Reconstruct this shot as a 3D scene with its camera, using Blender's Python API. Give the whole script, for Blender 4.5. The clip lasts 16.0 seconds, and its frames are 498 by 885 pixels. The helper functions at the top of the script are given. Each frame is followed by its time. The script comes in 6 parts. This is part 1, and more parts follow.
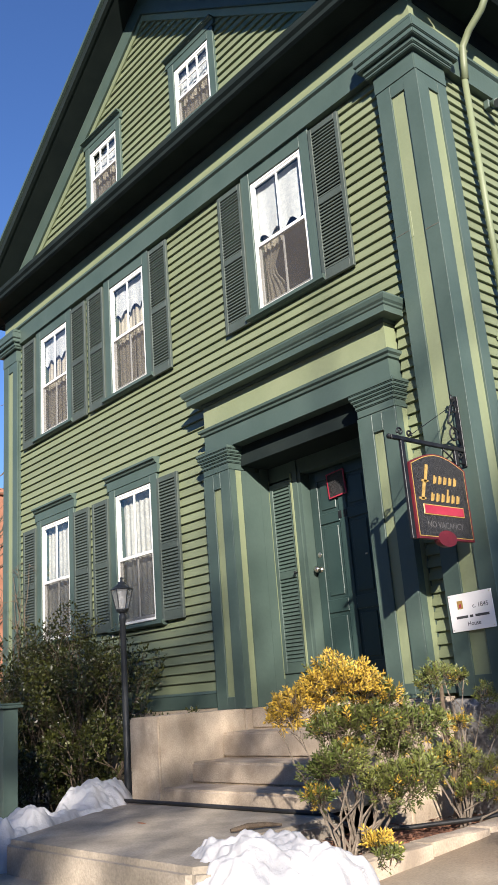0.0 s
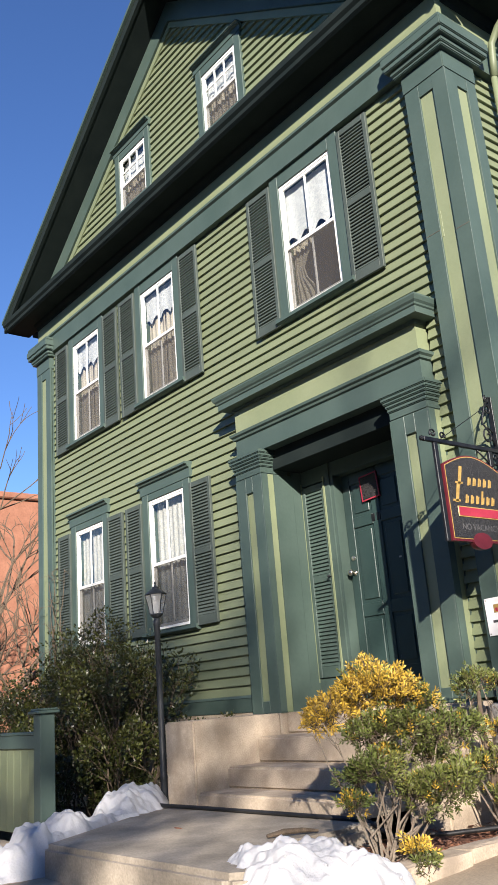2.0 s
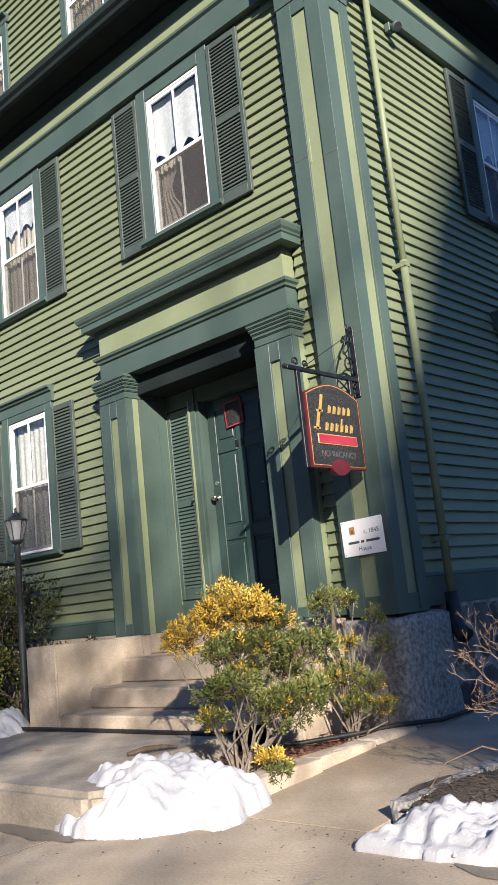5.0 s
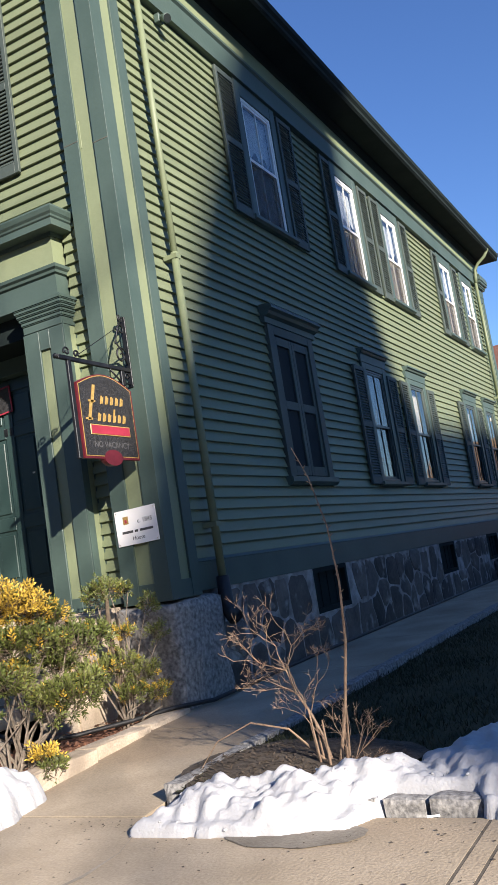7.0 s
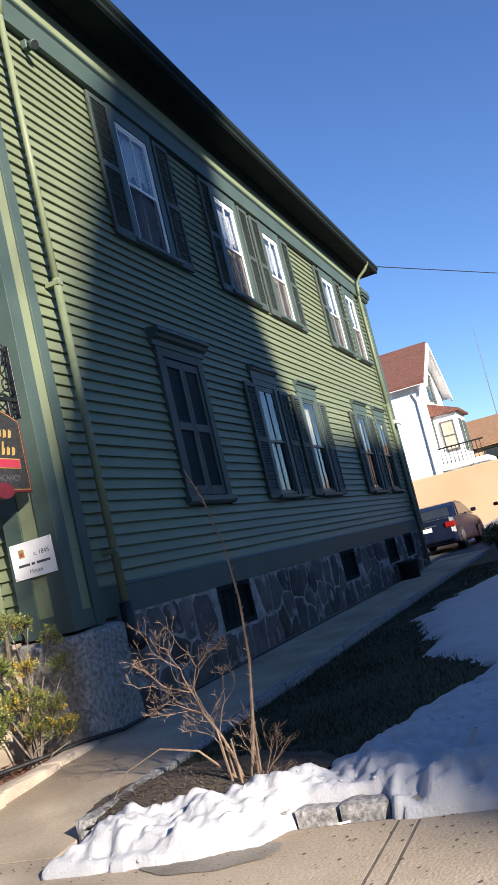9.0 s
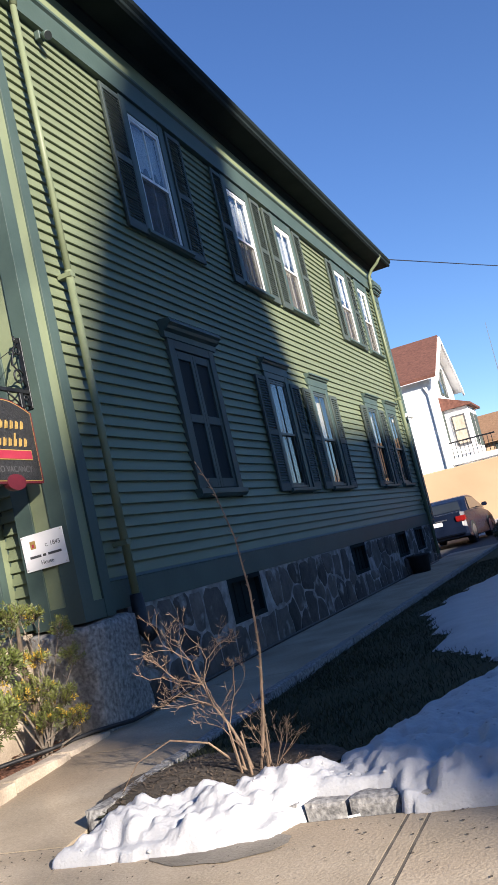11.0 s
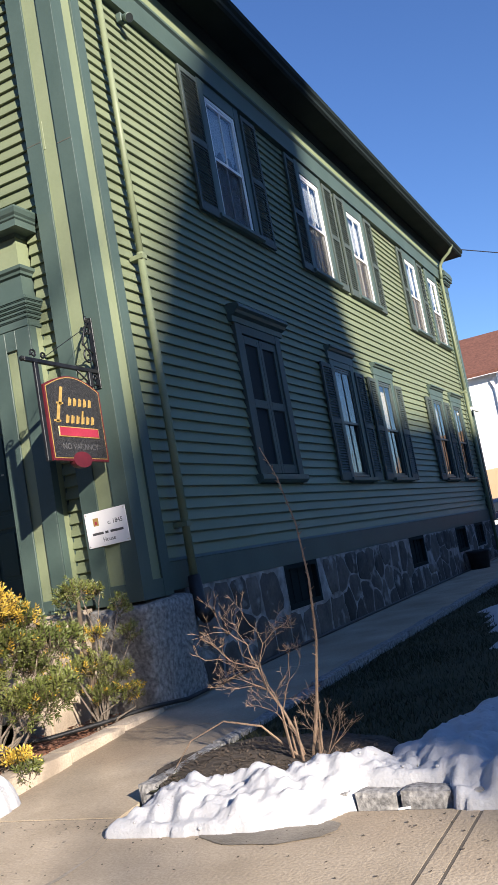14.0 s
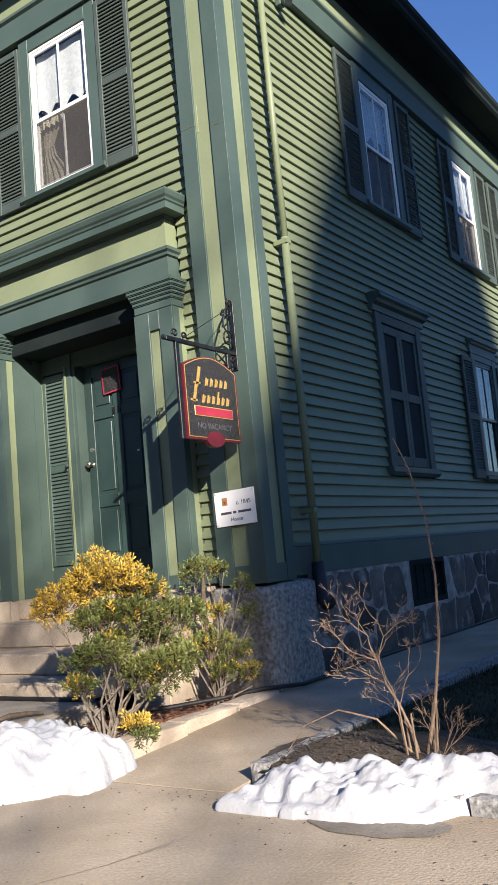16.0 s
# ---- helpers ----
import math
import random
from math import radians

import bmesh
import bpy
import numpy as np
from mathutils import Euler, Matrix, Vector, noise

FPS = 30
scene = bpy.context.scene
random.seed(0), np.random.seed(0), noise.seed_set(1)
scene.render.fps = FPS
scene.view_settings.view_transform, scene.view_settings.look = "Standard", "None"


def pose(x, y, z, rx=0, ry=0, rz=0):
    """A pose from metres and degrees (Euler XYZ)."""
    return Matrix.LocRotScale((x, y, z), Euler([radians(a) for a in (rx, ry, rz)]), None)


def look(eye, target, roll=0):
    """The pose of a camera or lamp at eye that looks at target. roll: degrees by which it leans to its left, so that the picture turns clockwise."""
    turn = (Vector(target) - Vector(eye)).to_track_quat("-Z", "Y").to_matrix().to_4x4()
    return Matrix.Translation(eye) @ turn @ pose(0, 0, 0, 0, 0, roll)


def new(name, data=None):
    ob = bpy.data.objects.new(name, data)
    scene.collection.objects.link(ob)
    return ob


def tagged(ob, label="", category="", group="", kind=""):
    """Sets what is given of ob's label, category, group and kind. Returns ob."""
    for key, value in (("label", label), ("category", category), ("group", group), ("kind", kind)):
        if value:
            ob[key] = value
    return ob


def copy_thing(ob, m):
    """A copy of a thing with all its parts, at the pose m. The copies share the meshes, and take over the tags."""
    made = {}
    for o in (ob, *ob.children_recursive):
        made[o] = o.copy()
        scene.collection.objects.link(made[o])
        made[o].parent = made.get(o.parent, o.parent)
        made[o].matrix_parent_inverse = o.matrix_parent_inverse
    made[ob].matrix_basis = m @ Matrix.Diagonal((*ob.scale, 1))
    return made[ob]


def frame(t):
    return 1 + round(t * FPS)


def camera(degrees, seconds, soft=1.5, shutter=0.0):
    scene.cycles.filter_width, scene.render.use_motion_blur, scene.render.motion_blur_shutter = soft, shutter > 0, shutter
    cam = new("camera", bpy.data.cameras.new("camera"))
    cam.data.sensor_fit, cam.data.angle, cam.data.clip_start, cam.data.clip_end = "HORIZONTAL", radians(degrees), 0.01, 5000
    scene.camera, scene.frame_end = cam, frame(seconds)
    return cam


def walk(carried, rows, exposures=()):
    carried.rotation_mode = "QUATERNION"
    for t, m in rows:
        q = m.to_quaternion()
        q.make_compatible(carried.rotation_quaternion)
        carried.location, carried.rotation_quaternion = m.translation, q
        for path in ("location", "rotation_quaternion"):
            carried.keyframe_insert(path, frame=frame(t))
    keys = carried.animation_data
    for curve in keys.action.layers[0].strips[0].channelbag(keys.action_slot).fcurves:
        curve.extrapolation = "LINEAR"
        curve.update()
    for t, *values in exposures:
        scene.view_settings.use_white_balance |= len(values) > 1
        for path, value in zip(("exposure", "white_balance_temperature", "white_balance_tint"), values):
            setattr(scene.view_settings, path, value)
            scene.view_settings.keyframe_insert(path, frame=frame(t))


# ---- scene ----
cam = camera(32.4, 16.0)
PATH = [
    (0, (3.617, -5.416, 1.021), (2.176, -4.147, 1.581), -4.5),
    (0.5, (3.607, -5.412, 1.022), (2.149, -4.163, 1.582), -4.3),
    (1, (3.586, -5.423, 1.038), (2.123, -4.179, 1.598), -4.3),
    (1.5, (3.608, -5.399, 1.023), (2.135, -4.171, 1.59), -4.4),
    (2, (3.614, -5.404, 1.028), (2.128, -4.195, 1.601), -4.6),
    (2.5, (3.59, -5.427, 1.008), (2.088, -4.232, 1.568), -4.0),
    (3, (3.573, -5.429, 1.001), (2.062, -4.232, 1.532), -3.4),
    (3.2, (3.576, -5.436, 1.006), (2.067, -4.23, 1.526), -3.2),
    (5.3, (3.653, -5.362, 1.053), (2.365, -3.873, 1.403), -6.1),
    (5.5, (3.681, -5.368, 1.056), (2.416, -3.856, 1.394), -6.0),
    (6, (3.682, -5.377, 1.051), (2.51, -3.787, 1.365), -6.5),
    (6.3, (3.679, -5.377, 1.06), (2.575, -3.737, 1.361), -7.4),
    (6.5, (3.678, -5.387, 1.063), (2.623, -3.714, 1.356), -7.9),
    (7, (3.669, -5.398, 1.074), (2.756, -3.64, 1.347), -8.9),
    (7.5, (3.694, -5.409, 1.077), (2.912, -3.588, 1.344), -10.3),
    (8, (3.707, -5.397, 1.072), (3.011, -3.541, 1.336), -11.6),
    (8.5, (3.712, -5.409, 1.078), (3.037, -3.546, 1.343), -12.7),
    (9, (3.714, -5.4, 1.074), (3.019, -3.544, 1.344), -13.5),
    (11.5, (3.706, -5.398, 1.077), (2.977, -3.554, 1.335), -12.8),
    (12, (3.707, -5.403, 1.074), (2.971, -3.561, 1.33), -12.5),
    (12.5, (3.707, -5.409, 1.084), (2.956, -3.572, 1.332), -12.2),
    (13, (3.701, -5.409, 1.082), (2.931, -3.58, 1.33), -11.8),
    (13.5, (3.693, -5.408, 1.081), (2.895, -3.591, 1.332), -11.3),
    (14, (3.693, -5.419, 1.084), (2.839, -3.629, 1.339), -10.1),
    (14.5, (3.69, -5.407, 1.081), (2.736, -3.668, 1.337), -8.1),
    (15, (3.666, -5.379, 1.062), (2.62, -3.694, 1.32), -6.9),
    (15.5, (3.663, -5.381, 1.066), (2.571, -3.726, 1.33), -6.0),
    (16, (3.682, -5.415, 1.077), (2.564, -3.779, 1.344), -5.3),
]
walk(cam, [(t, look(eye, target, roll)) for t, eye, target, roll in PATH])

# ---- light: low winter sun from the street side, clear sky ----
SUN_AZ, SUN_EL = 126.5, 21.5
world = bpy.data.worlds.new("sky")
scene.world = world
world.use_nodes = True
wn, wl = world.node_tree.nodes, world.node_tree.links
sky = wn.new("ShaderNodeTexSky")
sky.sky_type = "NISHITA"
sky.sun_disc = False
sky.sun_elevation = radians(SUN_EL)
sky.sun_rotation = radians(SUN_AZ)
sky.air_density, sky.dust_density, sky.ozone_density = 1.0, 0.0, 5.0
tone = wn.new("ShaderNodeHueSaturation")
tone.inputs["Saturation"].default_value, tone.inputs["Value"].default_value = 1.08, 1.15
tone.inputs["Hue"].default_value = 0.511
wl.new(sky.outputs[0], tone.inputs["Color"])
wl.new(tone.outputs[0], wn["Background"].inputs[0])
wn["Background"].inputs[1].default_value = 0.064
sun_data = bpy.data.lights.new("sun", "SUN")
sun_data.energy, sun_data.angle, sun_data.color = 4.9, radians(0.6), (1.0, 0.895, 0.80)
sun = new("sun", sun_data)
sun_dir = Vector((-0.92, 0.68, -0.452)).normalized()
sun.rotation_mode = "QUATERNION"
sun.rotation_quaternion = sun_dir.to_track_quat("-Z", "Y")
sun.location = (20, -15, 14)
scene.view_settings.exposure = 1.36


# ---- materials ----
def material(name, c1, c2, rough=0.6, scale=8.0, detail=5.0, bump=0.1, bump_scale=60.0, metal=0.0, vary=0.0,
             fine=0.12, stretch=(1, 1, 1), spec=0.4, island=False):
    """Two colours mixed by broad noise, shaded by fine grain, with a fine relief."""
    m = bpy.data.materials.new(name)
    m.use_nodes = True
    n, l = m.node_tree.nodes, m.node_tree.links
    b = n["Principled BSDF"]
    mp = n.new("ShaderNodeMapping")
    mp.inputs["Scale"].default_value = stretch
    geo = n.new("ShaderNodeNewGeometry")
    l.new(geo.outputs["Position"], mp.inputs["Vector"])
    n1 = n.new("ShaderNodeTexNoise")
    n1.inputs["Scale"].default_value, n1.inputs["Detail"].default_value = scale, detail
    l.new(mp.outputs[0], n1.inputs["Vector"])
    ramp = n.new("ShaderNodeValToRGB")
    ramp.color_ramp.elements[0].position, ramp.color_ramp.elements[1].position = 0.32, 0.68
    ramp.color_ramp.elements[0].color, ramp.color_ramp.elements[1].color = (*c1, 1), (*c2, 1)
    l.new(n1.outputs["Fac"], ramp.inputs["Fac"])
    n2 = n.new("ShaderNodeTexNoise")
    n2.inputs["Scale"].default_value, n2.inputs["Detail"].default_value = bump_scale, 4
    l.new(mp.outputs[0], n2.inputs["Vector"])
    hsv = n.new("ShaderNodeHueSaturation")
    l.new(ramp.outputs["Color"], hsv.inputs["Color"])
    mr = n.new("ShaderNodeMapRange")
    mr.inputs["To Min"].default_value, mr.inputs["To Max"].default_value = 1 - fine, 1 + fine
    l.new(n2.outputs["Fac"], mr.inputs["Value"])
    val = mr.outputs["Result"]
    if vary:
        src = geo.outputs["Random Per Island"] if island else n.new("ShaderNodeObjectInfo").outputs["Random"]
        mv = n.new("ShaderNodeMapRange")
        mv.inputs["To Min"].default_value, mv.inputs["To Max"].default_value = 1 - vary, 1 + vary
        l.new(src, mv.inputs["Value"])
        mul = n.new("ShaderNodeMath")
        mul.operation = "MULTIPLY"
        l.new(val, mul.inputs[0])
        l.new(mv.outputs["Result"], mul.inputs[1])
        val = mul.outputs[0]
    l.new(val, hsv.inputs["Value"])
    l.new(hsv.outputs["Color"], b.inputs["Base Color"])
    b.inputs["Roughness"].default_value, b.inputs["Metallic"].default_value = rough, metal
    b.inputs["Specular IOR Level"].default_value = spec
    if bump:
        bp = n.new("ShaderNodeBump")
        bp.inputs["Strength"].default_value, bp.inputs["Distance"].default_value = bump, 0.01
        l.new(n2.outputs["Fac"], bp.inputs["Height"])
        l.new(bp.outputs["Normal"], b.inputs["Normal"])
    return m


def glass_material():
    m = bpy.data.materials.new("window_glass")
    m.use_nodes = True
    n, l = m.node_tree.nodes, m.node_tree.links
    n.remove(n["Principled BSDF"])
    tr, gl, mix = n.new("ShaderNodeBsdfTransparent"), n.new("ShaderNodeBsdfGlossy"), n.new("ShaderNodeMixShader")
    tr.inputs["Color"].default_value = (0.90, 0.93, 0.93, 1)
    gl.inputs["Roughness"].default_value = 0.015
    lw, pw, mr = n.new("ShaderNodeLayerWeight"), n.new("ShaderNodeMath"), n.new("ShaderNodeMapRange")
    lw.inputs["Blend"].default_value = 0.5
    pw.operation, pw.inputs[1].default_value = "POWER", 4.5
    mr.inputs["To Min"].default_value, mr.inputs["To Max"].default_value = 0.06, 0.95
    l.new(lw.outputs["Facing"], pw.inputs[0])
    l.new(pw.outputs[0], mr.inputs["Value"])
    tx, bp = n.new("ShaderNodeTexNoise"), n.new("ShaderNodeBump")
    tx.inputs["Scale"].default_value = 2.5
    bp.inputs["Strength"].default_value, bp.inputs["Distance"].default_value = 0.05, 0.02
    l.new(tx.outputs["Fac"], bp.inputs["Height"])
    l.new(bp.outputs["Normal"], gl.inputs["Normal"])
    l.new(mr.outputs["Result"], mix.inputs[0])
    l.new(tr.outputs[0], mix.inputs[1])
    l.new(gl.outputs[0], mix.inputs[2])
    l.new(mix.outputs[0], n["Material Output"].inputs[0])
    return m


def leaf_material(name, c1, c2, rough=0.5):
    m = material(name, c1, c2, rough=rough, scale=3.0, bump=0, vary=0.45, island=True, fine=0.05)
    m.node_tree.nodes["Principled BSDF"].inputs["Transmission Weight"].default_value = 0.0
    return m


SIDING = material("sage_green_siding_paint", (0.150, 0.180, 0.104), (0.170, 0.200, 0.118), rough=0.5, scale=1.6, bump=0.12,
                  bump_scale=45, vary=0.07, stretch=(1, 1, 4), fine=0.08)
TRIM = material("dark_teal_trim_paint", (0.049, 0.078, 0.066), (0.064, 0.096, 0.082), rough=0.5, scale=2.0, bump=0.1, bump_scale=30, fine=0.08)
LIGHT = material("light_green_trim_paint", (0.180, 0.214, 0.122), (0.206, 0.238, 0.140), rough=0.5, scale=2.2, bump=0.1, bump_scale=35, fine=0.07)
SHUT = material("weathered_shutter_paint", (0.047, 0.063, 0.054), (0.060, 0.078, 0.068), rough=0.6, scale=3.0, bump=0.15, bump_scale=50, vary=0.08)
DOORP = material("door_green_paint", (0.024, 0.048, 0.044), (0.032, 0.058, 0.053), rough=0.35, scale=2.0, bump=0.08, bump_scale=30)
BLIND = material("dull_dark_board_paint", (0.022, 0.028, 0.030), (0.030, 0.037, 0.039), rough=0.85, scale=3, bump=0.1, spec=0.15)
# entry head's deep shade put into the colour; eaves and vents share it
EAVED = material("near_black_green", (0.011, 0.017, 0.017), (0.016, 0.023, 0.022), rough=0.8, scale=3, bump=0.05, spec=0.1)
WHITE = material("white_sash_paint", (0.74, 0.74, 0.70), (0.82, 0.82, 0.79), rough=0.4, scale=5, bump=0.05, fine=0.04)
SASH_DARK = material("dark_sash_paint", (0.045, 0.06, 0.056), (0.055, 0.07, 0.065), rough=0.4, scale=5, bump=0.05)
GLASS = glass_material()
LACE = material("white_lace_curtain", (0.44, 0.45, 0.45), (0.58, 0.58, 0.57), rough=0.9, scale=30, bump=0.3, bump_scale=140, fine=0.2)
DRAPE = material("ecru_drape", (0.32, 0.28, 0.215), (0.46, 0.41, 0.32), rough=0.9, scale=12, bump=0.2, bump_scale=120, stretch=(1, 1, 0.2))
SCREEN = material("grey_insect_screen", (0.075, 0.07, 0.065), (0.095, 0.09, 0.082), rough=0.9, scale=3, bump=0)
SCREEN.node_tree.nodes["Principled BSDF"].inputs["Alpha"].default_value = 0.34
SHEER = material("sheer_white_curtain", (0.52, 0.50, 0.44), (0.70, 0.68, 0.62), rough=0.9, scale=30, bump=0.3, bump_scale=140, fine=0.3)
SHEER.node_tree.nodes["Principled BSDF"].inputs["Alpha"].default_value = 0.72
PALEGLASS = material("dusty_lantern_glass", (0.50, 0.50, 0.48), (0.65, 0.65, 0.62), rough=0.15, scale=10, bump=0)
PALEGLASS.node_tree.nodes["Principled BSDF"].inputs["Alpha"].default_value = 0.4
# near-black for every room: indoor dimness put into the colour
DARK = material("dim_room_colour", (0.03, 0.03, 0.03), (0.045, 0.042, 0.04), rough=0.9, scale=1.0, bump=0)
SHEATH = material("sheathing_paint", (0.05, 0.07, 0.04), (0.06, 0.08, 0.045), rough=0.8, scale=2, bump=0.1)
GRANITE = material("tan_granite", (0.30, 0.243, 0.178), (0.50, 0.418, 0.318), rough=0.9, scale=4.5, detail=10, bump=0.5, bump_scale=80, fine=0.32)
GREYGRAN = material("grey_granite", (0.12, 0.118, 0.115), (0.35, 0.343, 0.325), rough=0.9, scale=45, detail=8, bump=0.7, bump_scale=55, fine=0.35)
FIELD = material("dark_fieldstone", (0.062, 0.055, 0.048), (0.135, 0.116, 0.098), rough=0.85, scale=3.5, detail=8, bump=0.8, bump_scale=26, fine=0.35, vary=0.45)
BLOCKGRAN = material("weathered_corner_granite", (0.13, 0.125, 0.115), (0.36, 0.345, 0.315), rough=0.9, scale=32, detail=9, bump=0.8, bump_scale=34, fine=0.40)
MORTAR = material("pale_mortar", (0.15, 0.142, 0.128), (0.42, 0.40, 0.37), rough=0.95, scale=7, detail=9, bump=0.6, bump_scale=50, fine=0.2)


def washed(m, colour, scale, lo, hi, stretch=(1, 1, 1)):
    """Patches of another colour smeared over a material: lime, mortar, dirt."""
    n, l = m.node_tree.nodes, m.node_tree.links
    b = n["Principled BSDF"]
    src = b.inputs["Base Color"].links[0].from_socket
    geo, mp, tx, rp, mx = (n.new("ShaderNode" + k) for k in ("NewGeometry", "Mapping", "TexNoise", "ValToRGB", "Mix"))
    mp.inputs["Scale"].default_value = stretch
    tx.inputs["Scale"].default_value, tx.inputs["Detail"].default_value = scale, 7.0
    rp.color_ramp.elements[0].position, rp.color_ramp.elements[1].position = lo, hi
    mx.data_type = "RGBA"
    mx.inputs["B"].default_value = (*colour, 1)
    l.new(geo.outputs["Position"], mp.inputs["Vector"])
    l.new(mp.outputs[0], tx.inputs["Vector"])
    l.new(tx.outputs["Fac"], rp.inputs["Fac"])
    l.new(rp.outputs["Color"], mx.inputs["Factor"])
    l.new(src, mx.inputs["A"])
    l.new(mx.outputs["Result"], b.inputs["Base Color"])


washed(FIELD, (0.34, 0.33, 0.30), 4.2, 0.58, 0.70)
washed(GRANITE, (0.21, 0.172, 0.13), 2.6, 0.58, 0.78, (1, 1, 0.45))
CONCRETE = material("sidewalk_concrete", (0.305, 0.250, 0.176), (0.428, 0.356, 0.260), rough=0.95, scale=2.2, detail=11, bump=0.4, bump_scale=75, fine=0.34, vary=0.05)
_n, _l = CONCRETE.node_tree.nodes, CONCRETE.node_tree.links
_hsv = next(q for q in _n if q.type == "HUE_SAT")
_st, _rp, _mx, _gp = _n.new("ShaderNodeTexNoise"), _n.new("ShaderNodeValToRGB"), _n.new("ShaderNodeMix"), _n.new("ShaderNodeNewGeometry")
_st.inputs["Scale"].default_value, _st.inputs["Detail"].default_value = 0.55, 3.0
_rp.color_ramp.elements[0].position, _rp.color_ramp.elements[1].position = 0.54, 0.64
_mx.data_type, _mx.blend_type = "RGBA", "MULTIPLY"
_mx.inputs["B"].default_value = (0.66, 0.62, 0.58, 1)
_l.new(_gp.outputs["Position"], _st.inputs["Vector"])
_l.new(_st.outputs["Fac"], _rp.inputs["Fac"])
_l.new(_rp.outputs["Color"], _mx.inputs["Factor"])
_l.new(_hsv.outputs["Color"], _mx.inputs["A"])
_l.new(_mx.outputs["Result"], _n["Principled BSDF"].inputs["Base Color"])
JOINT = material("joint_dirt", (0.08, 0.07, 0.055), (0.14, 0.12, 0.095), rough=0.95, scale=10, bump=0.3)
PLATC = material("stained_old_concrete", (0.21, 0.185, 0.145), (0.37, 0.325, 0.26), rough=0.95, scale=3.2, detail=11, bump=0.5, bump_scale=60, fine=0.36)
SNOW = material("old_snow", (0.41, 0.417, 0.428), (0.465, 0.469, 0.475), rough=0.7, scale=6, detail=7, bump=0.45, bump_scale=70, fine=0.05)
SNOW.node_tree.nodes["Principled BSDF"].inputs["Subsurface Weight"].default_value = 0.35
SNOW.node_tree.nodes["Principled BSDF"].inputs["Subsurface Scale"].default_value = 0.03
SNOW.node_tree.nodes["Principled BSDF"].inputs["Subsurface Radius"].default_value = (0.8, 0.9, 1.0)
MULCH = material("red_bark_mulch", (0.13, 0.06, 0.035), (0.28, 0.13, 0.075), rough=0.95, scale=30, detail=6, bump=0.9, bump_scale=70, fine=0.4)
SOIL = material("dark_soil", (0.05, 0.04, 0.03), (0.10, 0.08, 0.06), rough=0.95, scale=20, bump=0.8, bump_scale=60, fine=0.4)
LAWN = material("winter_lawn", (0.024, 0.030, 0.011), (0.052, 0.050, 0.022), rough=0.95, scale=5, detail=8, bump=0.8, bump_scale=120, fine=0.45)
BLADE = leaf_material("grass_blade", (0.018, 0.027, 0.009), (0.058, 0.054, 0.025), rough=0.8)
LEAF_G = leaf_material("green_leaf", (0.060, 0.082, 0.018), (0.165, 0.180, 0.045))
LEAF_Y = leaf_material("yellowed_leaf", (0.36, 0.235, 0.030), (0.56, 0.385, 0.06))
LEAF_D = leaf_material("dark_evergreen_leaf", (0.015, 0.023, 0.006), (0.075, 0.080, 0.018), rough=0.36)
TWIG = material("grey_twig_bark", (0.13, 0.105, 0.08), (0.24, 0.20, 0.155), rough=0.9, scale=30, bump=0.4, bump_scale=120, fine=0.25)
TWIG_H = material("dark_hedge_bark", (0.07, 0.052, 0.036), (0.13, 0.098, 0.068), rough=0.9, scale=30, bump=0.4, bump_scale=120, fine=0.25)
TWIG_R = material("reddish_twig_bark", (0.20, 0.135, 0.09), (0.32, 0.225, 0.15), rough=0.85, scale=25, bump=0.3, bump_scale=100, fine=0.2)
IRON = material("black_wrought_iron", (0.018, 0.020, 0.022), (0.035, 0.037, 0.04), rough=0.45, scale=12, bump=0.2, bump_scale=80, metal=0.6)
POSTP = material("dark_post_paint", (0.022, 0.026, 0.030), (0.035, 0.04, 0.045), rough=0.5, scale=12, bump=0.15, bump_scale=80)
BRASS = material("aged_silver_brass", (0.6, 0.55, 0.45), (0.75, 0.7, 0.6), rough=0.3, scale=20, metal=1.0, bump=0.05)
SHINGLE = material("asphalt_shingle", (0.045, 0.045, 0.05), (0.08, 0.08, 0.085), rough=0.95, scale=20, bump=0.6, bump_scale=90)
REDDARK = material("dark_crimson_edge_paint", (0.085, 0.011, 0.017), (0.12, 0.015, 0.022), rough=0.45, scale=10, bump=0.05)
SIGNBLACK = material("black_smalt_sign_face", (0.012, 0.012, 0.013), (0.03, 0.03, 0.03), rough=0.5, scale=40, bump=0.9, bump_scale=160, fine=0.5)
RED = material("crimson_sign_paint", (0.26, 0.022, 0.040), (0.33, 0.032, 0.055), rough=0.45, scale=10, bump=0.05)
GOLD = material("gold_leaf_paint", (0.30, 0.195, 0.055), (0.40, 0.27, 0.085), rough=0.35, scale=30, bump=0.05)
PLAQUE = material("white_plaque_enamel", (0.78, 0.77, 0.75), (0.84, 0.83, 0.82), rough=0.3, scale=4, bump=0.02, fine=0.02)
INK = material("grey_ink", (0.06, 0.06, 0.06), (0.09, 0.09, 0.09), rough=0.6, scale=10, bump=0)
GREYTXT = material("grey_letter_paint", (0.07, 0.07, 0.072), (0.10, 0.10, 0.10), rough=0.6, scale=10, bump=0)
RUBBER = material("black_hose_rubber", (0.012, 0.012, 0.012), (0.025, 0.025, 0.025), rough=0.5, scale=10, bump=0.1)
BRICK = material("red_brick", (0.22, 0.098, 0.060), (0.30, 0.140, 0.088), rough=0.9, scale=3, bump=0.4, bump_scale=20, fine=0.25)
WSIDE = material("white_house_siding", (0.76, 0.76, 0.75), (0.82, 0.82, 0.81), rough=0.6, scale=1, bump=0.02, fine=0.03)
REDROOF = material("red_brown_shingle", (0.10, 0.042, 0.030), (0.155, 0.068, 0.048), rough=0.95, scale=6, bump=0.5, bump_scale=12, fine=0.25)
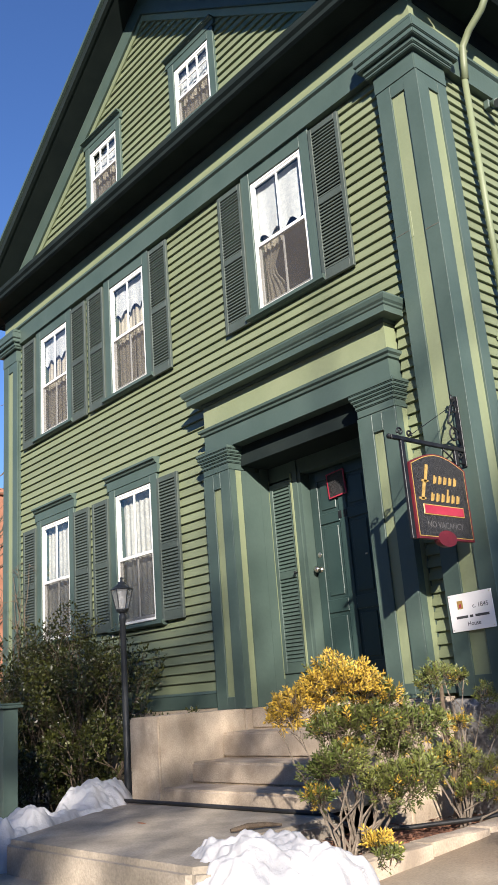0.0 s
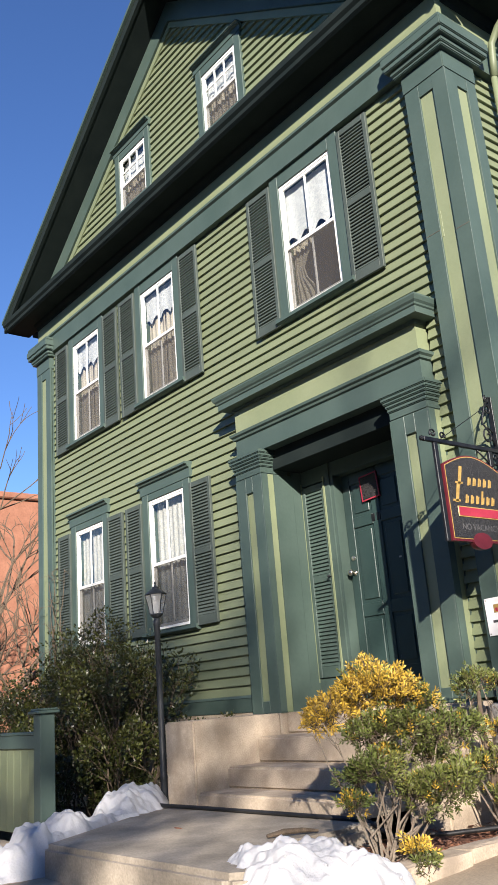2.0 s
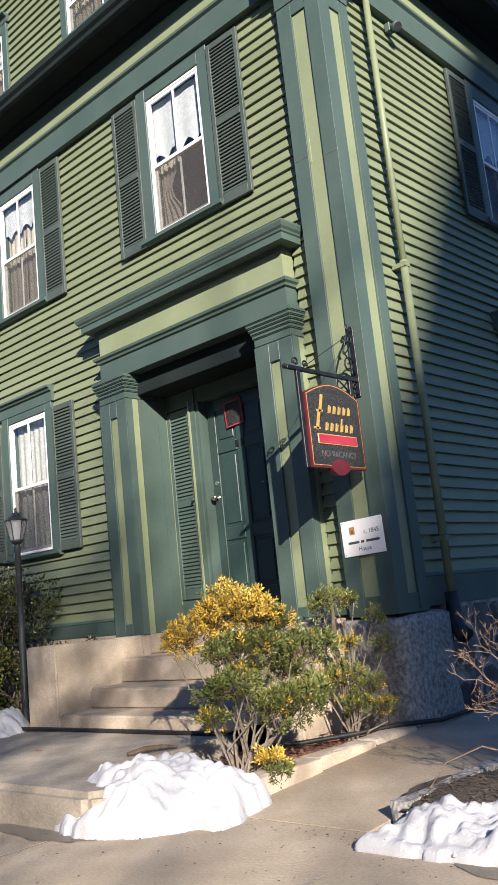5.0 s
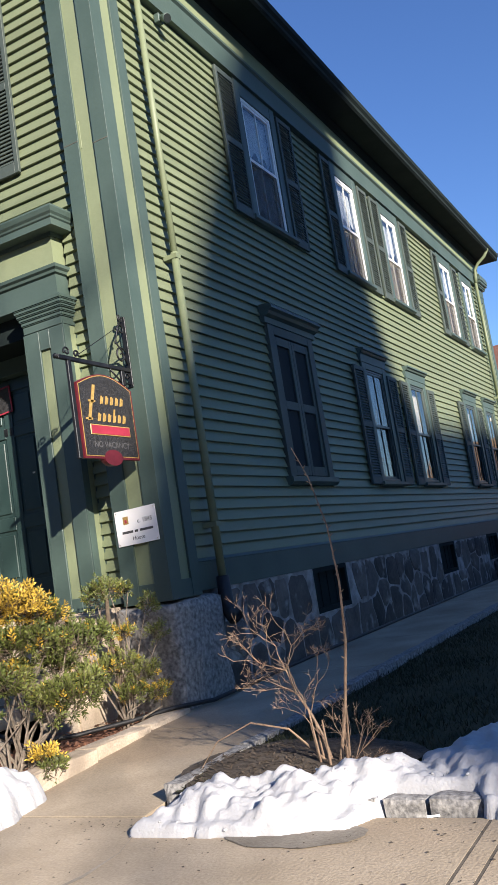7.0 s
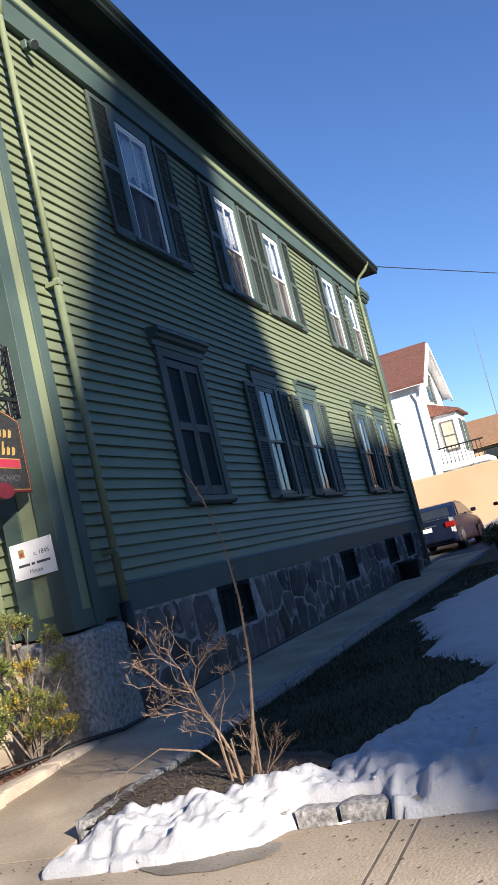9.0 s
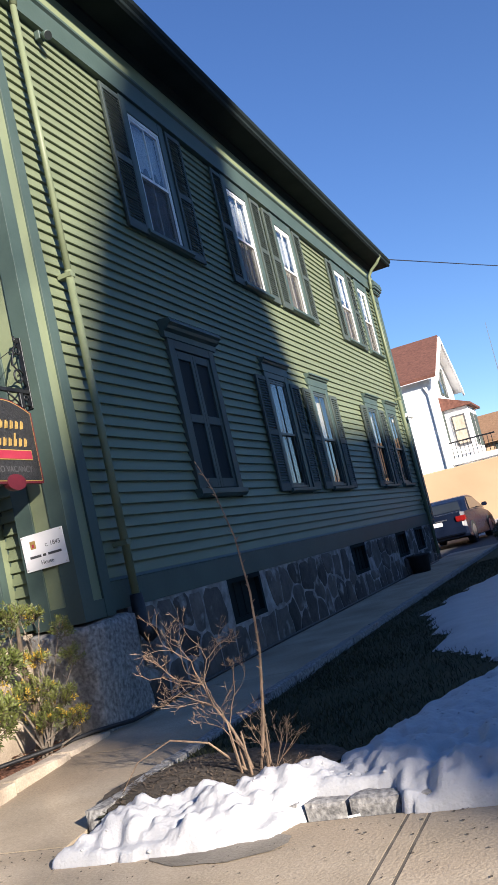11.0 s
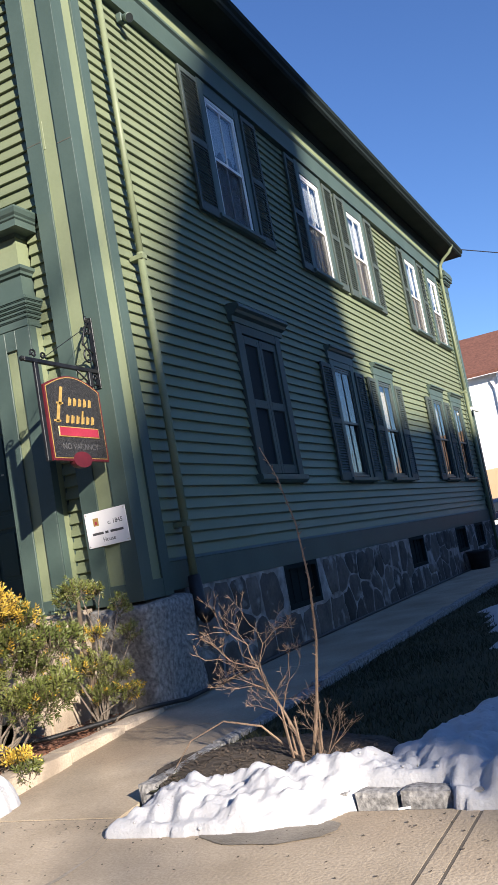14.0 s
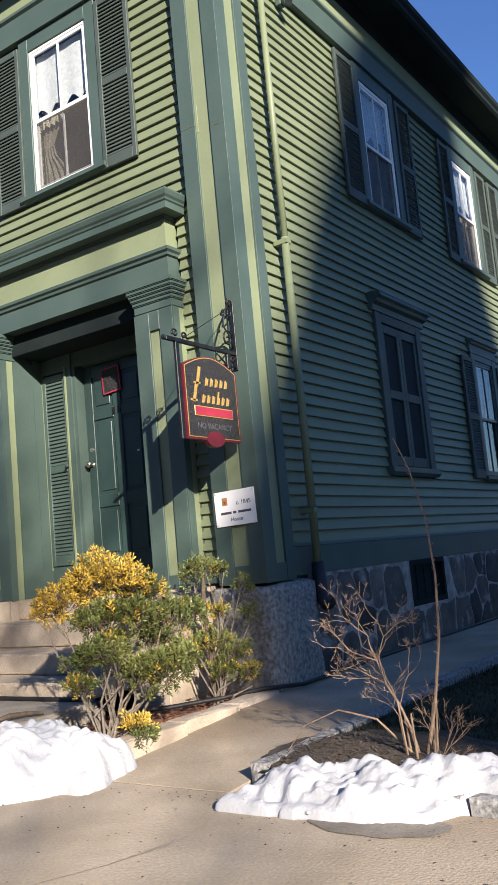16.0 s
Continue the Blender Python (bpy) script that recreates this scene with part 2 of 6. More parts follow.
BROWNROOF = material("tan_brown_shingle", (0.20, 0.115, 0.062), (0.27, 0.16, 0.09), rough=0.95, scale=6, bump=0.5, bump_scale=12, fine=0.25)
TAN = material("tan_stucco", (0.47, 0.31, 0.185), (0.53, 0.36, 0.22), rough=0.9, scale=0.6, bump=0.1, fine=0.05)
ASPHALT = material("asphalt", (0.045, 0.045, 0.047), (0.07, 0.07, 0.07), rough=0.9, scale=4, bump=0.5, bump_scale=80, fine=0.3)
CARBLUE = material("dark_blue_car_paint", (0.005, 0.009, 0.022), (0.008, 0.013, 0.030), rough=0.22, scale=3, bump=0, fine=0.02, spec=0.3)
CARRED = material("red_car_paint", (0.35, 0.012, 0.012), (0.40, 0.016, 0.014), rough=0.2, scale=3, bump=0, fine=0.02, spec=0.6)
CARGLASS = material("car_glass", (0.02, 0.025, 0.025), (0.03, 0.035, 0.035), rough=0.06, scale=2, bump=0, fine=0.0, spec=0.8)
TYRE = material("tyre_rubber", (0.015, 0.015, 0.015), (0.025, 0.025, 0.025), rough=0.8, scale=10, bump=0.2)
RIM = material("alloy_rim", (0.45, 0.45, 0.46), (0.55, 0.55, 0.56), rough=0.3, scale=10, metal=0.9, bump=0)
TAIL = material("tail_lamp_plastic", (0.20, 0.010, 0.010), (0.26, 0.012, 0.012), rough=0.15, scale=10, bump=0)
LAMPGLASS = material("frosted_lamp_glass", (0.55, 0.56, 0.55), (0.65, 0.66, 0.64), rough=0.15, scale=6, bump=0, fine=0.03)


# ---- mesh helpers ----
def bm_box(bm, x0, x1, y0, y1, z0, z1):
    v = [bm.verts.new(p) for p in ((x0, y0, z0), (x1, y0, z0), (x1, y1, z0), (x0, y1, z0),
                                   (x0, y0, z1), (x1, y0, z1), (x1, y1, z1), (x0, y1, z1))]
    for f in ((3, 2, 1, 0), (4, 5, 6, 7), (0, 1, 5, 4), (1, 2, 6, 5), (2, 3, 7, 6), (3, 0, 4, 7)):
        bm.faces.new([v[i] for i in f])
    return v


def boxes(*rows):
    bm = bmesh.new()
    for r in rows:
        bm_box(bm, *r)
    return bm


def bevelled(bm, width=0.006, segments=1):
    bmesh.ops.bevel(bm, geom=bm.edges[:], offset=width, segments=segments, affect="EDGES", clamp_overlap=True)
    return bm


def mesh_of(name, bm, mat, smooth=False):
    me = bpy.data.meshes.new(name)
    bm.normal_update()
    bm.to_mesh(me)
    bm.free()
    me.materials.append(mat)
    if smooth:
        me.polygons.foreach_set("use_smooth", [True] * len(me.polygons))
    return me


def part(name, bm, mat, parent=None, label="", smooth=False, m=None):
    ob = new(name, mesh_of(name, bm, mat, smooth))
    if parent is not None:
        ob.parent = parent
    if m is not None:
        ob.matrix_local = m
    if label:
        tagged(ob, label)
    return ob


def thing(name, m, label, category, group="", kind=""):
    ob = new(name)
    ob.empty_display_size = 0.1
    ob.matrix_world = m
    return tagged(ob, label, category, group, kind)


def prism(bm, pts, axis, a, b):
    """Extrude a closed outline (pairs) from a to b along an axis; pairs are the other two axes in order."""
    def place(u, v, w):
        return {"x": (w, u, v), "y": (u, w, v), "z": (u, v, w)}[axis]
    lo = [bm.verts.new(place(u, v, a)) for u, v in pts]
    hi = [bm.verts.new(place(u, v, b)) for u, v in pts]
    n = len(pts)
    bm.faces.new(lo[::-1])
    bm.faces.new(hi)
    for i in range(n):
        bm.faces.new((lo[i], lo[(i + 1) % n], hi[(i + 1) % n], hi[i]))
    bmesh.ops.recalc_face_normals(bm, faces=bm.faces[:])
    return bm


def tube(bm, pts, radii, sides=6):
    """A tapered tube through points."""
    rings = []
    for i, p in enumerate(pts):
        p = Vector(p)
        d = (Vector(pts[min(i + 1, len(pts) - 1)]) - Vector(pts[max(i - 1, 0)]))
        d = d.normalized() if d.length > 1e-7 else Vector((0, 0, 1))
        u = d.orthogonal().normalized()
        w = d.cross(u)
        r = radii[i] if isinstance(radii, (list, tuple)) else radii
        rings.append([bm.verts.new(p + r * (math.cos(2 * math.pi * k / sides) * u + math.sin(2 * math.pi * k / sides) * w)) for k in range(sides)])
    for a, b in zip(rings, rings[1:]):
        off = min(range(sides), key=lambda o: sum((a[k].co - b[(k + o) % sides].co).length for k in range(sides)))
        for k in range(sides):
            bm.faces.new((a[k], a[(k + 1) % sides], b[(k + 1 + off) % sides], b[(k + off) % sides]))
    bm.faces.new(rings[0][::-1])
    bm.faces.new(rings[-1])
    return bm


def lathe(bm, profile, sides=16, at=(0, 0)):
    rings = [[bm.verts.new((at[0] + r * math.cos(2 * math.pi * k / sides), at[1] + r * math.sin(2 * math.pi * k / sides), z))
              for k in range(sides)] for r, z in profile]
    for a, b in zip(rings, rings[1:]):
        for k in range(sides):
            bm.faces.new((a[k], a[(k + 1) % sides], b[(k + 1) % sides], b[k]))
    bm.faces.new(rings[0][::-1])
    bm.faces.new(rings[-1])
    return bm


# ---- plan ----
# corner of the house at the origin: front wall along y = 0 (facing -y), side wall along x = 0 (facing +x)
XL, YB = -7.97, 13.95          # far ends of the front and side walls
SILL, ARCH, FRIEZE, SOFFIT = 0.92, 6.30, 6.59, 6.93
EXPO = 0.1                    # clapboard exposure on the side
FRONT = pose(0, 0, 0)
SIDE = pose(0, 0, 0, 0, 0, 90)   # local x runs along +y, local -y faces +x

# front windows: left edge, width, bottom, top
W2 = [(-6.90, 0.77, 4.70, 6.15), (-5.0, 0.77, 4.70, 6.15), (-2.185, 0.775, 4.70, 6.15)]
W1 = [(-6.91, 0.765, 1.87, 3.405), (-5.02, 0.765, 1.87, 3.405)]
WA = [(-5.39, 0.68, 7.555, 8.39), (-3.37, 0.68, 7.555, 8.39)]
S2 = [(2.675, 0.745, 4.70, 6.13), (5.35, 0.72, 4.70, 6.13), (7.24, 0.72, 4.70, 6.13), (10.5, 0.75, 4.70, 6.13), (12.2, 0.75, 4.70, 6.13)]
S1 = [(5.25, 0.66, 1.84, 3.34), (7.14, 0.68, 1.84, 3.34), (10.47, 0.70, 1.84, 3.33), (12.1, 0.68, 1.84, 3.33)]
SB = (2.53, 0.86, 1.87, 3.46)     # blind window with its closed panels
ENTRY = (-2.70, -0.95, 0.88, 3.40)  # recess of the front door


def wall_with_openings(name, a, b, z0, z1, openings, m, thick, front, label):
    """A wall from a to b, cut by openings (u0, u1, z0, z1), its face at local y = front."""
    us = sorted({a, b, *[o[i] for o in openings for i in (0, 1)]})
    zs = sorted({z0, z1, *[o[i] for o in openings for i in (2, 3)]})
    bm = bmesh.new()
    for u0, u1 in zip(us, us[1:]):
        run = None
        for v0, v1 in list(zip(zs, zs[1:])) + [(None, None)]:
            solid = v0 is not None and not any(o[0] < (u0 + u1) / 2 < o[1] and o[2] < (v0 + v1) / 2 < o[3] for o in openings)
            if solid:
                run = (run[0], v1) if run else (v0, v1)
            elif run:
                bm_box(bm, u0, u1, front, front + thick, *run)
                run = None
    ob = part(name, bm, SHEATH)
    ob.matrix_world = m
    return tagged(ob, label, "wall", kind="structure")


def rect(w, grow=0.0):
    return (w[0] - grow, w[0] + w[1] + grow, w[2] - grow, w[3] + grow)


front_open = [rect(w) for w in W2 + W1] + [ENTRY]
side_open = [rect(w) for w in S2 + S1]
wall_front = wall_with_openings("wall_front", XL, -0.24, SILL, 7.0, front_open, FRONT, 0.2, 0.03, "sage green clapboard front wall of the old house")
wall_side = wall_with_openings("wall_side", 0.0, YB, SILL, 7.0, side_open, SIDE, 0.2, 0.03, "sage green clapboard side wall, half in shade")

# wedge-shaped clapboard, one metre long, shared by all boards
bm = bmesh.new()
prism(bm, [(0.029, 0), (-0.009, 0), (-0.010, 0.03), (0.018, 1.0), (0.029, 1.0)], "x", 0, 1)
CLAP = mesh_of("clapboard", bm, SIDING)


def clapboards(wall, a, b, z0, z1, expo, blocks, limit=None):
    """Courses of boards between a and b, broken by blocks and, in a gable, by limit(z) -> (a, b)."""
    n = round((z1 - z0) / expo)
    step = (z1 - z0) / n
    for i in range(n):
        z = z0 + i * step
        lo, hi = limit(z + step / 2) if limit else (a, b)
        if hi - lo < 0.05:
            continue
        cuts = sorted((max(k[0], lo), min(k[1], hi)) for k in blocks if k[2] < z + step * 0.5 < k[3] and k[1] > lo and k[0] < hi)
        u = lo
        for c0, c1 in cuts + [(hi, hi)]:
            if c0 - u > 0.02:
                ob = new("clapboard", CLAP)
                ob.parent = wall
                ob.matrix_local = Matrix.Translation((u, random.uniform(-0.0012, 0.0012), z)) @ Matrix.Diagonal((c0 - u, 1, step * 1.06, 1))
            u = max(u, c1)


# ---- roof and gable ----
TIPZ, SLOPE, MID, OVER = 7.10, 0.69, -3.97, 0.50
EAVE_Y = -0.42
ridge = TIPZ + SLOPE * (MID - (XL - OVER))
gable = bmesh.new()


def rake_x(z, s):
    """Where the gable's slope stands at height z."""
    k = max(0.0, (z - 7.1) / (ridge - 0.15 - 7.1))
    return XL + (MID - XL) * k if s < 0 else MID * k


A0, A1 = WA[0][2], WA[0][3]
prism(gable, [(XL, 7.0), (0.0, 7.0), (0.0, 7.1), (rake_x(A0, 1), A0), (rake_x(A0, -1), A0), (XL, 7.1)], "y", 0.03, 0.2)
prism(gable, [(rake_x(A0, -1), A0), (WA[0][0], A0), (WA[0][0], A1), (rake_x(A1, -1), A1)], "y", 0.03, 0.2)
prism(gable, [(WA[0][0] + WA[0][1], A0), (WA[1][0], A0), (WA[1][0], A1), (WA[0][0] + WA[0][1], A1)], "y", 0.03, 0.2)
prism(gable, [(WA[1][0] + WA[1][1], A0), (rake_x(A0, 1), A0), (rake_x(A1, 1), A1), (WA[1][0] + WA[1][1], A1)], "y", 0.03, 0.2)
prism(gable, [(rake_x(A1, -1), A1), (rake_x(A1, 1), A1), (MID, ridge - 0.15)], "y", 0.03, 0.2)
wall_gable = tagged(part("wall_gable", gable, SHEATH), "sage green clapboard gable under the eaves", "wall", kind="structure")

roof = thing("roof", pose(0, 0, 0), "dark shingled gable roof with deep painted eaves", "roof", kind="structure")
x0, x1 = XL - OVER, OVER
bm = bmesh.new()
prism(bm, [(x0, TIPZ), (MID, ridge), (x1, TIPZ), (x1, TIPZ - 0.05), (MID, ridge - 0.06), (x0, TIPZ - 0.05)], "y", EAVE_Y, YB + 0.3)
part("shingle_slope", bm, SHINGLE, roof, "dark asphalt shingles")
# raking cornice: soffit boards, fascia and bed boards along both slopes
for s in (-1, 1):
    e = x0 if s < 0 else x1
    bm = bmesh.new()
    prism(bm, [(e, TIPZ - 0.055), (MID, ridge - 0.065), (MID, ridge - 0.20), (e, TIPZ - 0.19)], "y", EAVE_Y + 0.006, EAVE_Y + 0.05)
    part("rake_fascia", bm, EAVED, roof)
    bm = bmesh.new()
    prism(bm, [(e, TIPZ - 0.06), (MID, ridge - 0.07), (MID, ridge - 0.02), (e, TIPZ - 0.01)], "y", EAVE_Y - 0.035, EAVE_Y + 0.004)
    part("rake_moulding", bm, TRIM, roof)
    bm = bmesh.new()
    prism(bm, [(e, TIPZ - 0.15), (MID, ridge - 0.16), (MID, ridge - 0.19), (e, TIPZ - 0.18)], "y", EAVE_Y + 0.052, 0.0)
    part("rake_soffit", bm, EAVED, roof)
    bm = bmesh.new()
    prism(bm, [(e - s * 0.55, TIPZ + 0.55 * SLOPE - 0.20), (MID, ridge - 0.20), (MID, ridge - 0.50), (e - s * 0.95, TIPZ + 0.55 * SLOPE - 0.24)], "y", -0.05, 0.028)
    part("rake_frieze", bm, TRIM, roof)
    bm = bmesh.new()
    prism(bm, [(e - s * 0.95, TIPZ + 0.55 * SLOPE - 0.245), (MID, ridge - 0.505), (MID, ridge - 0.60), (e - s * 1.12, TIPZ + 0.55 * SLOPE - 0.245)], "y", -0.02, 0.028)
    part("rake_edge", bm, SIDING, roof)


def eave(name, m, a, b, out, cut):
    """A boxed eave along local x from a to b: soffit, crown, gutter lip, frieze boards."""
    e = thing(name, m, "boxed eave with moulded gutter and green frieze", "eave", kind="structure")
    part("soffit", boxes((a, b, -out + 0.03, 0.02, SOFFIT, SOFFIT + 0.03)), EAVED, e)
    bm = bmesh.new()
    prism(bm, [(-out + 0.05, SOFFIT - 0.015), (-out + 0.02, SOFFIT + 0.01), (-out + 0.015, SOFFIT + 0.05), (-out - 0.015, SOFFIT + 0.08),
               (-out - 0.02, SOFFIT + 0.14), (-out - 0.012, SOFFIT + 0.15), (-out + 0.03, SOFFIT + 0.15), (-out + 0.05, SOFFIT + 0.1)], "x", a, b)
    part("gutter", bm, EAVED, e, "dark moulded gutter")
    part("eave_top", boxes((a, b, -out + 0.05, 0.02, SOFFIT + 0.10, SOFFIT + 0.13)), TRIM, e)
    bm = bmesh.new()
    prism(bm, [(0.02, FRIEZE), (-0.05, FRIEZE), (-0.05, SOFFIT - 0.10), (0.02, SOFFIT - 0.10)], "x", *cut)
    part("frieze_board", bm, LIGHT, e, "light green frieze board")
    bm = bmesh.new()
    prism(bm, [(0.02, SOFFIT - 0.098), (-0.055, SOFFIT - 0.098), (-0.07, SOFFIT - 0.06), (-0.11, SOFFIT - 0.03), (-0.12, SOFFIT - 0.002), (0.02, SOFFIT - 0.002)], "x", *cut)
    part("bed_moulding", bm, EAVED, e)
    bm = bmesh.new()
    prism(bm, [(0.02, ARCH), (-0.06, ARCH), (-0.06, FRIEZE - 0.05), (-0.085, FRIEZE - 0.03), (-0.085, FRIEZE - 0.002), (0.02, FRIEZE - 0.002)], "x", *cut)
    part("architrave_board", bm, TRIM, e)
    return e


eave("eave_front", FRONT, x0, x1, -EAVE_Y, (XL - 0.03, 0.085))
eave("eave_far", pose(XL, YB, 0, 0, 0, -90), -0.3, YB - 0.06, OVER, (-0.03, YB + 0.03))
eave("eave_side", SIDE, 0.09, YB + 0.3, OVER, (-0.048, YB + 0.03))


# ---- corner pilasters ----
def pilaster(name, m, sides, label, z0=0.885, z1=6.05):
    """A corner board, local x 0..0.46 with raised stiles and a light sunk panel; sides: list of poses for each visible face."""
    p = thing(name, m, label, "pilaster", kind="structure")
    for q, w, first in sides:
        part("core", boxes((0, w, 0.0, 0.12, z0, z1)), TRIM, p, m=q)
        s0, s1 = (0.150, 0.302) if first else (0.135, 0.277)
        part("sunk_panel", boxes((s0 - 0.004, s1 + 0.004, -0.006, -0.001, z0 + 0.139, z1 - 0.119)), LIGHT, p, "light green sunk panel", m=q)
        for u0, u1 in ((0.0 if first else -0.024, s0), (s1, w + (0.03 if first else 0))):
            part("stile", bevelled(boxes((u0, u1, -0.025, -0.001, z0, z1)), 0.001), TRIM, p, m=q)
        part("base_rail", bevelled(boxes((s0 + 0.001, s1 - 0.001, -0.022, -0.001, z0, z0 + 0.14)), 0.001), TRIM, p, m=q)
        part("top_rail", bevelled(boxes((s0 + 0.001, s1 - 0.001, -0.022, -0.001, z1 - 0.12, z1)), 0.001), TRIM, p, m=q)
    return p


def capital(parent, x_lo, x_hi, y_lo, y_hi, z0, z1, steps=((0.0, 0.40), (0.045, 0.47), (0.06, 0.58), (0.098, 0.70), (0.112, 0.90), (0.10, 1.0))):
    """Stepped mouldings round a rectangular shaft."""
    bm = bmesh.new()
    zz = z0
    for out, f in steps:
        top = z0 + (z1 - z0) * f
        bm_box(bm, x_lo - out, x_hi + out, y_lo - out, y_hi + out, zz, top)
        zz = top + 0.0005
    bevelled(bm, 0.008, 2)
    return part("capital", bm, TRIM, parent, "stepped moulded capital")


p = pilaster("pilaster_corner", pose(0, 0, 0),
             [(pose(-0.367, -0.045, 0), 0.415, True), (pose(0.048, -0.045, 0, 0, 0, 90), 0.405, False)],
             "two-tone green corner pilaster with sunk panel and moulded capital")
for x0, x1, z in ((-0.066, 0.073, 4.55), (-0.36, -0.22, 4.62)):
    part("splice", boxes((x0, x1, -0.0722, -0.0702, z, z + 0.005)), JOINT, p, "dark splice between two boards")
part("patch", bevelled(boxes((-0.235, -0.195, -0.0545, -0.0505, 4.56, 4.80)), 0.001), LIGHT, p, "let-in repair piece")
capital(p, -0.385, 0.078, -0.075, 0.375, 6.05, 6.50)
p = pilaster("pilaster_far", pose(0, 0, 0), [(pose(XL - 0.03, -0.045, 0), 0.42, True)], "two-tone green pilaster at the far corner of the front")
capital(p, XL - 0.05, XL + 0.41, -0.075, 0.1, 6.05, 6.52)
p = pilaster("pilaster_rear", pose(0, 0, 0), [(pose(0.045, YB - 0.42, 0, 0, 0, 90), 0.44, False)], "two-tone green pilaster at the rear corner of the side wall")
capital(p, -0.1, 0.075, YB - 0.44, YB + 0.03, 6.05, 6.52)


# ---- water table boards ----
def water_table(name, m, a, b, top=1.163):
    bm = bmesh.new()
    prism(bm, [(0.03, SILL - 0.01), (-0.025, SILL - 0.01), (-0.025, top - 0.03), (-0.032, top - 0.025), (-0.012, top), (0.03, top)], "x", a, b)
    ob = part(name, bm, TRIM)
    ob.matrix_world = m
    return tagged(ob, "dark green water table board above the foundation", "trim", kind="structure")


water_table("trim_base_front", FRONT, XL + 0.4, -3.105, 1.07)
water_table("trim_base_entry", FRONT, -0.545, -0.372, 1.07)
water_table("trim_base_side", SIDE, 0.365, YB - 0.425)


# ---- windows ----
def curtain_mesh(w, z0, z1, folds, depth, scallop=0.0, seed=0.0):
    bm = bmesh.new()
    n, rows = 40, 6
    grid = []
    for j in range(rows + 1):
        row = []
        for i in range(n + 1):
            u = i / n
            low = z0 + scallop * abs(math.sin(math.pi * 3.5 * u + seed)) if scallop else z0
            z = z1 + (low - z1) * j / rows
            y = depth * math.sin(2 * math.pi * folds * u + seed) * (0.4 + 0.6 * j / rows)
            row.append(bm.verts.new((u * w, y, z)))
        grid.append(row)
    for a, b in zip(grid, grid[1:]):
        for i in range(n):
            bm.faces.new((a[i], a[i + 1], b[i + 1], b[i]))
    return bm


def tied_mesh(w, z0, z1, folds, depth):
    """A drape gathered at a third of its height, hanging narrower below."""
    bm = bmesh.new()
    grid = []
    for j in range(13):
        f = j / 12
        wide = w * (1 - 0.62 * math.exp(-((f - 0.68) / 0.16) ** 2) - 0.25 * max(0.0, f - 0.68))
        grid.append([bm.verts.new((wide * i / 32, depth * math.sin(2 * math.pi * folds * i / 32), z1 + (z0 - z1) * f)) for i in range(33)])
    for a, b in zip(grid, grid[1:]):
        for i in range(32):
            bm.faces.new((a[i], a[i + 1], b[i + 1], b[i]))
    return bm


COUNT = {"window": 0}


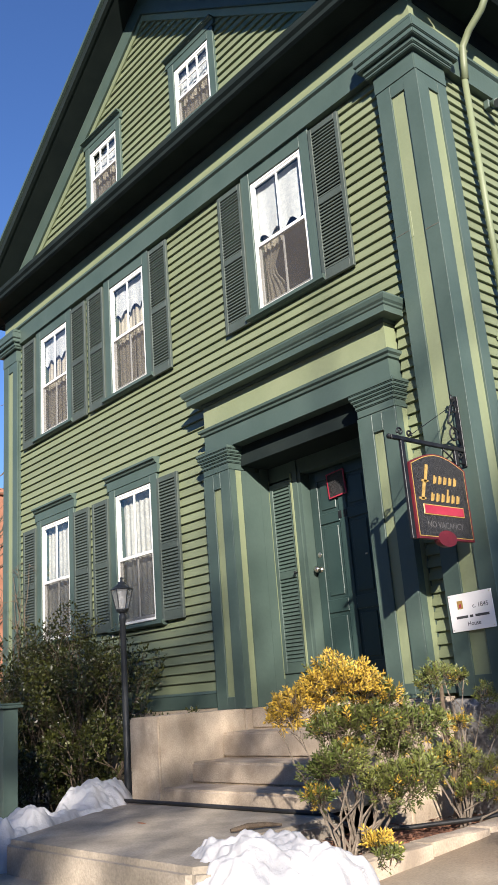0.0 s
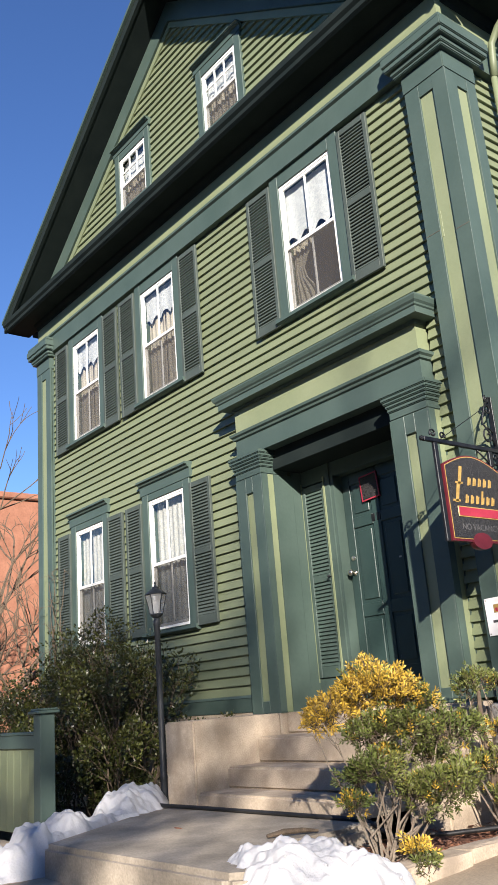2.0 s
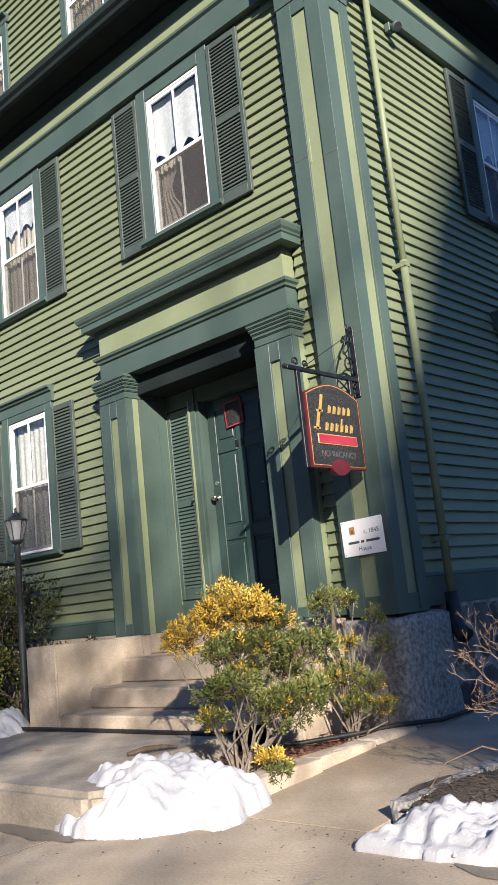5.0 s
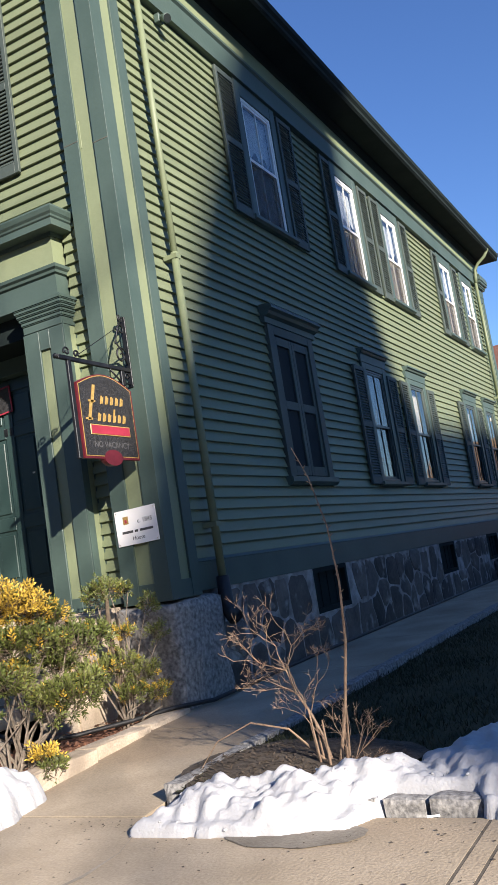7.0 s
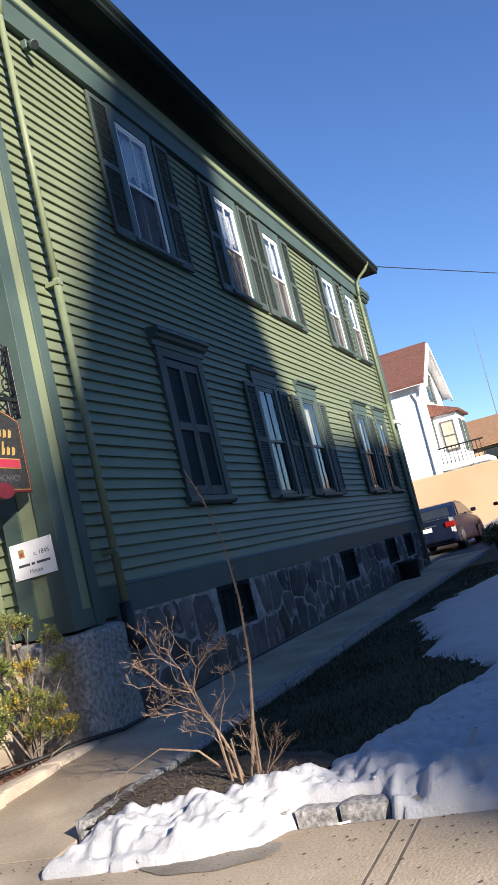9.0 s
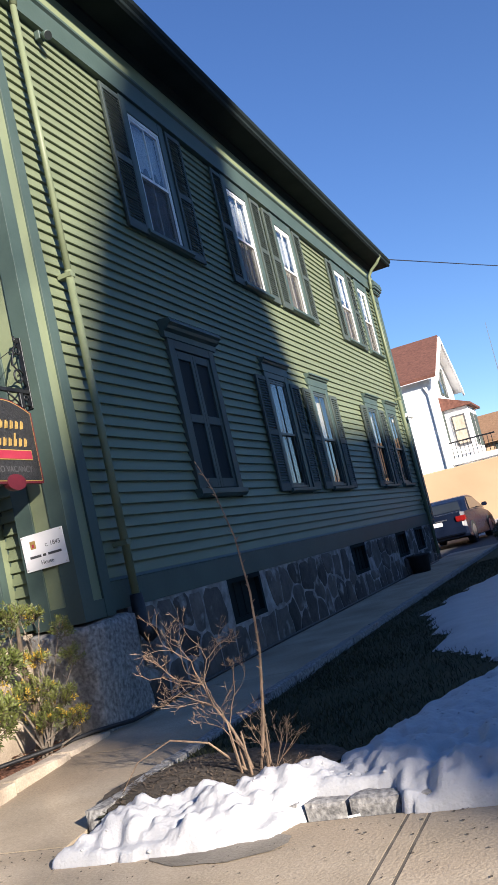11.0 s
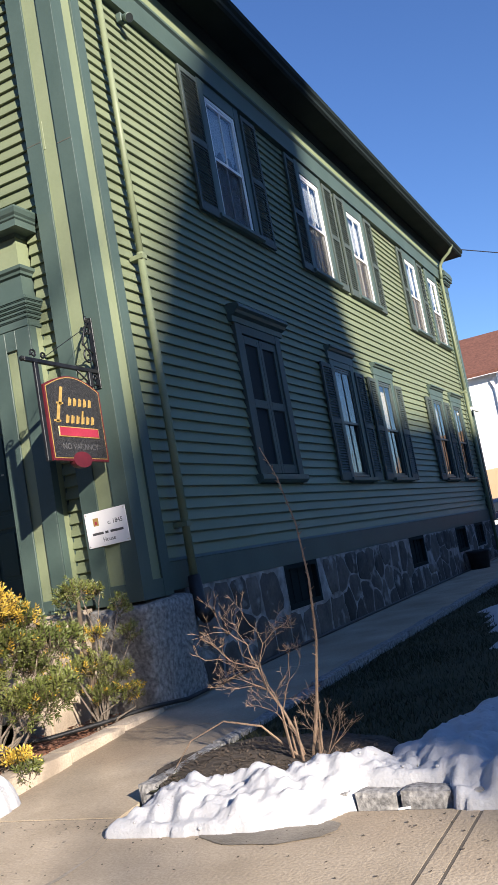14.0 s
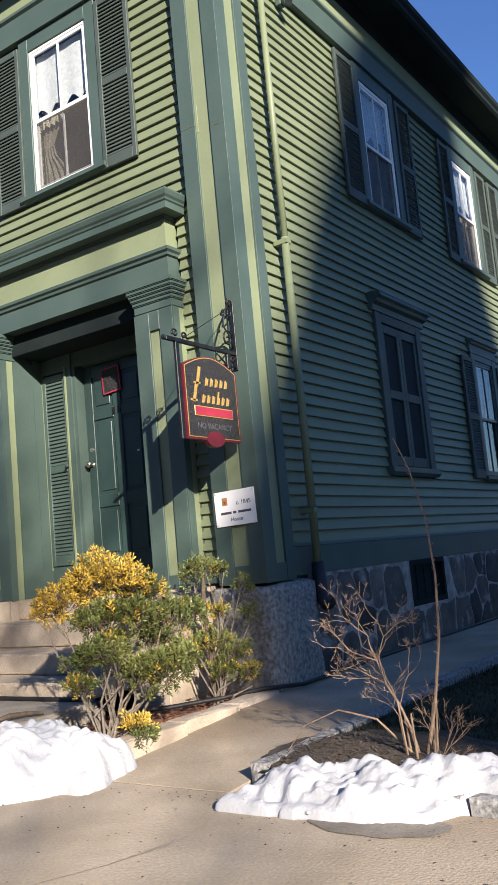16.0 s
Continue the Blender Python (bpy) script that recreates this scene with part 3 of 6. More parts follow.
def window(wall_m, w, label, frame_mat=WHITE, sash_mat=WHITE, head="plain", valance=True, drape="pair", cols=(2, 2), rows=(1, 1), casing=0.13, screen=True, f=0.03):
    """A double-hung window: casing boards, thin frame, two sashes with panes, sill, curtains."""
    COUNT["window"] += 1
    u, wd, z0, z1 = w
    win = thing("window_%d" % COUNT["window"], wall_m @ pose(u, 0, 0), label, "window", kind="structure")
    # casing boards
    top = {"plain": ARCH - 0.002, "cap": z1 + 0.085, "attic": z1 + 0.11}[head]
    part("casing", bevelled(boxes((-casing, 0, -0.03, 0.06, z0 - 0.06, top), (wd, wd + casing, -0.03, 0.06, z0 - 0.06, top),
                                  (0, wd, -0.028, 0.06, z1, top)), 0.004), TRIM, win)
    bm = bmesh.new()
    prism(bm, [(0.10, z0 - 0.0), (-0.075, z0 - 0.018), (-0.075, z0 - 0.055), (-0.045, z0 - 0.075), (0.10, z0 - 0.075)], "x", -casing - 0.04, wd + casing + 0.04)
    part("sill", bm, TRIM, win)
    if head != "plain":
        bm = bmesh.new()
        h = 0.185 if head == "cap" else 0.11
        prism(bm, [(0.02, top), (-0.036, top), (-0.036, top + h * 0.58), (-0.058, top + h * 0.64), (-0.070, top + h * 0.78), (-0.092, top + h * 0.82),
                   (-0.092, top + h * 0.94), (0.02, top + h)], "x", -casing - 0.03, wd + casing + 0.03)
        part("head_moulding", bm, TRIM, win, "moulded window head")
    # white frame
    part("frame", bevelled(boxes((0, f, -0.014, 0.042, z0, z1), (wd - f, wd, -0.014, 0.042, z0, z1), (f, wd - f, -0.014, 0.042, z0, z0 + 0.03),
                                 (f, wd - f, -0.014, 0.042, z1 - f, z1)), 0.003), frame_mat, win)
    mid = (z0 + z1) / 2 - 0.01
    st = 0.024
    for lo, hi, y, c, r in ((mid - 0.02, z1 - f, -0.008, cols[0], rows[0]), (z0 + 0.03, mid + 0.02, 0.014, cols[1], rows[1])):
        bm = boxes((f, f + st, y, y + 0.02, lo, hi), (wd - f - st, wd - f, y, y + 0.02, lo, hi),
                   (f + st, wd - f - st, y, y + 0.02, lo, lo + 0.036), (f + st, wd - f - st, y, y + 0.02, hi - 0.030, hi))
        s = part("sash", bevelled(bm, 0.002), sash_mat, win)
        a, b, c0, c1 = f + st, wd - f - st, lo + 0.036, hi - 0.030
        for i in range(1, c):
            x = a + (b - a) * i / c
            part("glazing_bar", boxes((x - 0.008, x + 0.008, y + 0.002, y + 0.018, c0, c1)), sash_mat, s)
        for j in range(1, r):
            z = c0 + (c1 - c0) * j / r
            part("glazing_bar", boxes((a, b, y + 0.003, y + 0.017, z - 0.007, z + 0.007)), sash_mat, s)
        for i in range(c):
            for j in range(r):
                g = part("pane", boxes((a + (b - a) * i / c, a + (b - a) * (i + 1) / c, y + 0.010, y + 0.013,
                                        c0 + (c1 - c0) * j / r, c0 + (c1 - c0) * (j + 1) / r)), GLASS, s)
                g.visible_shadow = False
    if screen:
        part("screen", boxes((f + 0.001, f + 0.012, -0.010, 0.0, z0 + 0.03, mid - 0.021), (wd - f - 0.012, wd - f - 0.001, -0.010, 0.0, z0 + 0.03, mid - 0.021)), frame_mat, win)
        part("screen_mesh", boxes((f + 0.013, wd - f - 0.013, -0.006, -0.004, z0 + 0.031, mid - 0.021)), SCREEN, win, "fine grey insect screen")
    # curtains hang inside, close behind the glass
    if drape == "pair":
        for x, k in ((0.02, 0.0), (wd * 0.50, 1.3)):
            part("drape", curtain_mesh(wd * 0.47, z0 + 0.02, z1 - 0.05, 4, 0.012, seed=k), DRAPE, win, "ecru drape", smooth=True, m=pose(x, 0.10, 0))
    if drape == "tied":
        part("drape", tied_mesh(wd * 0.46, z0 + 0.02, z1 - 0.05, 4, 0.014), DRAPE, win, "ecru drape tied back", smooth=True, m=pose(0.02, 0.10, 0))
    if drape == "lace":
        part("lace_curtain", curtain_mesh(wd - 0.04, z0 + 0.02, z1 - 0.03, 7, 0.014, seed=u), SHEER, win, "sheer white lace curtain", smooth=True, m=pose(0.02, 0.085, 0))
    if valance:
        low = z1 - (0.52 if valance is True else valance)
        part("valance", curtain_mesh(wd - 0.03, low, z1 - 0.04, 3, 0.006, scallop=0.09, seed=u), LACE, win, "white scalloped lace valance", smooth=True, m=pose(0.015, 0.06, 0))
    return win


for i, w in enumerate(W2):
    window(FRONT, w, "white double-hung window with lace valance and dark green casing", valance=(0.44, 0.46, 0.69)[i], drape=("pair", "pair", "tied")[i])
for w in W1:
    window(FRONT, w, "white double-hung window with sheer lace curtains and moulded head", head="cap", valance=False, drape="lace")
for w in WA:
    window(FRONT, w, "small attic window with divided upper sash and lace valance", head="attic", casing=0.11, cols=(3, 1), rows=(2, 1), valance=0.40, drape="pair")
for i, w in enumerate(S2):
    window(SIDE, w, "white double-hung window on the clapboard side wall", valance=0.62, drape="none" if i == 0 else "pair", f=0.042)
for i, w in enumerate(S1):
    window(SIDE, w, "dark-framed double-hung window with pale curtains and moulded head", frame_mat=SASH_DARK, sash_mat=SASH_DARK, head="cap",
           valance=False, drape="pair", screen=False)

# blind window: closed by two dark panelled leaves
u, wd, z0, z1 = SB
blind = thing("window_blind", SIDE @ pose(u, 0, 0), "window closed by dark panelled boards under a moulded head", "window", kind="structure")
part("casing", bevelled(boxes((-0.13, 0, -0.04, 0.03, z0 - 0.06, z1), (wd, wd + 0.13, -0.04, 0.03, z0 - 0.06, z1), (0, wd, -0.038, 0.03, z1 - 0.1, z1)), 0.004), SHUT, blind)
part("backing", boxes((0, wd, 0.0, 0.03, z0 - 0.05, z1 - 0.1)), BLIND, blind)
for k in range(2):
    a, b = k * wd / 2 + 0.004, (k + 1) * wd / 2 - 0.004
    bm = boxes((a, a + 0.06, -0.022, -0.001, z0, z1 - 0.11), (b - 0.06, b, -0.022, -0.001, z0, z1 - 0.11),
               *[(a + 0.06, b - 0.06, -0.022, -0.001, z, z + h) for z, h in ((z0, 0.10), (z0 + 0.70, 0.09), (z1 - 0.2, 0.09))])
    part("leaf", bevelled(bm, 0.003), SHUT, blind, "closed dark panelled leaf")
bm = bmesh.new()
prism(bm, [(0.10, z0), (-0.075, z0 - 0.018), (-0.075, z0 - 0.07), (-0.045, z0 - 0.1), (0.10, z0 - 0.1)], "x", -0.17, wd + 0.17)
part("sill", bm, TRIM, blind)
bm = bmesh.new()
prism(bm, [(0.02, z1), (-0.05, z1), (-0.055, z1 + 0.06), (-0.10, z1 + 0.08), (-0.115, z1 + 0.11), (-0.15, z1 + 0.13), (-0.15, z1 + 0.15), (-0.13, z1 + 0.18), (0.02, z1 + 0.19)], "x", -0.2, wd + 0.2)
part("head_moulding", bm, TRIM, blind, "moulded window head")


# ---- louvred shutters ----
def shutter_base(w, h, mat=SHUT):
    """A louvred shutter, local x 0..w, z 0..h, its back at y = 0."""
    s = thing("shutter", pose(0, 0, 0), "dark weathered louvred shutter fixed open beside a window", "shutter", "louvred shutters")
    st = 0.045
    part("frame", bevelled(boxes((0, st, -0.035, -0.003, 0, h), (w - st, w, -0.035, -0.003, 0, h), (st, w - st, -0.034, -0.004, 0, 0.10),
                                 (st, w - st, -0.034, -0.004, h - 0.06, h), (st, w - st, -0.034, -0.004, h * 0.5 - 0.035, h * 0.5 + 0.035)), 0.003), mat, s)
    for z0, z1 in ((0.10, h * 0.5 - 0.035), (h * 0.5 + 0.035, h - 0.06)):
        bm = bmesh.new()
        n = int((z1 - z0) / 0.0355)
        for i in range(n):
            z = z0 + (i + 0.5) * (z1 - z0) / n
            v = [bm.verts.new(p) for p in ((st, -0.032, z - 0.013), (w - st, -0.032, z - 0.013), (w - st, -0.028, z - 0.017), (st, -0.028, z - 0.017),
                                           (st, -0.015, z + 0.016), (w - st, -0.015, z + 0.016), (w - st, -0.011, z + 0.012), (st, -0.011, z + 0.012))]
            for f in ((0, 1, 5, 4), (3, 7, 6, 2), (0, 3, 2, 1), (4, 5, 6, 7)):
                bm.faces.new([v[k] for k in f])
        part("louvres", bm, mat, s)
    return s


SHUTTERS = {}


def shutter(wall_m, u, w, z0, h):
    key = (round(w, 2), round(h, 2))
    m = wall_m @ pose(u, -0.012, z0, random.uniform(-0.2, 0.2), random.uniform(-0.25, 0.25), random.uniform(-1.0, 1.0))
    if key in SHUTTERS:
        return copy_thing(SHUTTERS[key], m)
    SHUTTERS[key] = shutter_base(w, h)
    SHUTTERS[key].matrix_world = m
    return SHUTTERS[key]


CW = 0.135
for i, (u, wd, z0, z1) in enumerate(W2):
    shutter(FRONT, u - CW - 0.39, 0.39, 4.62, 1.62)
    shutter(FRONT, u + wd + CW, 0.39, 4.62, 1.62)
for u, wd, z0, z1 in W1:
    shutter(FRONT, u - CW - 0.37, 0.37, 1.83, 1.58)
    shutter(FRONT, u + wd + CW, 0.39, 1.83, 1.58)
for u, w in ((2.12, 0.41), (3.56, 0.38), (4.84, 0.37), (6.22, 0.37), (6.72, 0.37), (8.10, 0.37), (10.0, 0.37), (11.39, 0.37)):
    shutter(SIDE, u, w, 4.62, 1.62)
for u, w in ((4.74, 0.37), (6.05, 0.37), (6.62, 0.37), (7.96, 0.37), (9.93, 0.37), (11.32, 0.37)):
    shutter(SIDE, u, w, 1.79, 1.55)

# ---- front entry ----
EX0, EX1 = -3.10, -0.55
entry = thing("entry_surround", pose(0, 0, 0), "two-tone green door surround with pilasters and deep entablature", "door surround", kind="structure")
PY = -0.13
for a, b in ((EX0, -2.70), (-0.95, EX1)):
    part("shaft", boxes((a, b, PY, 0.24, 0.89, 3.16)), LIGHT, entry, "light green sunk panel")
    for u0, u1 in ((a, a + 0.145), (b - 0.145, b)):
        part("stile", bevelled(boxes((u0, u1, PY - 0.02, PY - 0.001, 0.89, 3.16)), 0.003), TRIM, entry)
    part("rail", bevelled(boxes((a + 0.146, b - 0.146, PY - 0.02, PY - 0.001, 0.89, 1.0)), 0.003), TRIM, entry)
    part("rail", bevelled(boxes((a + 0.146, b - 0.146, PY - 0.02, PY - 0.001, 3.0, 3.16)), 0.003), TRIM, entry)
    # inner and outer returns of the pilaster
    for x, s in ((a, -1), (b, 1)):
        for y0, y1 in ((PY - 0.02, -0.075), (0.005, 0.24)):
            part("return_stile", boxes((min(x, x + s * 0.012), max(x, x + s * 0.012), y0, y1, 0.89, 3.16)), TRIM, entry)
    capital(entry, a - 0.005, b + 0.005, PY - 0.022, 0.2, 3.16, 3.40, steps=((0.002, 0.3), (0.012, 0.45), (0.022, 0.58), (0.034, 0.70), (0.045, 0.84), (0.052, 1.0)))
# architrave, frieze and cornice, each a moulded run with returns
def run(name, prof, mat, a, b, label=""):
    """A moulded band round three sides of the entry: prof is (out, z) pairs, out from the wall face."""
    bm = bmesh.new()
    rings = []
    for o, z in prof:
        rings.append([bm.verts.new(p) for p in ((a - o, 0.02, z), (a - o, -o + PY, z), (b + o, -o + PY, z), (b + o, 0.02, z))])
    for r, s in zip(rings, rings[1:]):
        for k in range(3):
            bm.faces.new((r[k], r[k + 1], s[k + 1], s[k]))
    bm.faces.new(rings[0][::-1])
    bm.faces.new(rings[-1])
    bmesh.ops.recalc_face_normals(bm, faces=bm.faces[:])
    return part(name, bm, mat, entry, label)


run("architrave", [(0.0, 3.401), (0.0, 3.59), (0.02, 3.60), (0.025, 3.62), (0.045, 3.635), (0.05, 3.66), (0.0, 3.668)], TRIM, EX0 + 0.02, EX1 - 0.02)
run("frieze", [(-0.005, 3.67), (-0.005, 3.914)], LIGHT, EX0 + 0.02, EX1 - 0.02, "light green frieze")
run("cornice", [(0.008, 3.916), (0.014, 3.945), (0.118, 3.945), (0.118, 4.0), (0.130, 4.01), (0.134, 4.025), (0.150, 4.042), (0.164, 4.075), (0.164, 4.09), (0.0, 4.125)], TRIM, EX0 + 0.02, EX1 - 0.02, "deep projecting cornice")

# recess: floor, ceiling, side and back panels
rec = thing("entry_recess", pose(0, 0, 0), "dark green panelled entry recess around the front door", "entry recess", kind="structure")
part("reveal_panel", boxes((-2.80, -2.685, 0.2405, 0.36, 0.89, 3.40)), TRIM, rec)
part("reveal_panel", boxes((-0.965, -0.85, 0.2405, 0.36, 0.89, 3.40)), TRIM, rec)
# ceiling's near-black colour stands in for the lintel's deep shade
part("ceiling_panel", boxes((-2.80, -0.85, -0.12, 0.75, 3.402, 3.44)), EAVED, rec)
# added block: brings the lintel's shadow lower, near-black to look unlit
part("shade_block", bevelled(boxes((-2.684, -0.966, 0.0, 0.355, 3.20, 3.401)), 0.004), EAVED, rec, "near-black block added to lower the shade in the recess")
part("threshold", bevelled(boxes((-2.25, -1.36, 0.30, 0.60, 0.89, 1.02)), 0.006), DOORP, rec)
BY = 0.36
part("back_panel", boxes((-2.80, -2.26, BY, BY + 0.05, 0.89, 1.16), (-2.80, -2.68, BY, BY + 0.05, 1.16, 3.40), (-2.34, -2.26, BY - 0.02, BY + 0.05, 1.16, 3.40),
                         (-2.68, -2.34, BY, BY + 0.05, 3.05, 3.40), (-1.35, -0.85, BY, BY + 0.05, 0.89, 3.40), (-2.26, -1.35, BY, BY + 0.05, 3.10, 3.40),
                         (-2.68, -2.34, BY + 0.03, BY + 0.05, 1.16, 3.05)), TRIM, rec)
part("jamb", boxes((-2.26, -2.22, BY - 0.005, 0.56, 0.98, 3.10), (-1.39, -1.35, BY - 0.005, 0.56, 0.98, 3.10), (-2.22, -1.39, BY, 0.56, 3.06, 3.10)), TRIM, rec)
part("bead", boxes((-2.70, -2.68, BY - 0.012, BY - 0.001, 1.13, 3.08), (-2.345, -2.325, BY - 0.032, BY - 0.021, 1.13, 3.08)), LIGHT, rec, "light green edge bead")
side_blind = shutter_base(0.33, 1.86, TRIM)
tagged(side_blind, "narrow dark green louvred blind beside the front door", "shutter")
side_blind.matrix_world = pose(-2.675, BY + 0.022, 1.17)
part("knob", lathe(bmesh.new(), [(0.006, 0), (0.006, 0.02), (0.014, 0.025), (0.014, 0.035), (0.004, 0.042)], 10), IRON, side_blind, m=pose(0.30, -0.035, 0.93, 90))

door = thing("door_1", pose(0, 0, 0), "dark green six-panel front door with silvery knob", "door", kind="structure")
DX0, DX1, DZ0, DZ1, DY = -2.215, -1.395, 1.02, 3.055, 0.48
part("slab", boxes((DX0, DX1, DY, DY + 0.045, DZ0, DZ1)), DOORP, door)
st, md = 0.10, (DX0 + DX1) / 2
rails = [(DZ0, DZ0 + 0.20), (1.68, 1.80), (2.52, 2.62), (DZ1 - 0.11, DZ1)]
bm = boxes((DX0, DX0 + st, DY - 0.014, DY - 0.0005, DZ0, DZ1), (DX1 - st, DX1, DY - 0.014, DY - 0.0005, DZ0, DZ1), (md - 0.05, md + 0.05, DY - 0.014, DY - 0.0005, DZ0, DZ1))
for a, b in rails:
    bm_box(bm, DX0 + st, md - 0.05, DY - 0.014, DY - 0.0005, a, b)
    bm_box(bm, md + 0.05, DX1 - st, DY - 0.014, DY - 0.0005, a, b)
part("stiles_and_rails", bevelled(bm, 0.004), DOORP, door)
for a, b in ((DX0 + st, md - 0.05), (md + 0.05, DX1 - st)):
    for (r0, r1), (q0, q1) in zip(rails, rails[1:]):
        part("panel", bevelled(boxes((a + 0.035, b - 0.035, DY - 0.011, DY - 0.0005, r1 + 0.035, q0 - 0.035)), 0.009), DOORP, door)
bm = bmesh.new()
lathe(bm, [(0.028, 0), (0.028, 0.006), (0.010, 0.012), (0.010, 0.04), (0.026, 0.048), (0.032, 0.062), (0.024, 0.078), (0.006, 0.083)], 18)
part("knob", bm, BRASS, door, "silvery door knob", smooth=True, m=pose(DX0 + 0.055, DY - 0.014, 2.10, 90))
part("lock", lathe(bmesh.new(), [(0.024, 0), (0.024, 0.008), (0.012, 0.014), (0.004, 0.015)], 16), BRASS, door, "round brass lock", m=pose(DX0 + 0.055, DY - 0.014, 2.24, 90))
part("letter_slot", bevelled(boxes((DX1 - 0.19, DX1 - 0.16, DY - 0.02, DY - 0.0145, 2.15, 2.165)), 0.002), BRASS, door)
for k in range(2):
    part("number_bar", boxes((md - 0.06 + k * 0.07, md - 0.02 + k * 0.07, DY - 0.019, DY - 0.0145, 2.54, 2.61)), IRON, door, "dark number bar")
notice = thing("door_notice", pose(-1.84, 0.455, 2.87, 0, -4, 0) @ Matrix.Diagonal((0.82, 1, 0.82, 1)), "small dark square notice with a red border hung on the door", "notice")
part("board", boxes((-0.125, 0.125, -0.006, 0.006, -0.135, 0.135)), SIGNBLACK, notice)
part("border", boxes((-0.14, -0.125, -0.009, 0.006, -0.15, 0.15), (0.125, 0.14, -0.009, 0.006, -0.15, 0.15), (-0.125, 0.125, -0.009, 0.006, -0.15, -0.135),
                     (-0.125, 0.125, -0.009, 0.006, 0.135, 0.15)), RED, notice, "red border")

# ---- clapboards ----
FB = [rect(w, 0.13)[:2] + (w[2] - 0.06, ARCH) for w in W2] + [(w[0] - 0.13, w[0] + w[1] + 0.13, w[2] - 0.06, w[3] + 0.2) for w in W1]
FB += [(EX0, EX1, 0.0, 4.0)]

# ---- ground ----
def sheet(name, x0, x1, y0, y1, z, mat, label, category, thick=0.3, kind="structure"):
    ob = part(name, boxes((x0, x1, y0, y1, z - thick, z)), mat)
    return tagged(ob, label, category, kind=kind)


bm = bmesh.new()
bmesh.ops.create_grid(bm, x_segments=40, y_segments=40, size=300)
ground = tagged(part("ground", bm, SOIL, m=pose(0, 0, -0.12)), "bare dark winter soil", "ground", kind="structure")
sheet("road", -80, 80, -18, -8.2, -0.10, ASPHALT, "grey asphalt street", "road", 0.02)
sheet("yard_drive", -14, 14, 14.9, 60, 0.02, ASPHALT, "asphalt parking yard behind the house", "driveway", 0.1)

# public pavement: slabs with tooled joints
pavement = thing("pavement", pose(0, 0, 0), "worn tan concrete pavement with tooled joints", "pavement", kind="structure")
part("bedding", boxes((-30, 30, -8.2, -2.08, -0.3, -0.0015)), JOINT, pavement)
xs = [-30, -12, -9, -6, -3.4, -0.35, 2.715, 2.80, 5.75, 8.8, 12, 30]
for a, b in zip(xs, xs[1:]):
    for c, d in ((-8.2, -5.3), (-5.3, -2.085)):
        part("slab", boxes((a + 0.007, b - 0.007, c + 0.004, d - 0.004, -0.10, 0.0)), CONCRETE, pavement)

# side walk beside the house
walkway = thing("side_walk", pose(0, 0, 0), "narrow concrete walk along the side of the house", "walkway", kind="structure")
part("bedding", boxes((0.0, 1.10, -2.08, 15.0, -0.2, -0.03)), JOINT, walkway)
ys = [-2.075, -0.6, 1.2, 3.0, 4.8, 6.6, 8.4, 10.2, 12.0, 13.8, 15.2]
for a, b in zip(ys, ys[1:]):
    def rise(y):
        return max(0.0, min(0.11, (y + 2.08) * 0.055))
    bm = bmesh.new()
    prism(bm, [(a + 0.005, -0.1), (b - 0.005, -0.1), (b - 0.005, rise(b)), (a + 0.005, rise(a))], "x", 0.02, 1.10)
    part("slab", bm, CONCRETE, walkway)

# lawn with its granite edging
bm = bmesh.new()
n = 40
vs = [[bm.verts.new((1.2 + 12 * i / n, -1.95 + 16.9 * j / n, 0.07 + 0.02 * noise.noise((i * 0.5, j * 0.5, 3)))) for i in range(n + 1)] for j in range(n + 1)]
for j in range(n):
    for i in range(n):
        bm.faces.new((vs[j][i], vs[j][i + 1], vs[j + 1][i + 1], vs[j + 1][i]))
lawn = tagged(part("lawn", bm, LAWN, smooth=True), "short dark winter lawn beside the walk", "lawn", kind="structure")


def rough_block(name, x0, x1, y0, y1, z0, z1, mat, seed=0, rough=0.012, cuts=3):
    """A split granite block with worn, uneven faces."""
    bm = boxes((x0, x1, y0, y1, z0, z1))
    bmesh.ops.subdivide_edges(bm, edges=bm.edges[:], cuts=cuts, use_grid_fill=True)
    c = Vector(((x0 + x1) / 2, (y0 + y1) / 2, (z0 + z1) / 2))
    for v in bm.verts:
        o = Vector([noise.noise(v.co * 5 + Vector((seed, k * 7, 0))) for k in range(3)])
        v.co += o * rough
        e = sum(abs(abs(v.co[k] - c[k]) - h / 2) < 0.02 for k, h in enumerate((x1 - x0, y1 - y0, z1 - z0)))
        if e >= 2:
            v.co += (c - v.co).normalized() * rough * 0.8
    return bm


edging = thing("lawn_edging", pose(0, 0, 0), "rough grey granite kerb stones edging the lawn", "kerb", kind="structure")
for i, (a, b) in enumerate(((1.25, 1.75), (1.76, 2.26), (2.27, 2.46), (2.47, 2.68), (2.70, 3.3), (3.32, 3.95), (3.97, 4.6), (4.62, 5.3), (5.32, 6.0), (6.02, 7.0), (7.02, 8.0))):
    part("kerb_stone", rough_block("kerb_stone", a, b, -2.06, -1.93, -0.06, 0.062, GREYGRAN, i, 0.014, 4), GREYGRAN, edging)
y = -1.92
while y < 14.5:
    ln = random.uniform(0.5, 0.9)
    part("kerb_stone", rough_block("kerb_stone", 1.12, 1.22, y, y + ln - 0.012, -0.06, 0.10 + 0.03 * (y > 0), GREYGRAN, y), GREYGRAN, edging)
    y += ln

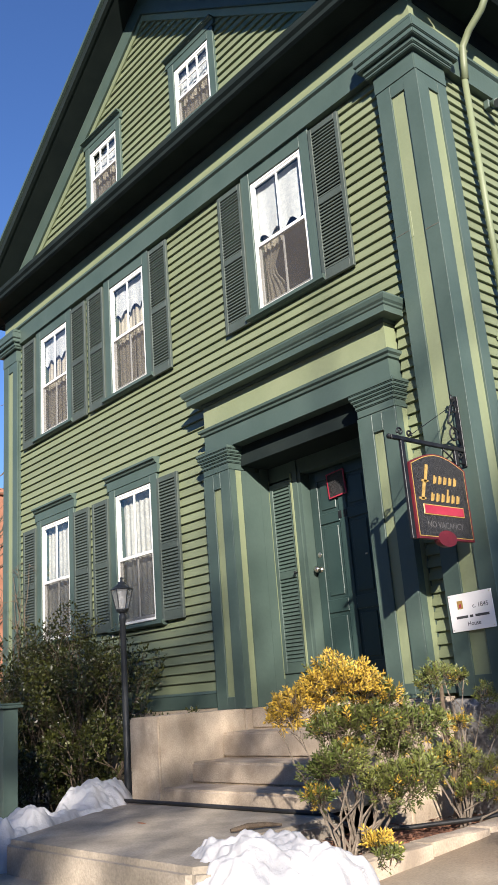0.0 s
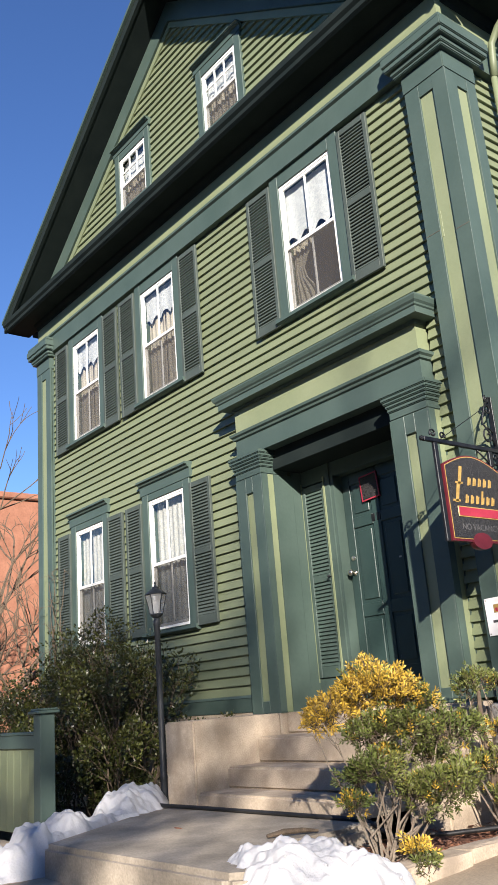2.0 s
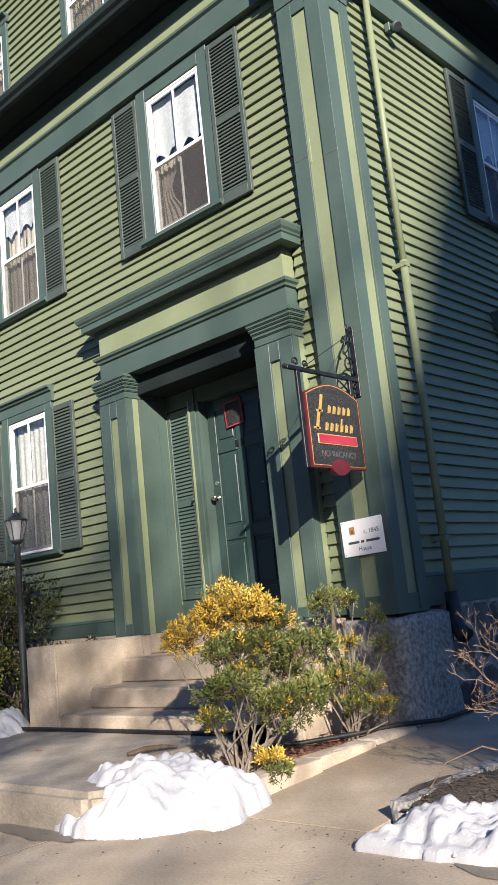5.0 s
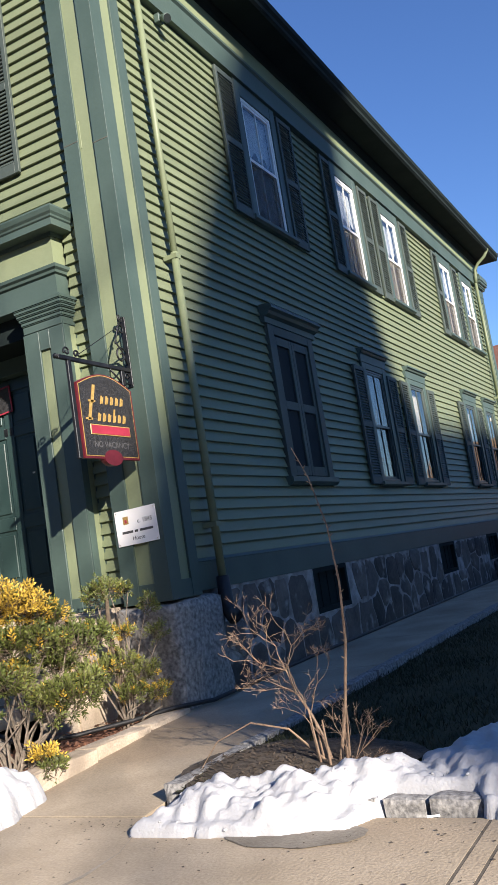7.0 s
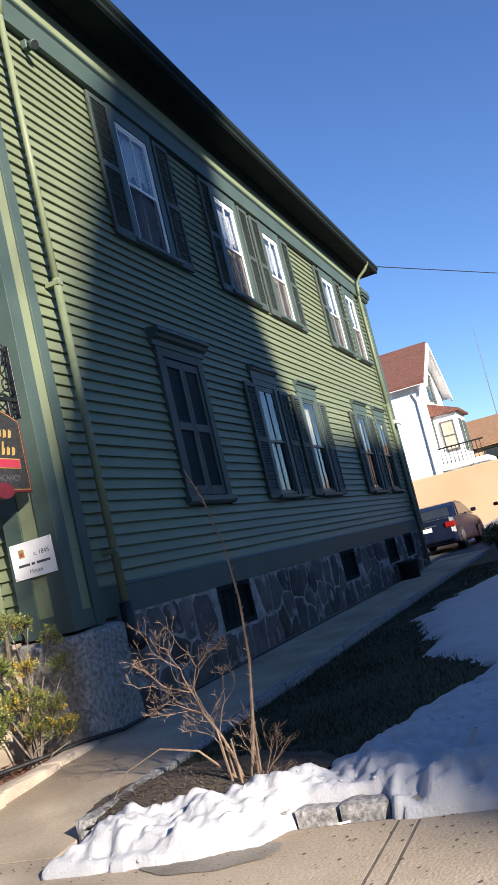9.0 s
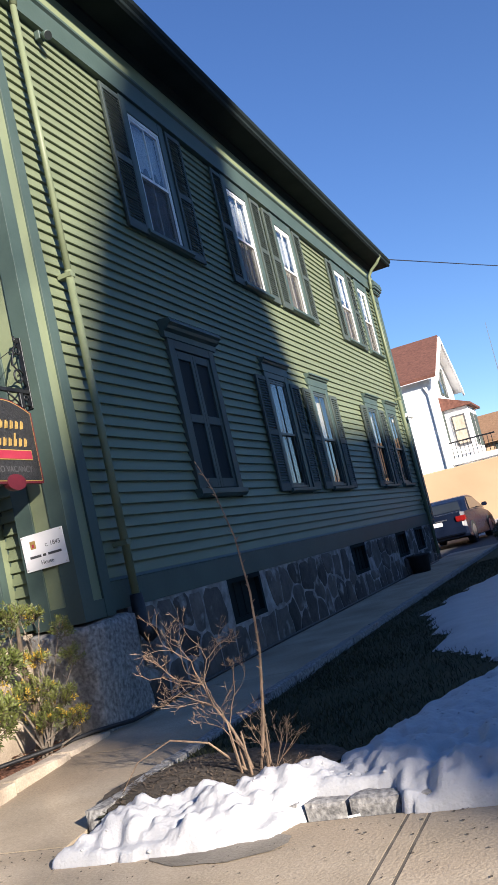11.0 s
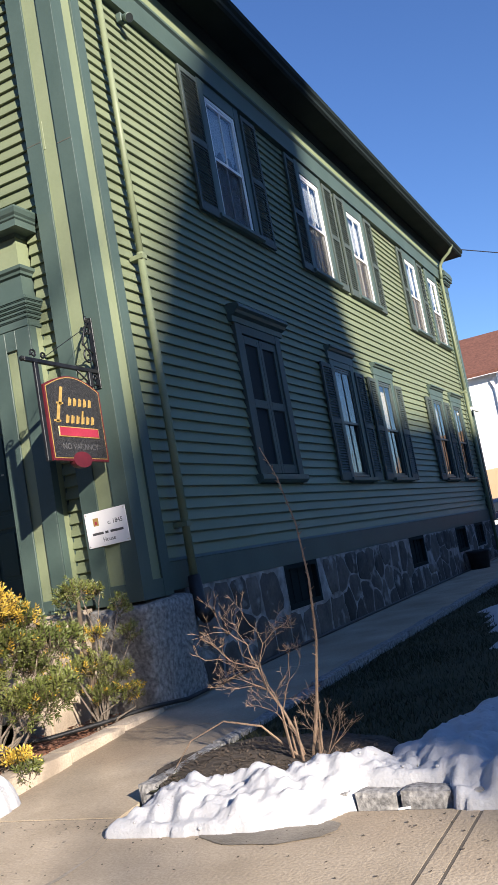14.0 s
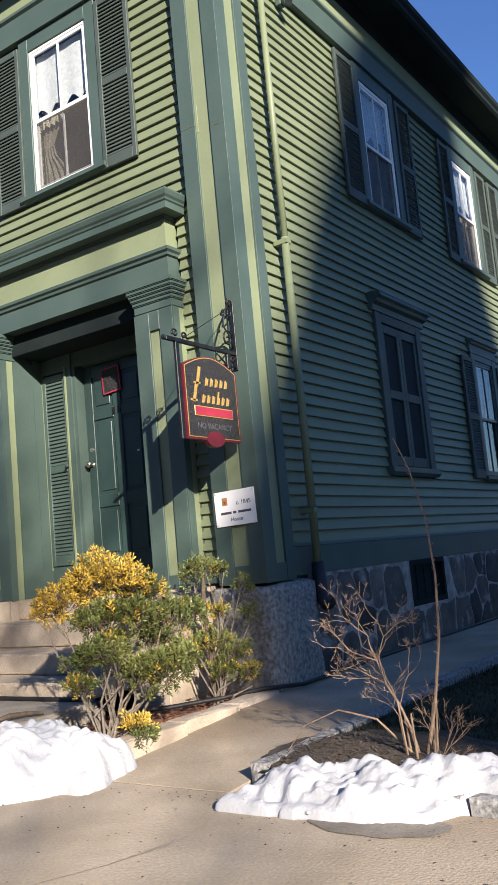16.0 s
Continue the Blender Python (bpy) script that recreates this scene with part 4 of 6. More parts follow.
# entry platform and steps
platform = tagged(part("entry_platform", bevelled(prism(bmesh.new(), [(-2.24, -2.70), (-0.22, -2.66), (-0.12, -2.56), (-0.12, -2.12), (-0.665, -2.12), (-0.665, -1.05), (-3.3, -1.05)], "z", -0.05, 0.205), 0.035, 4), PLATC),
                  "raised concrete platform before the granite steps", "platform", kind="structure")
steps = thing("entry_steps", pose(0, 0, 0), "worn tan granite entrance steps with solid cheek blocks", "steps", kind="structure")
SX1 = -0.85
for i, (y0, y1, z0, z1) in enumerate(((-1.12, -0.78, 0.2, 0.325), (-0.80, -0.43, 0.325, 0.495), (-0.45, -0.07, 0.495, 0.705), (-0.09, 0.45, 0.705, 0.89))):
    part("step", bevelled(boxes((-2.698, SX1, y0, y1 if i == 3 else 0.3, z0, z1 - 0.0)), 0.018, 3), GRANITE, steps, "worn granite step")
part("cheek", bevelled(boxes((-3.15, -2.70, -1.12, -0.16, 0.0, 0.89)), 0.015, 2), GRANITE, steps, "tan granite cheek block")
part("cheek", bevelled(boxes((-0.85, -0.46, -0.62, -0.16, 0.0, 0.87)), 0.02, 2), GRANITE, steps, "tan granite cheek block")

# ---- foundation ----
found_front = thing("foundation_front", pose(0, 0, 0), "pale granite foundation under the front wall", "foundation", kind="structure")
part("granite_course", bevelled(boxes((XL, -3.16, -0.02, 0.3, -0.1, SILL - 0.012)), 0.01), GRANITE, found_front)
part("granite_course", bevelled(boxes((-3.155, -2.70, -0.155, 0.3, -0.1, 0.888)), 0.01), GRANITE, found_front)
part("granite_course", bevelled(boxes((-0.955, -0.46, -0.155, 0.3, -0.1, 0.888)), 0.01), GRANITE, found_front)
part("corner_block", rough_block("corner_block", -0.455, 0.10, -0.10, 0.62, -0.1, 0.875, GREYGRAN, 2.2, 0.03, 9), BLOCKGRAN, found_front, "rough grey granite corner block", smooth=True)

found_side = thing("foundation_side", pose(0, 0, 0), "fieldstone foundation with pale mortar joints", "foundation", kind="structure")
VENTS = [(2.57, 3.45), (7.14, 7.96), (10.15, 11.0), (11.8, 12.6)]
us = [0.62] + [v for p_ in VENTS for v in p_] + [YB]
rows = [(us[i], us[i + 1], -0.1, SILL - 0.012) for i in range(0, len(us), 2)] + [(a, b, -0.1, 0.455) for a, b in VENTS]
part("mortar_bed", boxes(*[(-0.25, 0.018, a, b, c, d) for a, b, c, d in rows]), MORTAR, found_side, "pale mortar")


def clip_poly(poly, px, py, nx, ny):
    out = []
    for (ax, ay), (bx, by) in zip(poly, poly[1:] + poly[:1]):
        da, db = (ax - px) * nx + (ay - py) * ny, (bx - px) * nx + (by - py) * ny
        if da <= 0:
            out.append((ax, ay))
        if da * db < 0:
            t = da / (da - db)
            out.append((ax + (bx - ax) * t, ay + (by - ay) * t))
    return out


rng = random.Random(5)
seeds = []
u = 0.66
while u < YB:
    k = rng.choice((2, 2, 3))
    w = rng.uniform(0.28, 0.48)
    for j in range(k):
        seeds.append((u + w / 2 + rng.uniform(-0.12, 0.12), 0.05 + (j + 0.5) * 0.86 / k + rng.uniform(-0.08, 0.08)))
    u += w
for s in seeds:
    poly = [(max(0.63, s[0] - 0.6), 0.0), (min(YB - 0.02, s[0] + 0.6), 0.0), (min(YB - 0.02, s[0] + 0.6), SILL - 0.02), (max(0.63, s[0] - 0.6), SILL - 0.02)]
    for o in seeds:
        if o != s and abs(o[0] - s[0]) < 1.3:
            poly = clip_poly(poly, (s[0] + o[0]) / 2, (s[1] + o[1]) / 2, o[0] - s[0], o[1] - s[1])
    if any(a - 0.03 < s[0] < b + 0.03 and s[1] > 0.4 for a, b in VENTS) or len(poly) < 3:
        continue
    for a, b in VENTS:     # keep stones clear of the vent openings
        if s[1] > 0.455:
            if s[0] < a:
                poly = clip_poly(poly, a - 0.02, 0, 1, 0)
            elif s[0] > b:
                poly = clip_poly(poly, b + 0.02, 0, -1, 0)
        elif a - 0.4 < s[0] < b + 0.4:
            poly = clip_poly(poly, 0, 0.44, 0, 1)
    if len(poly) < 3:
        continue
    cx, cy = sum(q[0] for q in poly) / len(poly), sum(q[1] for q in poly) / len(poly)
    ring = []
    for (ax, ay), (bx, by) in zip(poly, poly[1:] + poly[:1]):
        for t in (0.15, 0.5, 0.85):
            ring.append((ax + (bx - ax) * t, ay + (by - ay) * t))
    proud = rng.uniform(0.008, 0.030)
    bm = bmesh.new()
    lev = []
    for f, d in ((0.955, 0.006), (0.915, proud * 0.6 + 0.010), (0.55, proud * 0.8 + 0.016)):
        lev.append([bm.verts.new((d + 0.006 * noise.noise((qx * 6, qy * 6, 1)), cx + (qx - cx) * f + 0.045 * noise.noise((qx * 7, qy * 7, 5)),
                                  cy + (qy - cy) * f + 0.045 * noise.noise((qx * 7, qy * 7, 8)))) for qx, qy in ring])
    for a, b in zip(lev, lev[1:]):
        for k in range(len(ring)):
            bm.faces.new((a[k], a[(k + 1) % len(ring)], b[(k + 1) % len(ring)], b[k]))
    bm.faces.new(lev[-1])
    part("stone", bm, FIELD, found_side)
for a, b in VENTS:
    v = thing("basement_vent", pose(0, a, 0), "dark basement window set in the fieldstone foundation", "basement window", "basement windows")
    h = b - a
    part("frame", boxes((-0.06, 0.022, 0, 0.05, 0.455, SILL - 0.012), (-0.06, 0.022, h - 0.05, h, 0.455, SILL - 0.012), (-0.06, 0.022, 0.05, h - 0.05, 0.455, 0.505),
                        (-0.06, 0.022, 0.05, h - 0.05, SILL - 0.06, SILL - 0.012)), EAVED, v)
    part("pane", boxes((-0.045, -0.035, 0.05, h - 0.05, 0.505, SILL - 0.06)), EAVED, v, "dark pane")
    for k in (1, 2, 3):
        part("grille_bar", boxes((-0.034, -0.026, 0.05 + (h - 0.1) * k / 4 - 0.006, 0.05 + (h - 0.1) * k / 4 + 0.006, 0.505, SILL - 0.06)), EAVED, v)


# ---- back of the house and its inside, closed ----
tagged(part("wall_rear", boxes((XL, -0.24, YB - 0.2, YB, 0.0, 7.0)), SHEATH), "plain green rear wall", "wall", kind="structure")
tagged(part("wall_far", boxes((XL, XL + 0.2, 0.25, YB - 0.2, 0.0, 7.0)), SHEATH), "plain green far side wall", "wall", kind="structure")
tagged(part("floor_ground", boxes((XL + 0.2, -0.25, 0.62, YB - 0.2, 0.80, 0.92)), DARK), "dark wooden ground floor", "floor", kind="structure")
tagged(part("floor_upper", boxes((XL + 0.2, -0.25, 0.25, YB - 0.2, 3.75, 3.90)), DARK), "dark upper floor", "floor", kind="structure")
tagged(part("ceiling", boxes((XL + 0.2, -0.25, 0.25, YB - 0.2, 6.70, 6.78)), DARK), "near-black plaster ceiling, dimness in its colour", "ceiling", kind="structure")
tagged(part("wall_inner", boxes((XL + 0.2, -0.25, 3.8, 3.9, 0.92, 6.7), (-4.0, -3.9, 0.62, 3.8, 0.92, 3.75)), DARK), "near-black inner partition wall, dimness in its colour", "wall", kind="structure")
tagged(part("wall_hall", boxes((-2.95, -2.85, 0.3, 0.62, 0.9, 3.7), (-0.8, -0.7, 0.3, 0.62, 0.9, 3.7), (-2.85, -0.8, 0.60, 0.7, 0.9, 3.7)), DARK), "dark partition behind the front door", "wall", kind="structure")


# ---- downpipes ----
def downpipe(y, top, bottom, label):
    d = thing("downpipe", pose(0, 0, 0), label, "downpipe", "downpipes")
    bm = bmesh.new()
    tube(bm, [(0.46, y, SOFFIT + 0.15), (0.46, y, SOFFIT + 0.02), (0.38, y, SOFFIT - 0.1), (0.22, y, SOFFIT - 0.22), (0.13, y, SOFFIT - 0.34), (0.115, y, SOFFIT - 0.5), (0.10, y, top)], 0.034, 10)
    part("offset_bend", bm, SIDING, d, smooth=True)
    part("pipe", tube(bmesh.new(), [(0.095, y, top + 0.02), (0.095, y, 3.74)], 0.030, 10), SIDING, d, "light green upper pipe", smooth=True)
    part("pipe", tube(bmesh.new(), [(0.095, y, 3.76), (0.095, y, bottom)], 0.035, 10), SIDING, d, smooth=True)
    part("strap", boxes((0.0, 0.132, y - 0.038, y + 0.038, 3.70, 3.74)), SIDING, d)
    part("strap", boxes((0.0, 0.132, y - 0.038, y + 0.038, 1.4, 1.44)), SIDING, d)
    return d


d = downpipe(0.66, 6.25, 1.0, "light green round downpipe beside the corner pilaster")
part("shoe", tube(bmesh.new(), [(0.095, 0.66, 1.0), (0.10, 0.655, 0.80), (0.13, 0.63, 0.72), (0.20, 0.60, 0.66)], [0.052, 0.062, 0.064, 0.068], 10), RUBBER, d, "black cast iron shoe", smooth=True)
downpipe(13.32, 6.3, 0.25, "light green round downpipe near the rear corner")

# ---- spot lamp under the side eave ----
lamp = thing("spot_lamp", pose(0.02, 1.10, 6.20) @ Matrix.Scale(0.8, 4), "small pale green flood lamp under the eave", "flood lamp")
part("bracket", bevelled(boxes((-0.01, 0.06, -0.05, 0.05, -0.05, 0.06)), 0.006), TRIM, lamp)
part("head", lathe(bmesh.new(), [(0.03, -0.02), (0.045, 0.02), (0.06, 0.10), (0.055, 0.11)], 14), TRIM, lamp, smooth=True, m=pose(0.08, 0.0, 0.0, 20, 125, 0))
part("lens", lathe(bmesh.new(), [(0.05, 0.108), (0.05, 0.112)], 14), CARGLASS, lamp, m=pose(0.08, 0.0, 0.0, 20, 125, 0))



# ---- snow ----
_b = bmesh.new()
bmesh.ops.create_icosphere(_b, subdivisions=2, radius=1.0)
BALL = ([v.co.copy() for v in _b.verts], [[v.index for v in f.verts] for f in _b.faces])
_b.free()


def snow_field(name, x0, x1, y0, y1, step, height, base, label, chunks=0):
    """Old snow as a height field: height(x, y) gives its depth, nothing where it is not above zero."""
    bm = bmesh.new()
    nx, ny = int((x1 - x0) / step), int((y1 - y0) / step)
    hs = [[height(x0 + i * step, y0 + j * step) for i in range(nx + 1)] for j in range(ny + 1)]
    vs = {}

    def vert(i, j):
        if (i, j) not in vs:
            x, y, h = x0 + i * step, y0 + j * step, hs[j][i]
            vs[(i, j)] = bm.verts.new((x, y, base(x, y) + max(h, -0.05)))
        return vs[(i, j)]
    for j in range(ny):
        for i in range(nx):
            if max(hs[j][i], hs[j][i + 1], hs[j + 1][i], hs[j + 1][i + 1]) > 0:
                bm.faces.new((vert(i, j), vert(i + 1, j), vert(i + 1, j + 1), vert(i, j + 1)))
    rg_ = random.Random(int(x0 * 100) + nx)
    while chunks > 0:
        x, y = rg_.uniform(x0, x1), rg_.uniform(y0, y1)
        h = hs[min(ny, round((y - y0) / step))][min(nx, round((x - x0) / step))]
        chunks -= 1
        if h > 0.012:
            r_, k_ = rg_.uniform(0.005, 0.011) * (2.0 if rg_.random() < 0.06 else 1), rg_.uniform(0, 50)
            vv = [bm.verts.new((x + c.x * r_ * (1 + 0.4 * noise.noise(c * 1.3 + Vector((k_, 0, 0)))), y + c.y * r_ * (1 + 0.4 * noise.noise(c * 1.3 + Vector((0, k_, 0)))),
                                base(x, y) + h - 0.35 * r_ + c.z * r_ * (0.7 + 0.4 * noise.noise(c * 1.3 + Vector((0, 0, k_)))))) for c in BALL[0]]
            for f_ in BALL[1]:
                bm.faces.new([vv[q] for q in f_])
    ob = part(name, bm, SNOW, smooth=True)
    return tagged(ob, label, "snow")


def lumps(x, y, k=1.0):
    v = Vector((x, y, 0.7))
    a = noise.voronoi(v * 8 + Vector((noise.noise(v * 9), noise.noise(v * 9 + Vector((7, 3, 1))), 0)) * 0.5)[0][0]
    return k * (0.055 * noise.noise(v * 4) + 0.022 * (0.45 - a * a * 2) + 0.024 * noise.noise(v * 9) + 0.028 * noise.noise(v * 17) + 0.012 * noise.noise(v * 38))


def pieces(table, v):
    """Straight-line interpolation in a short table."""
    if v <= table[0][0]:
        return table[0][1]
    for (a, fa), (b, fb) in zip(table, table[1:]):
        if v <= b:
            return fa + (fb - fa) * (v - a) / (b - a)
    return table[-1][1]


def mound(cx, cy, rx, ry, turn, h):
    c, s = math.cos(radians(turn)), math.sin(radians(turn))

    def height(x, y):
        u, v = ((x - cx) * c + (y - cy) * s) / rx, (-(x - cx) * s + (y - cy) * c) / ry
        d = math.sqrt(u * u + v * v) + 0.25 * noise.noise((x * 3, y * 3, 2.0)) + 0.10 * noise.noise((x * 9, y * 9, 4.0))
        return h * max(0.0, 1 - d * d) ** 0.8 * (1 + 0.3 * noise.noise((x * 4, y * 4, 9))) + lumps(x, y, 1.15) * min(1.0, (1 - d) * 5) if d < 1 else -0.05
    return height


snow_field("snow_pile", -1.5, 0.6, -3.0, -1.2, 0.013, mound(-0.20, -2.22, 0.60, 0.46, 18, 0.27), lambda x, y: 0.04, "heap of old white snow beside the platform", 120)
snow_field("snow_pile", -4.6, -1.9, -3.3, -0.8, 0.016, lambda x, y: max(mound(-3.28, -1.42, 0.62, 0.40, 123, 0.40)(x, y), mound(-2.78, -2.30, 0.85, 0.36, 123, 0.31)(x, y), mound(-3.05, -2.85, 0.80, 0.26, 5, 0.14)(x, y)),
           lambda x, y: 0.0, "heap of old white snow against the granite cheek", 60)

LAWN_EDGE = [(-2.3, 1.2), (-2.0, 1.3), (-1.86, 1.9), (-1.70, 2.28), (-1.2, 2.45), (-0.77, 2.6), (0.2, 2.84), (0.7, 2.7), (1.3, 2.25), (2.0, 2.12), (3.6, 1.68), (5.0, 1.75), (7.2, 2.1), (9.0, 2.3), (14.0, 2.6)]
FRONT_EDGE = [(0.8, -2.30), (1.2, -2.34), (1.9, -2.32), (2.18, -2.22), (2.29, -1.98), (2.64, -1.97), (2.70, -2.13), (3.1, -2.10), (6.0, -2.1)]


def lawn_snow(x, y):
    wob = 0.10 * noise.noise((x * 2.5, y * 2.5, 1.0)) + 0.06 * noise.noise((x * 8, y * 8, 3.0))
    d = min(x - pieces(LAWN_EDGE, y) + wob, y - pieces(FRONT_EDGE, x) + 0.4 * wob, (x - 1.02) * 0.9 + wob)
    if d <= 0:
        return -0.05
    near = 1.0 / (1.0 + max(0.0, y + 1.6) * 1.5)
    top = 0.05 + 0.035 * near
    return top * math.sqrt(min(1.0, d / 0.22)) + lumps(x, y, 0.15 + 0.85 * near) * min(1.0, d / 0.08)


snow_field("snow_bank", 0.9, 3.4, -2.5, 0.4, 0.014, lawn_snow, lambda x, y: 0.02 + 0.06 * min(1, max(0, (y + 2.1) * 6)), "bank of old lumpy snow along the lawn kerb", 350)
snow_field("snow_field", 0.9, 9.0, 0.4, 13.9, 0.09, lambda x, y: lawn_snow(x, y) * 0.6, lambda x, y: 0.085, "thin patchy snow lying on the lawn")
snow_field("snow_field", 3.4, 9.0, -2.12, 0.4, 0.07, lawn_snow, lambda x, y: 0.08, "snow lying on the lawn behind the kerb")

# wet stains where the snow melts
WET = material("wet_concrete", (0.14, 0.122, 0.095), (0.20, 0.175, 0.138), rough=0.5, scale=4, bump=0.3, bump_scale=75, fine=0.3)
for cx, cy, rx, ry, seed in ((1.99, -2.30, 0.31, 0.13, 1), (-0.55, -2.72, 0.42, 0.10, 2)):
    bm = bmesh.new()
    ring = [bm.verts.new((cx + rx * math.cos(a) * (1 + 0.25 * noise.noise((math.cos(a) * 1.6, math.sin(a) * 2.2, seed))),
                          cy + ry * math.sin(a) * (1 + 0.35 * noise.noise((math.cos(a) * 2, math.sin(a) * 2, seed + 5))), 0.004)) for a in [2 * math.pi * k / 40 for k in range(40)]]
    bm.faces.new(ring)
    tagged(part("wet_stain", bm, WET), "dark wet stain of melting snow on the pavement", "stain", kind="structure")
rg = random.Random(14)
bm = bmesh.new()
for _ in range(700):
    x, y = rg.uniform(-1.5, 5.0), rg.uniform(-3.6, -2.12)
    if rg.random() < 0.6:
        y = -2.12 - abs(rg.gauss(0, 0.22))
    q = rg.uniform(0.003, 0.008)
    a = rg.uniform(0, 6.28)
    bm.faces.new([bm.verts.new((x + q * math.cos(a + t), y + q * math.sin(a + t), 0.003 + 0.002 * (t > 3))) for t in (0, 1.5, 3.1, 4.6)])
tagged(part("grit", bm, SOIL), "dark grit scattered on the pavement", "grit", kind="stuff")
# narrow crack in the pavement
bm = bmesh.new()
pts = [(1.02, -3.45), (1.14, -3.22), (1.24, -3.02), (1.31, -2.76), (1.30, -2.52), (1.22, -2.30)]
lo, hi = [], []
for k, (x, y) in enumerate(pts):
    w = 0.003 + 0.010 * (k == 3)
    lo.append(bm.verts.new((x - w, y + w, 0.0035)))
    hi.append(bm.verts.new((x + w, y - w, 0.0035)))
for k in range(len(pts) - 1):
    bm.faces.new((lo[k], hi[k], hi[k + 1], lo[k + 1]))
tagged(part("pavement_crack", bm, PLATC), "patched crack running across the pavement", "crack", kind="structure")

# ---- planting bed with its kerb ----
bm = bmesh.new()
n = 30
vs = [[bm.verts.new((-0.66 + 0.72 * i / n, -2.0 + 1.95 * j / n, 0.075 + 0.03 * noise.noise((i * 0.7, j * 0.7, 2)) + 0.02 * noise.noise((i * 2, j * 2, 5)))) for i in range(n + 1)] for j in range(n + 1)]
for j in range(n):
    for i in range(n):
        bm.faces.new((vs[j][i], vs[j][i + 1], vs[j + 1][i + 1], vs[j + 1][i]))
tagged(part("planting_bed", bm, MULCH), "planting bed covered with red bark mulch", "planting bed", kind="structure")
rng = random.Random(11)
bm = bmesh.new()
for k in range(900):
    c = Vector((rng.uniform(-0.64, 0.0), rng.uniform(-1.95, -0.1), 0.10 + rng.uniform(-0.01, 0.012)))
    a = rng.uniform(0, 6.28)
    u, w = Vector((math.cos(a), math.sin(a), rng.uniform(-0.3, 0.3))) * rng.uniform(0.012, 0.035), Vector((-math.sin(a), math.cos(a), 0)) * rng.uniform(0.004, 0.009)
    bm.faces.new([bm.verts.new(c + q) for q in (u + w, -u + w, -u - w, u - w)])
tagged(part("bark_chips", bm, MULCH), "loose red bark chips on the planting bed", "mulch", kind="stuff")
bed_kerb = thing("bed_kerb", pose(0, 0, 0), "pale rough granite kerb stones edging the planting bed", "kerb", kind="structure")
ys = [-1.98, -1.22, -0.62, -0.11]
for i, (a, b) in enumerate(zip(ys, ys[1:])):
    part("kerb_stone", rough_block("kerb_stone", 0.02 - 0.03 * i, 0.19 - 0.025 * i, a, b - 0.012, -0.08, 0.125, GREYGRAN, i + 9, 0.015, 4), GRANITE, bed_kerb)
part("kerb_stone", rough_block("kerb_stone", -0.64, 0.0, -2.06, -1.98, -0.08, 0.10, GREYGRAN, 31, 0.015, 4), GRANITE, bed_kerb)

butt = thing("paper_scrap", pose(2.49, -2.085, 0.006, 0, 0, 20), "small white scrap of paper by the kerb", "litter")
part("roll", tube(bmesh.new(), [(-0.025, 0, 0), (0.025, 0, 0)], 0.005, 6), WHITE, butt)
stick = thing("fallen_stick", pose(-0.80, -1.72, 0.222, 0, 0, 45), "short dark stick lying on the platform", "stick")
part("wood", tube(bmesh.new(), [(-0.15, -0.06, 0.0), (-0.05, -0.01, 0.012), (0.06, 0.03, 0.010), (0.16, 0.05, 0.0)], [0.012, 0.019, 0.016, 0.008], 7), TWIG_H, stick)
dead = thing("dead_leaf", pose(-1.87, -1.86, 0.210, 4, 8, 30), "small brown dead leaf on the platform", "leaf")
bm = bmesh.new()
prism(bm, [(-0.03, 0), (-0.01, 0.012), (0.015, 0.011), (0.035, 0), (0.012, -0.013), (-0.012, -0.011)], "z", 0.0, 0.002)
part("blade", bm, MULCH, dead)

hose = thing("soaker_hose", pose(0, 0, 0), "black rubber hose lying along the foot of the steps", "hose")
pts = [(-3.3, -1.3, 0.24), (-2.6, -1.17, 0.222), (-1.9, -1.16, 0.222), (-1.2, -1.15, 0.222), (-0.75, -1.13, 0.222), (-0.55, -1.1, 0.13), (-0.3, -0.85, 0.125), (-0.1, -0.5, 0.13),
       (0.08, -0.25, 0.15), (0.2, 0.1, 0.125), (0.17, 0.8, 0.125), (0.13, 2.0, 0.125), (0.12, 4.0, 0.125), (0.11, 8.0, 0.125), (0.12, 13.0, 0.125)]
part("tube", tube(bmesh.new(), pts, 0.016, 8), RUBBER, hose, smooth=True)


# ---- plants ----
def leaves(bm, c, spread, count, size, rng, up=0.3, broad=0.2):
    """Small pointed leaves round a tuft, mostly turned outward."""
    for _ in range(count):
        d = Vector((rng.gauss(0, 1), rng.gauss(0, 1), rng.gauss(0, 1) + up)).normalized()
        p = Vector(c) + Vector((d.x * spread[0], d.y * spread[1], d.z * spread[2])) * rng.uniform(0.35, 1.0)
        a = (d + Vector((rng.uniform(-0.7, 0.7), rng.uniform(-0.7, 0.7), rng.uniform(-0.2, 0.8)))).normalized() * size * rng.uniform(0.7, 1.3)
        b = a.cross(Vector((rng.uniform(-1, 1), rng.uniform(-1, 1), rng.uniform(-1, 1)))).normalized() * size * broad
        v = [bm.verts.new(p), bm.verts.new(p + a * 0.5 + b), bm.verts.new(p + a), bm.verts.new(p + a * 0.5 - b)]
        bm.faces.new(v)


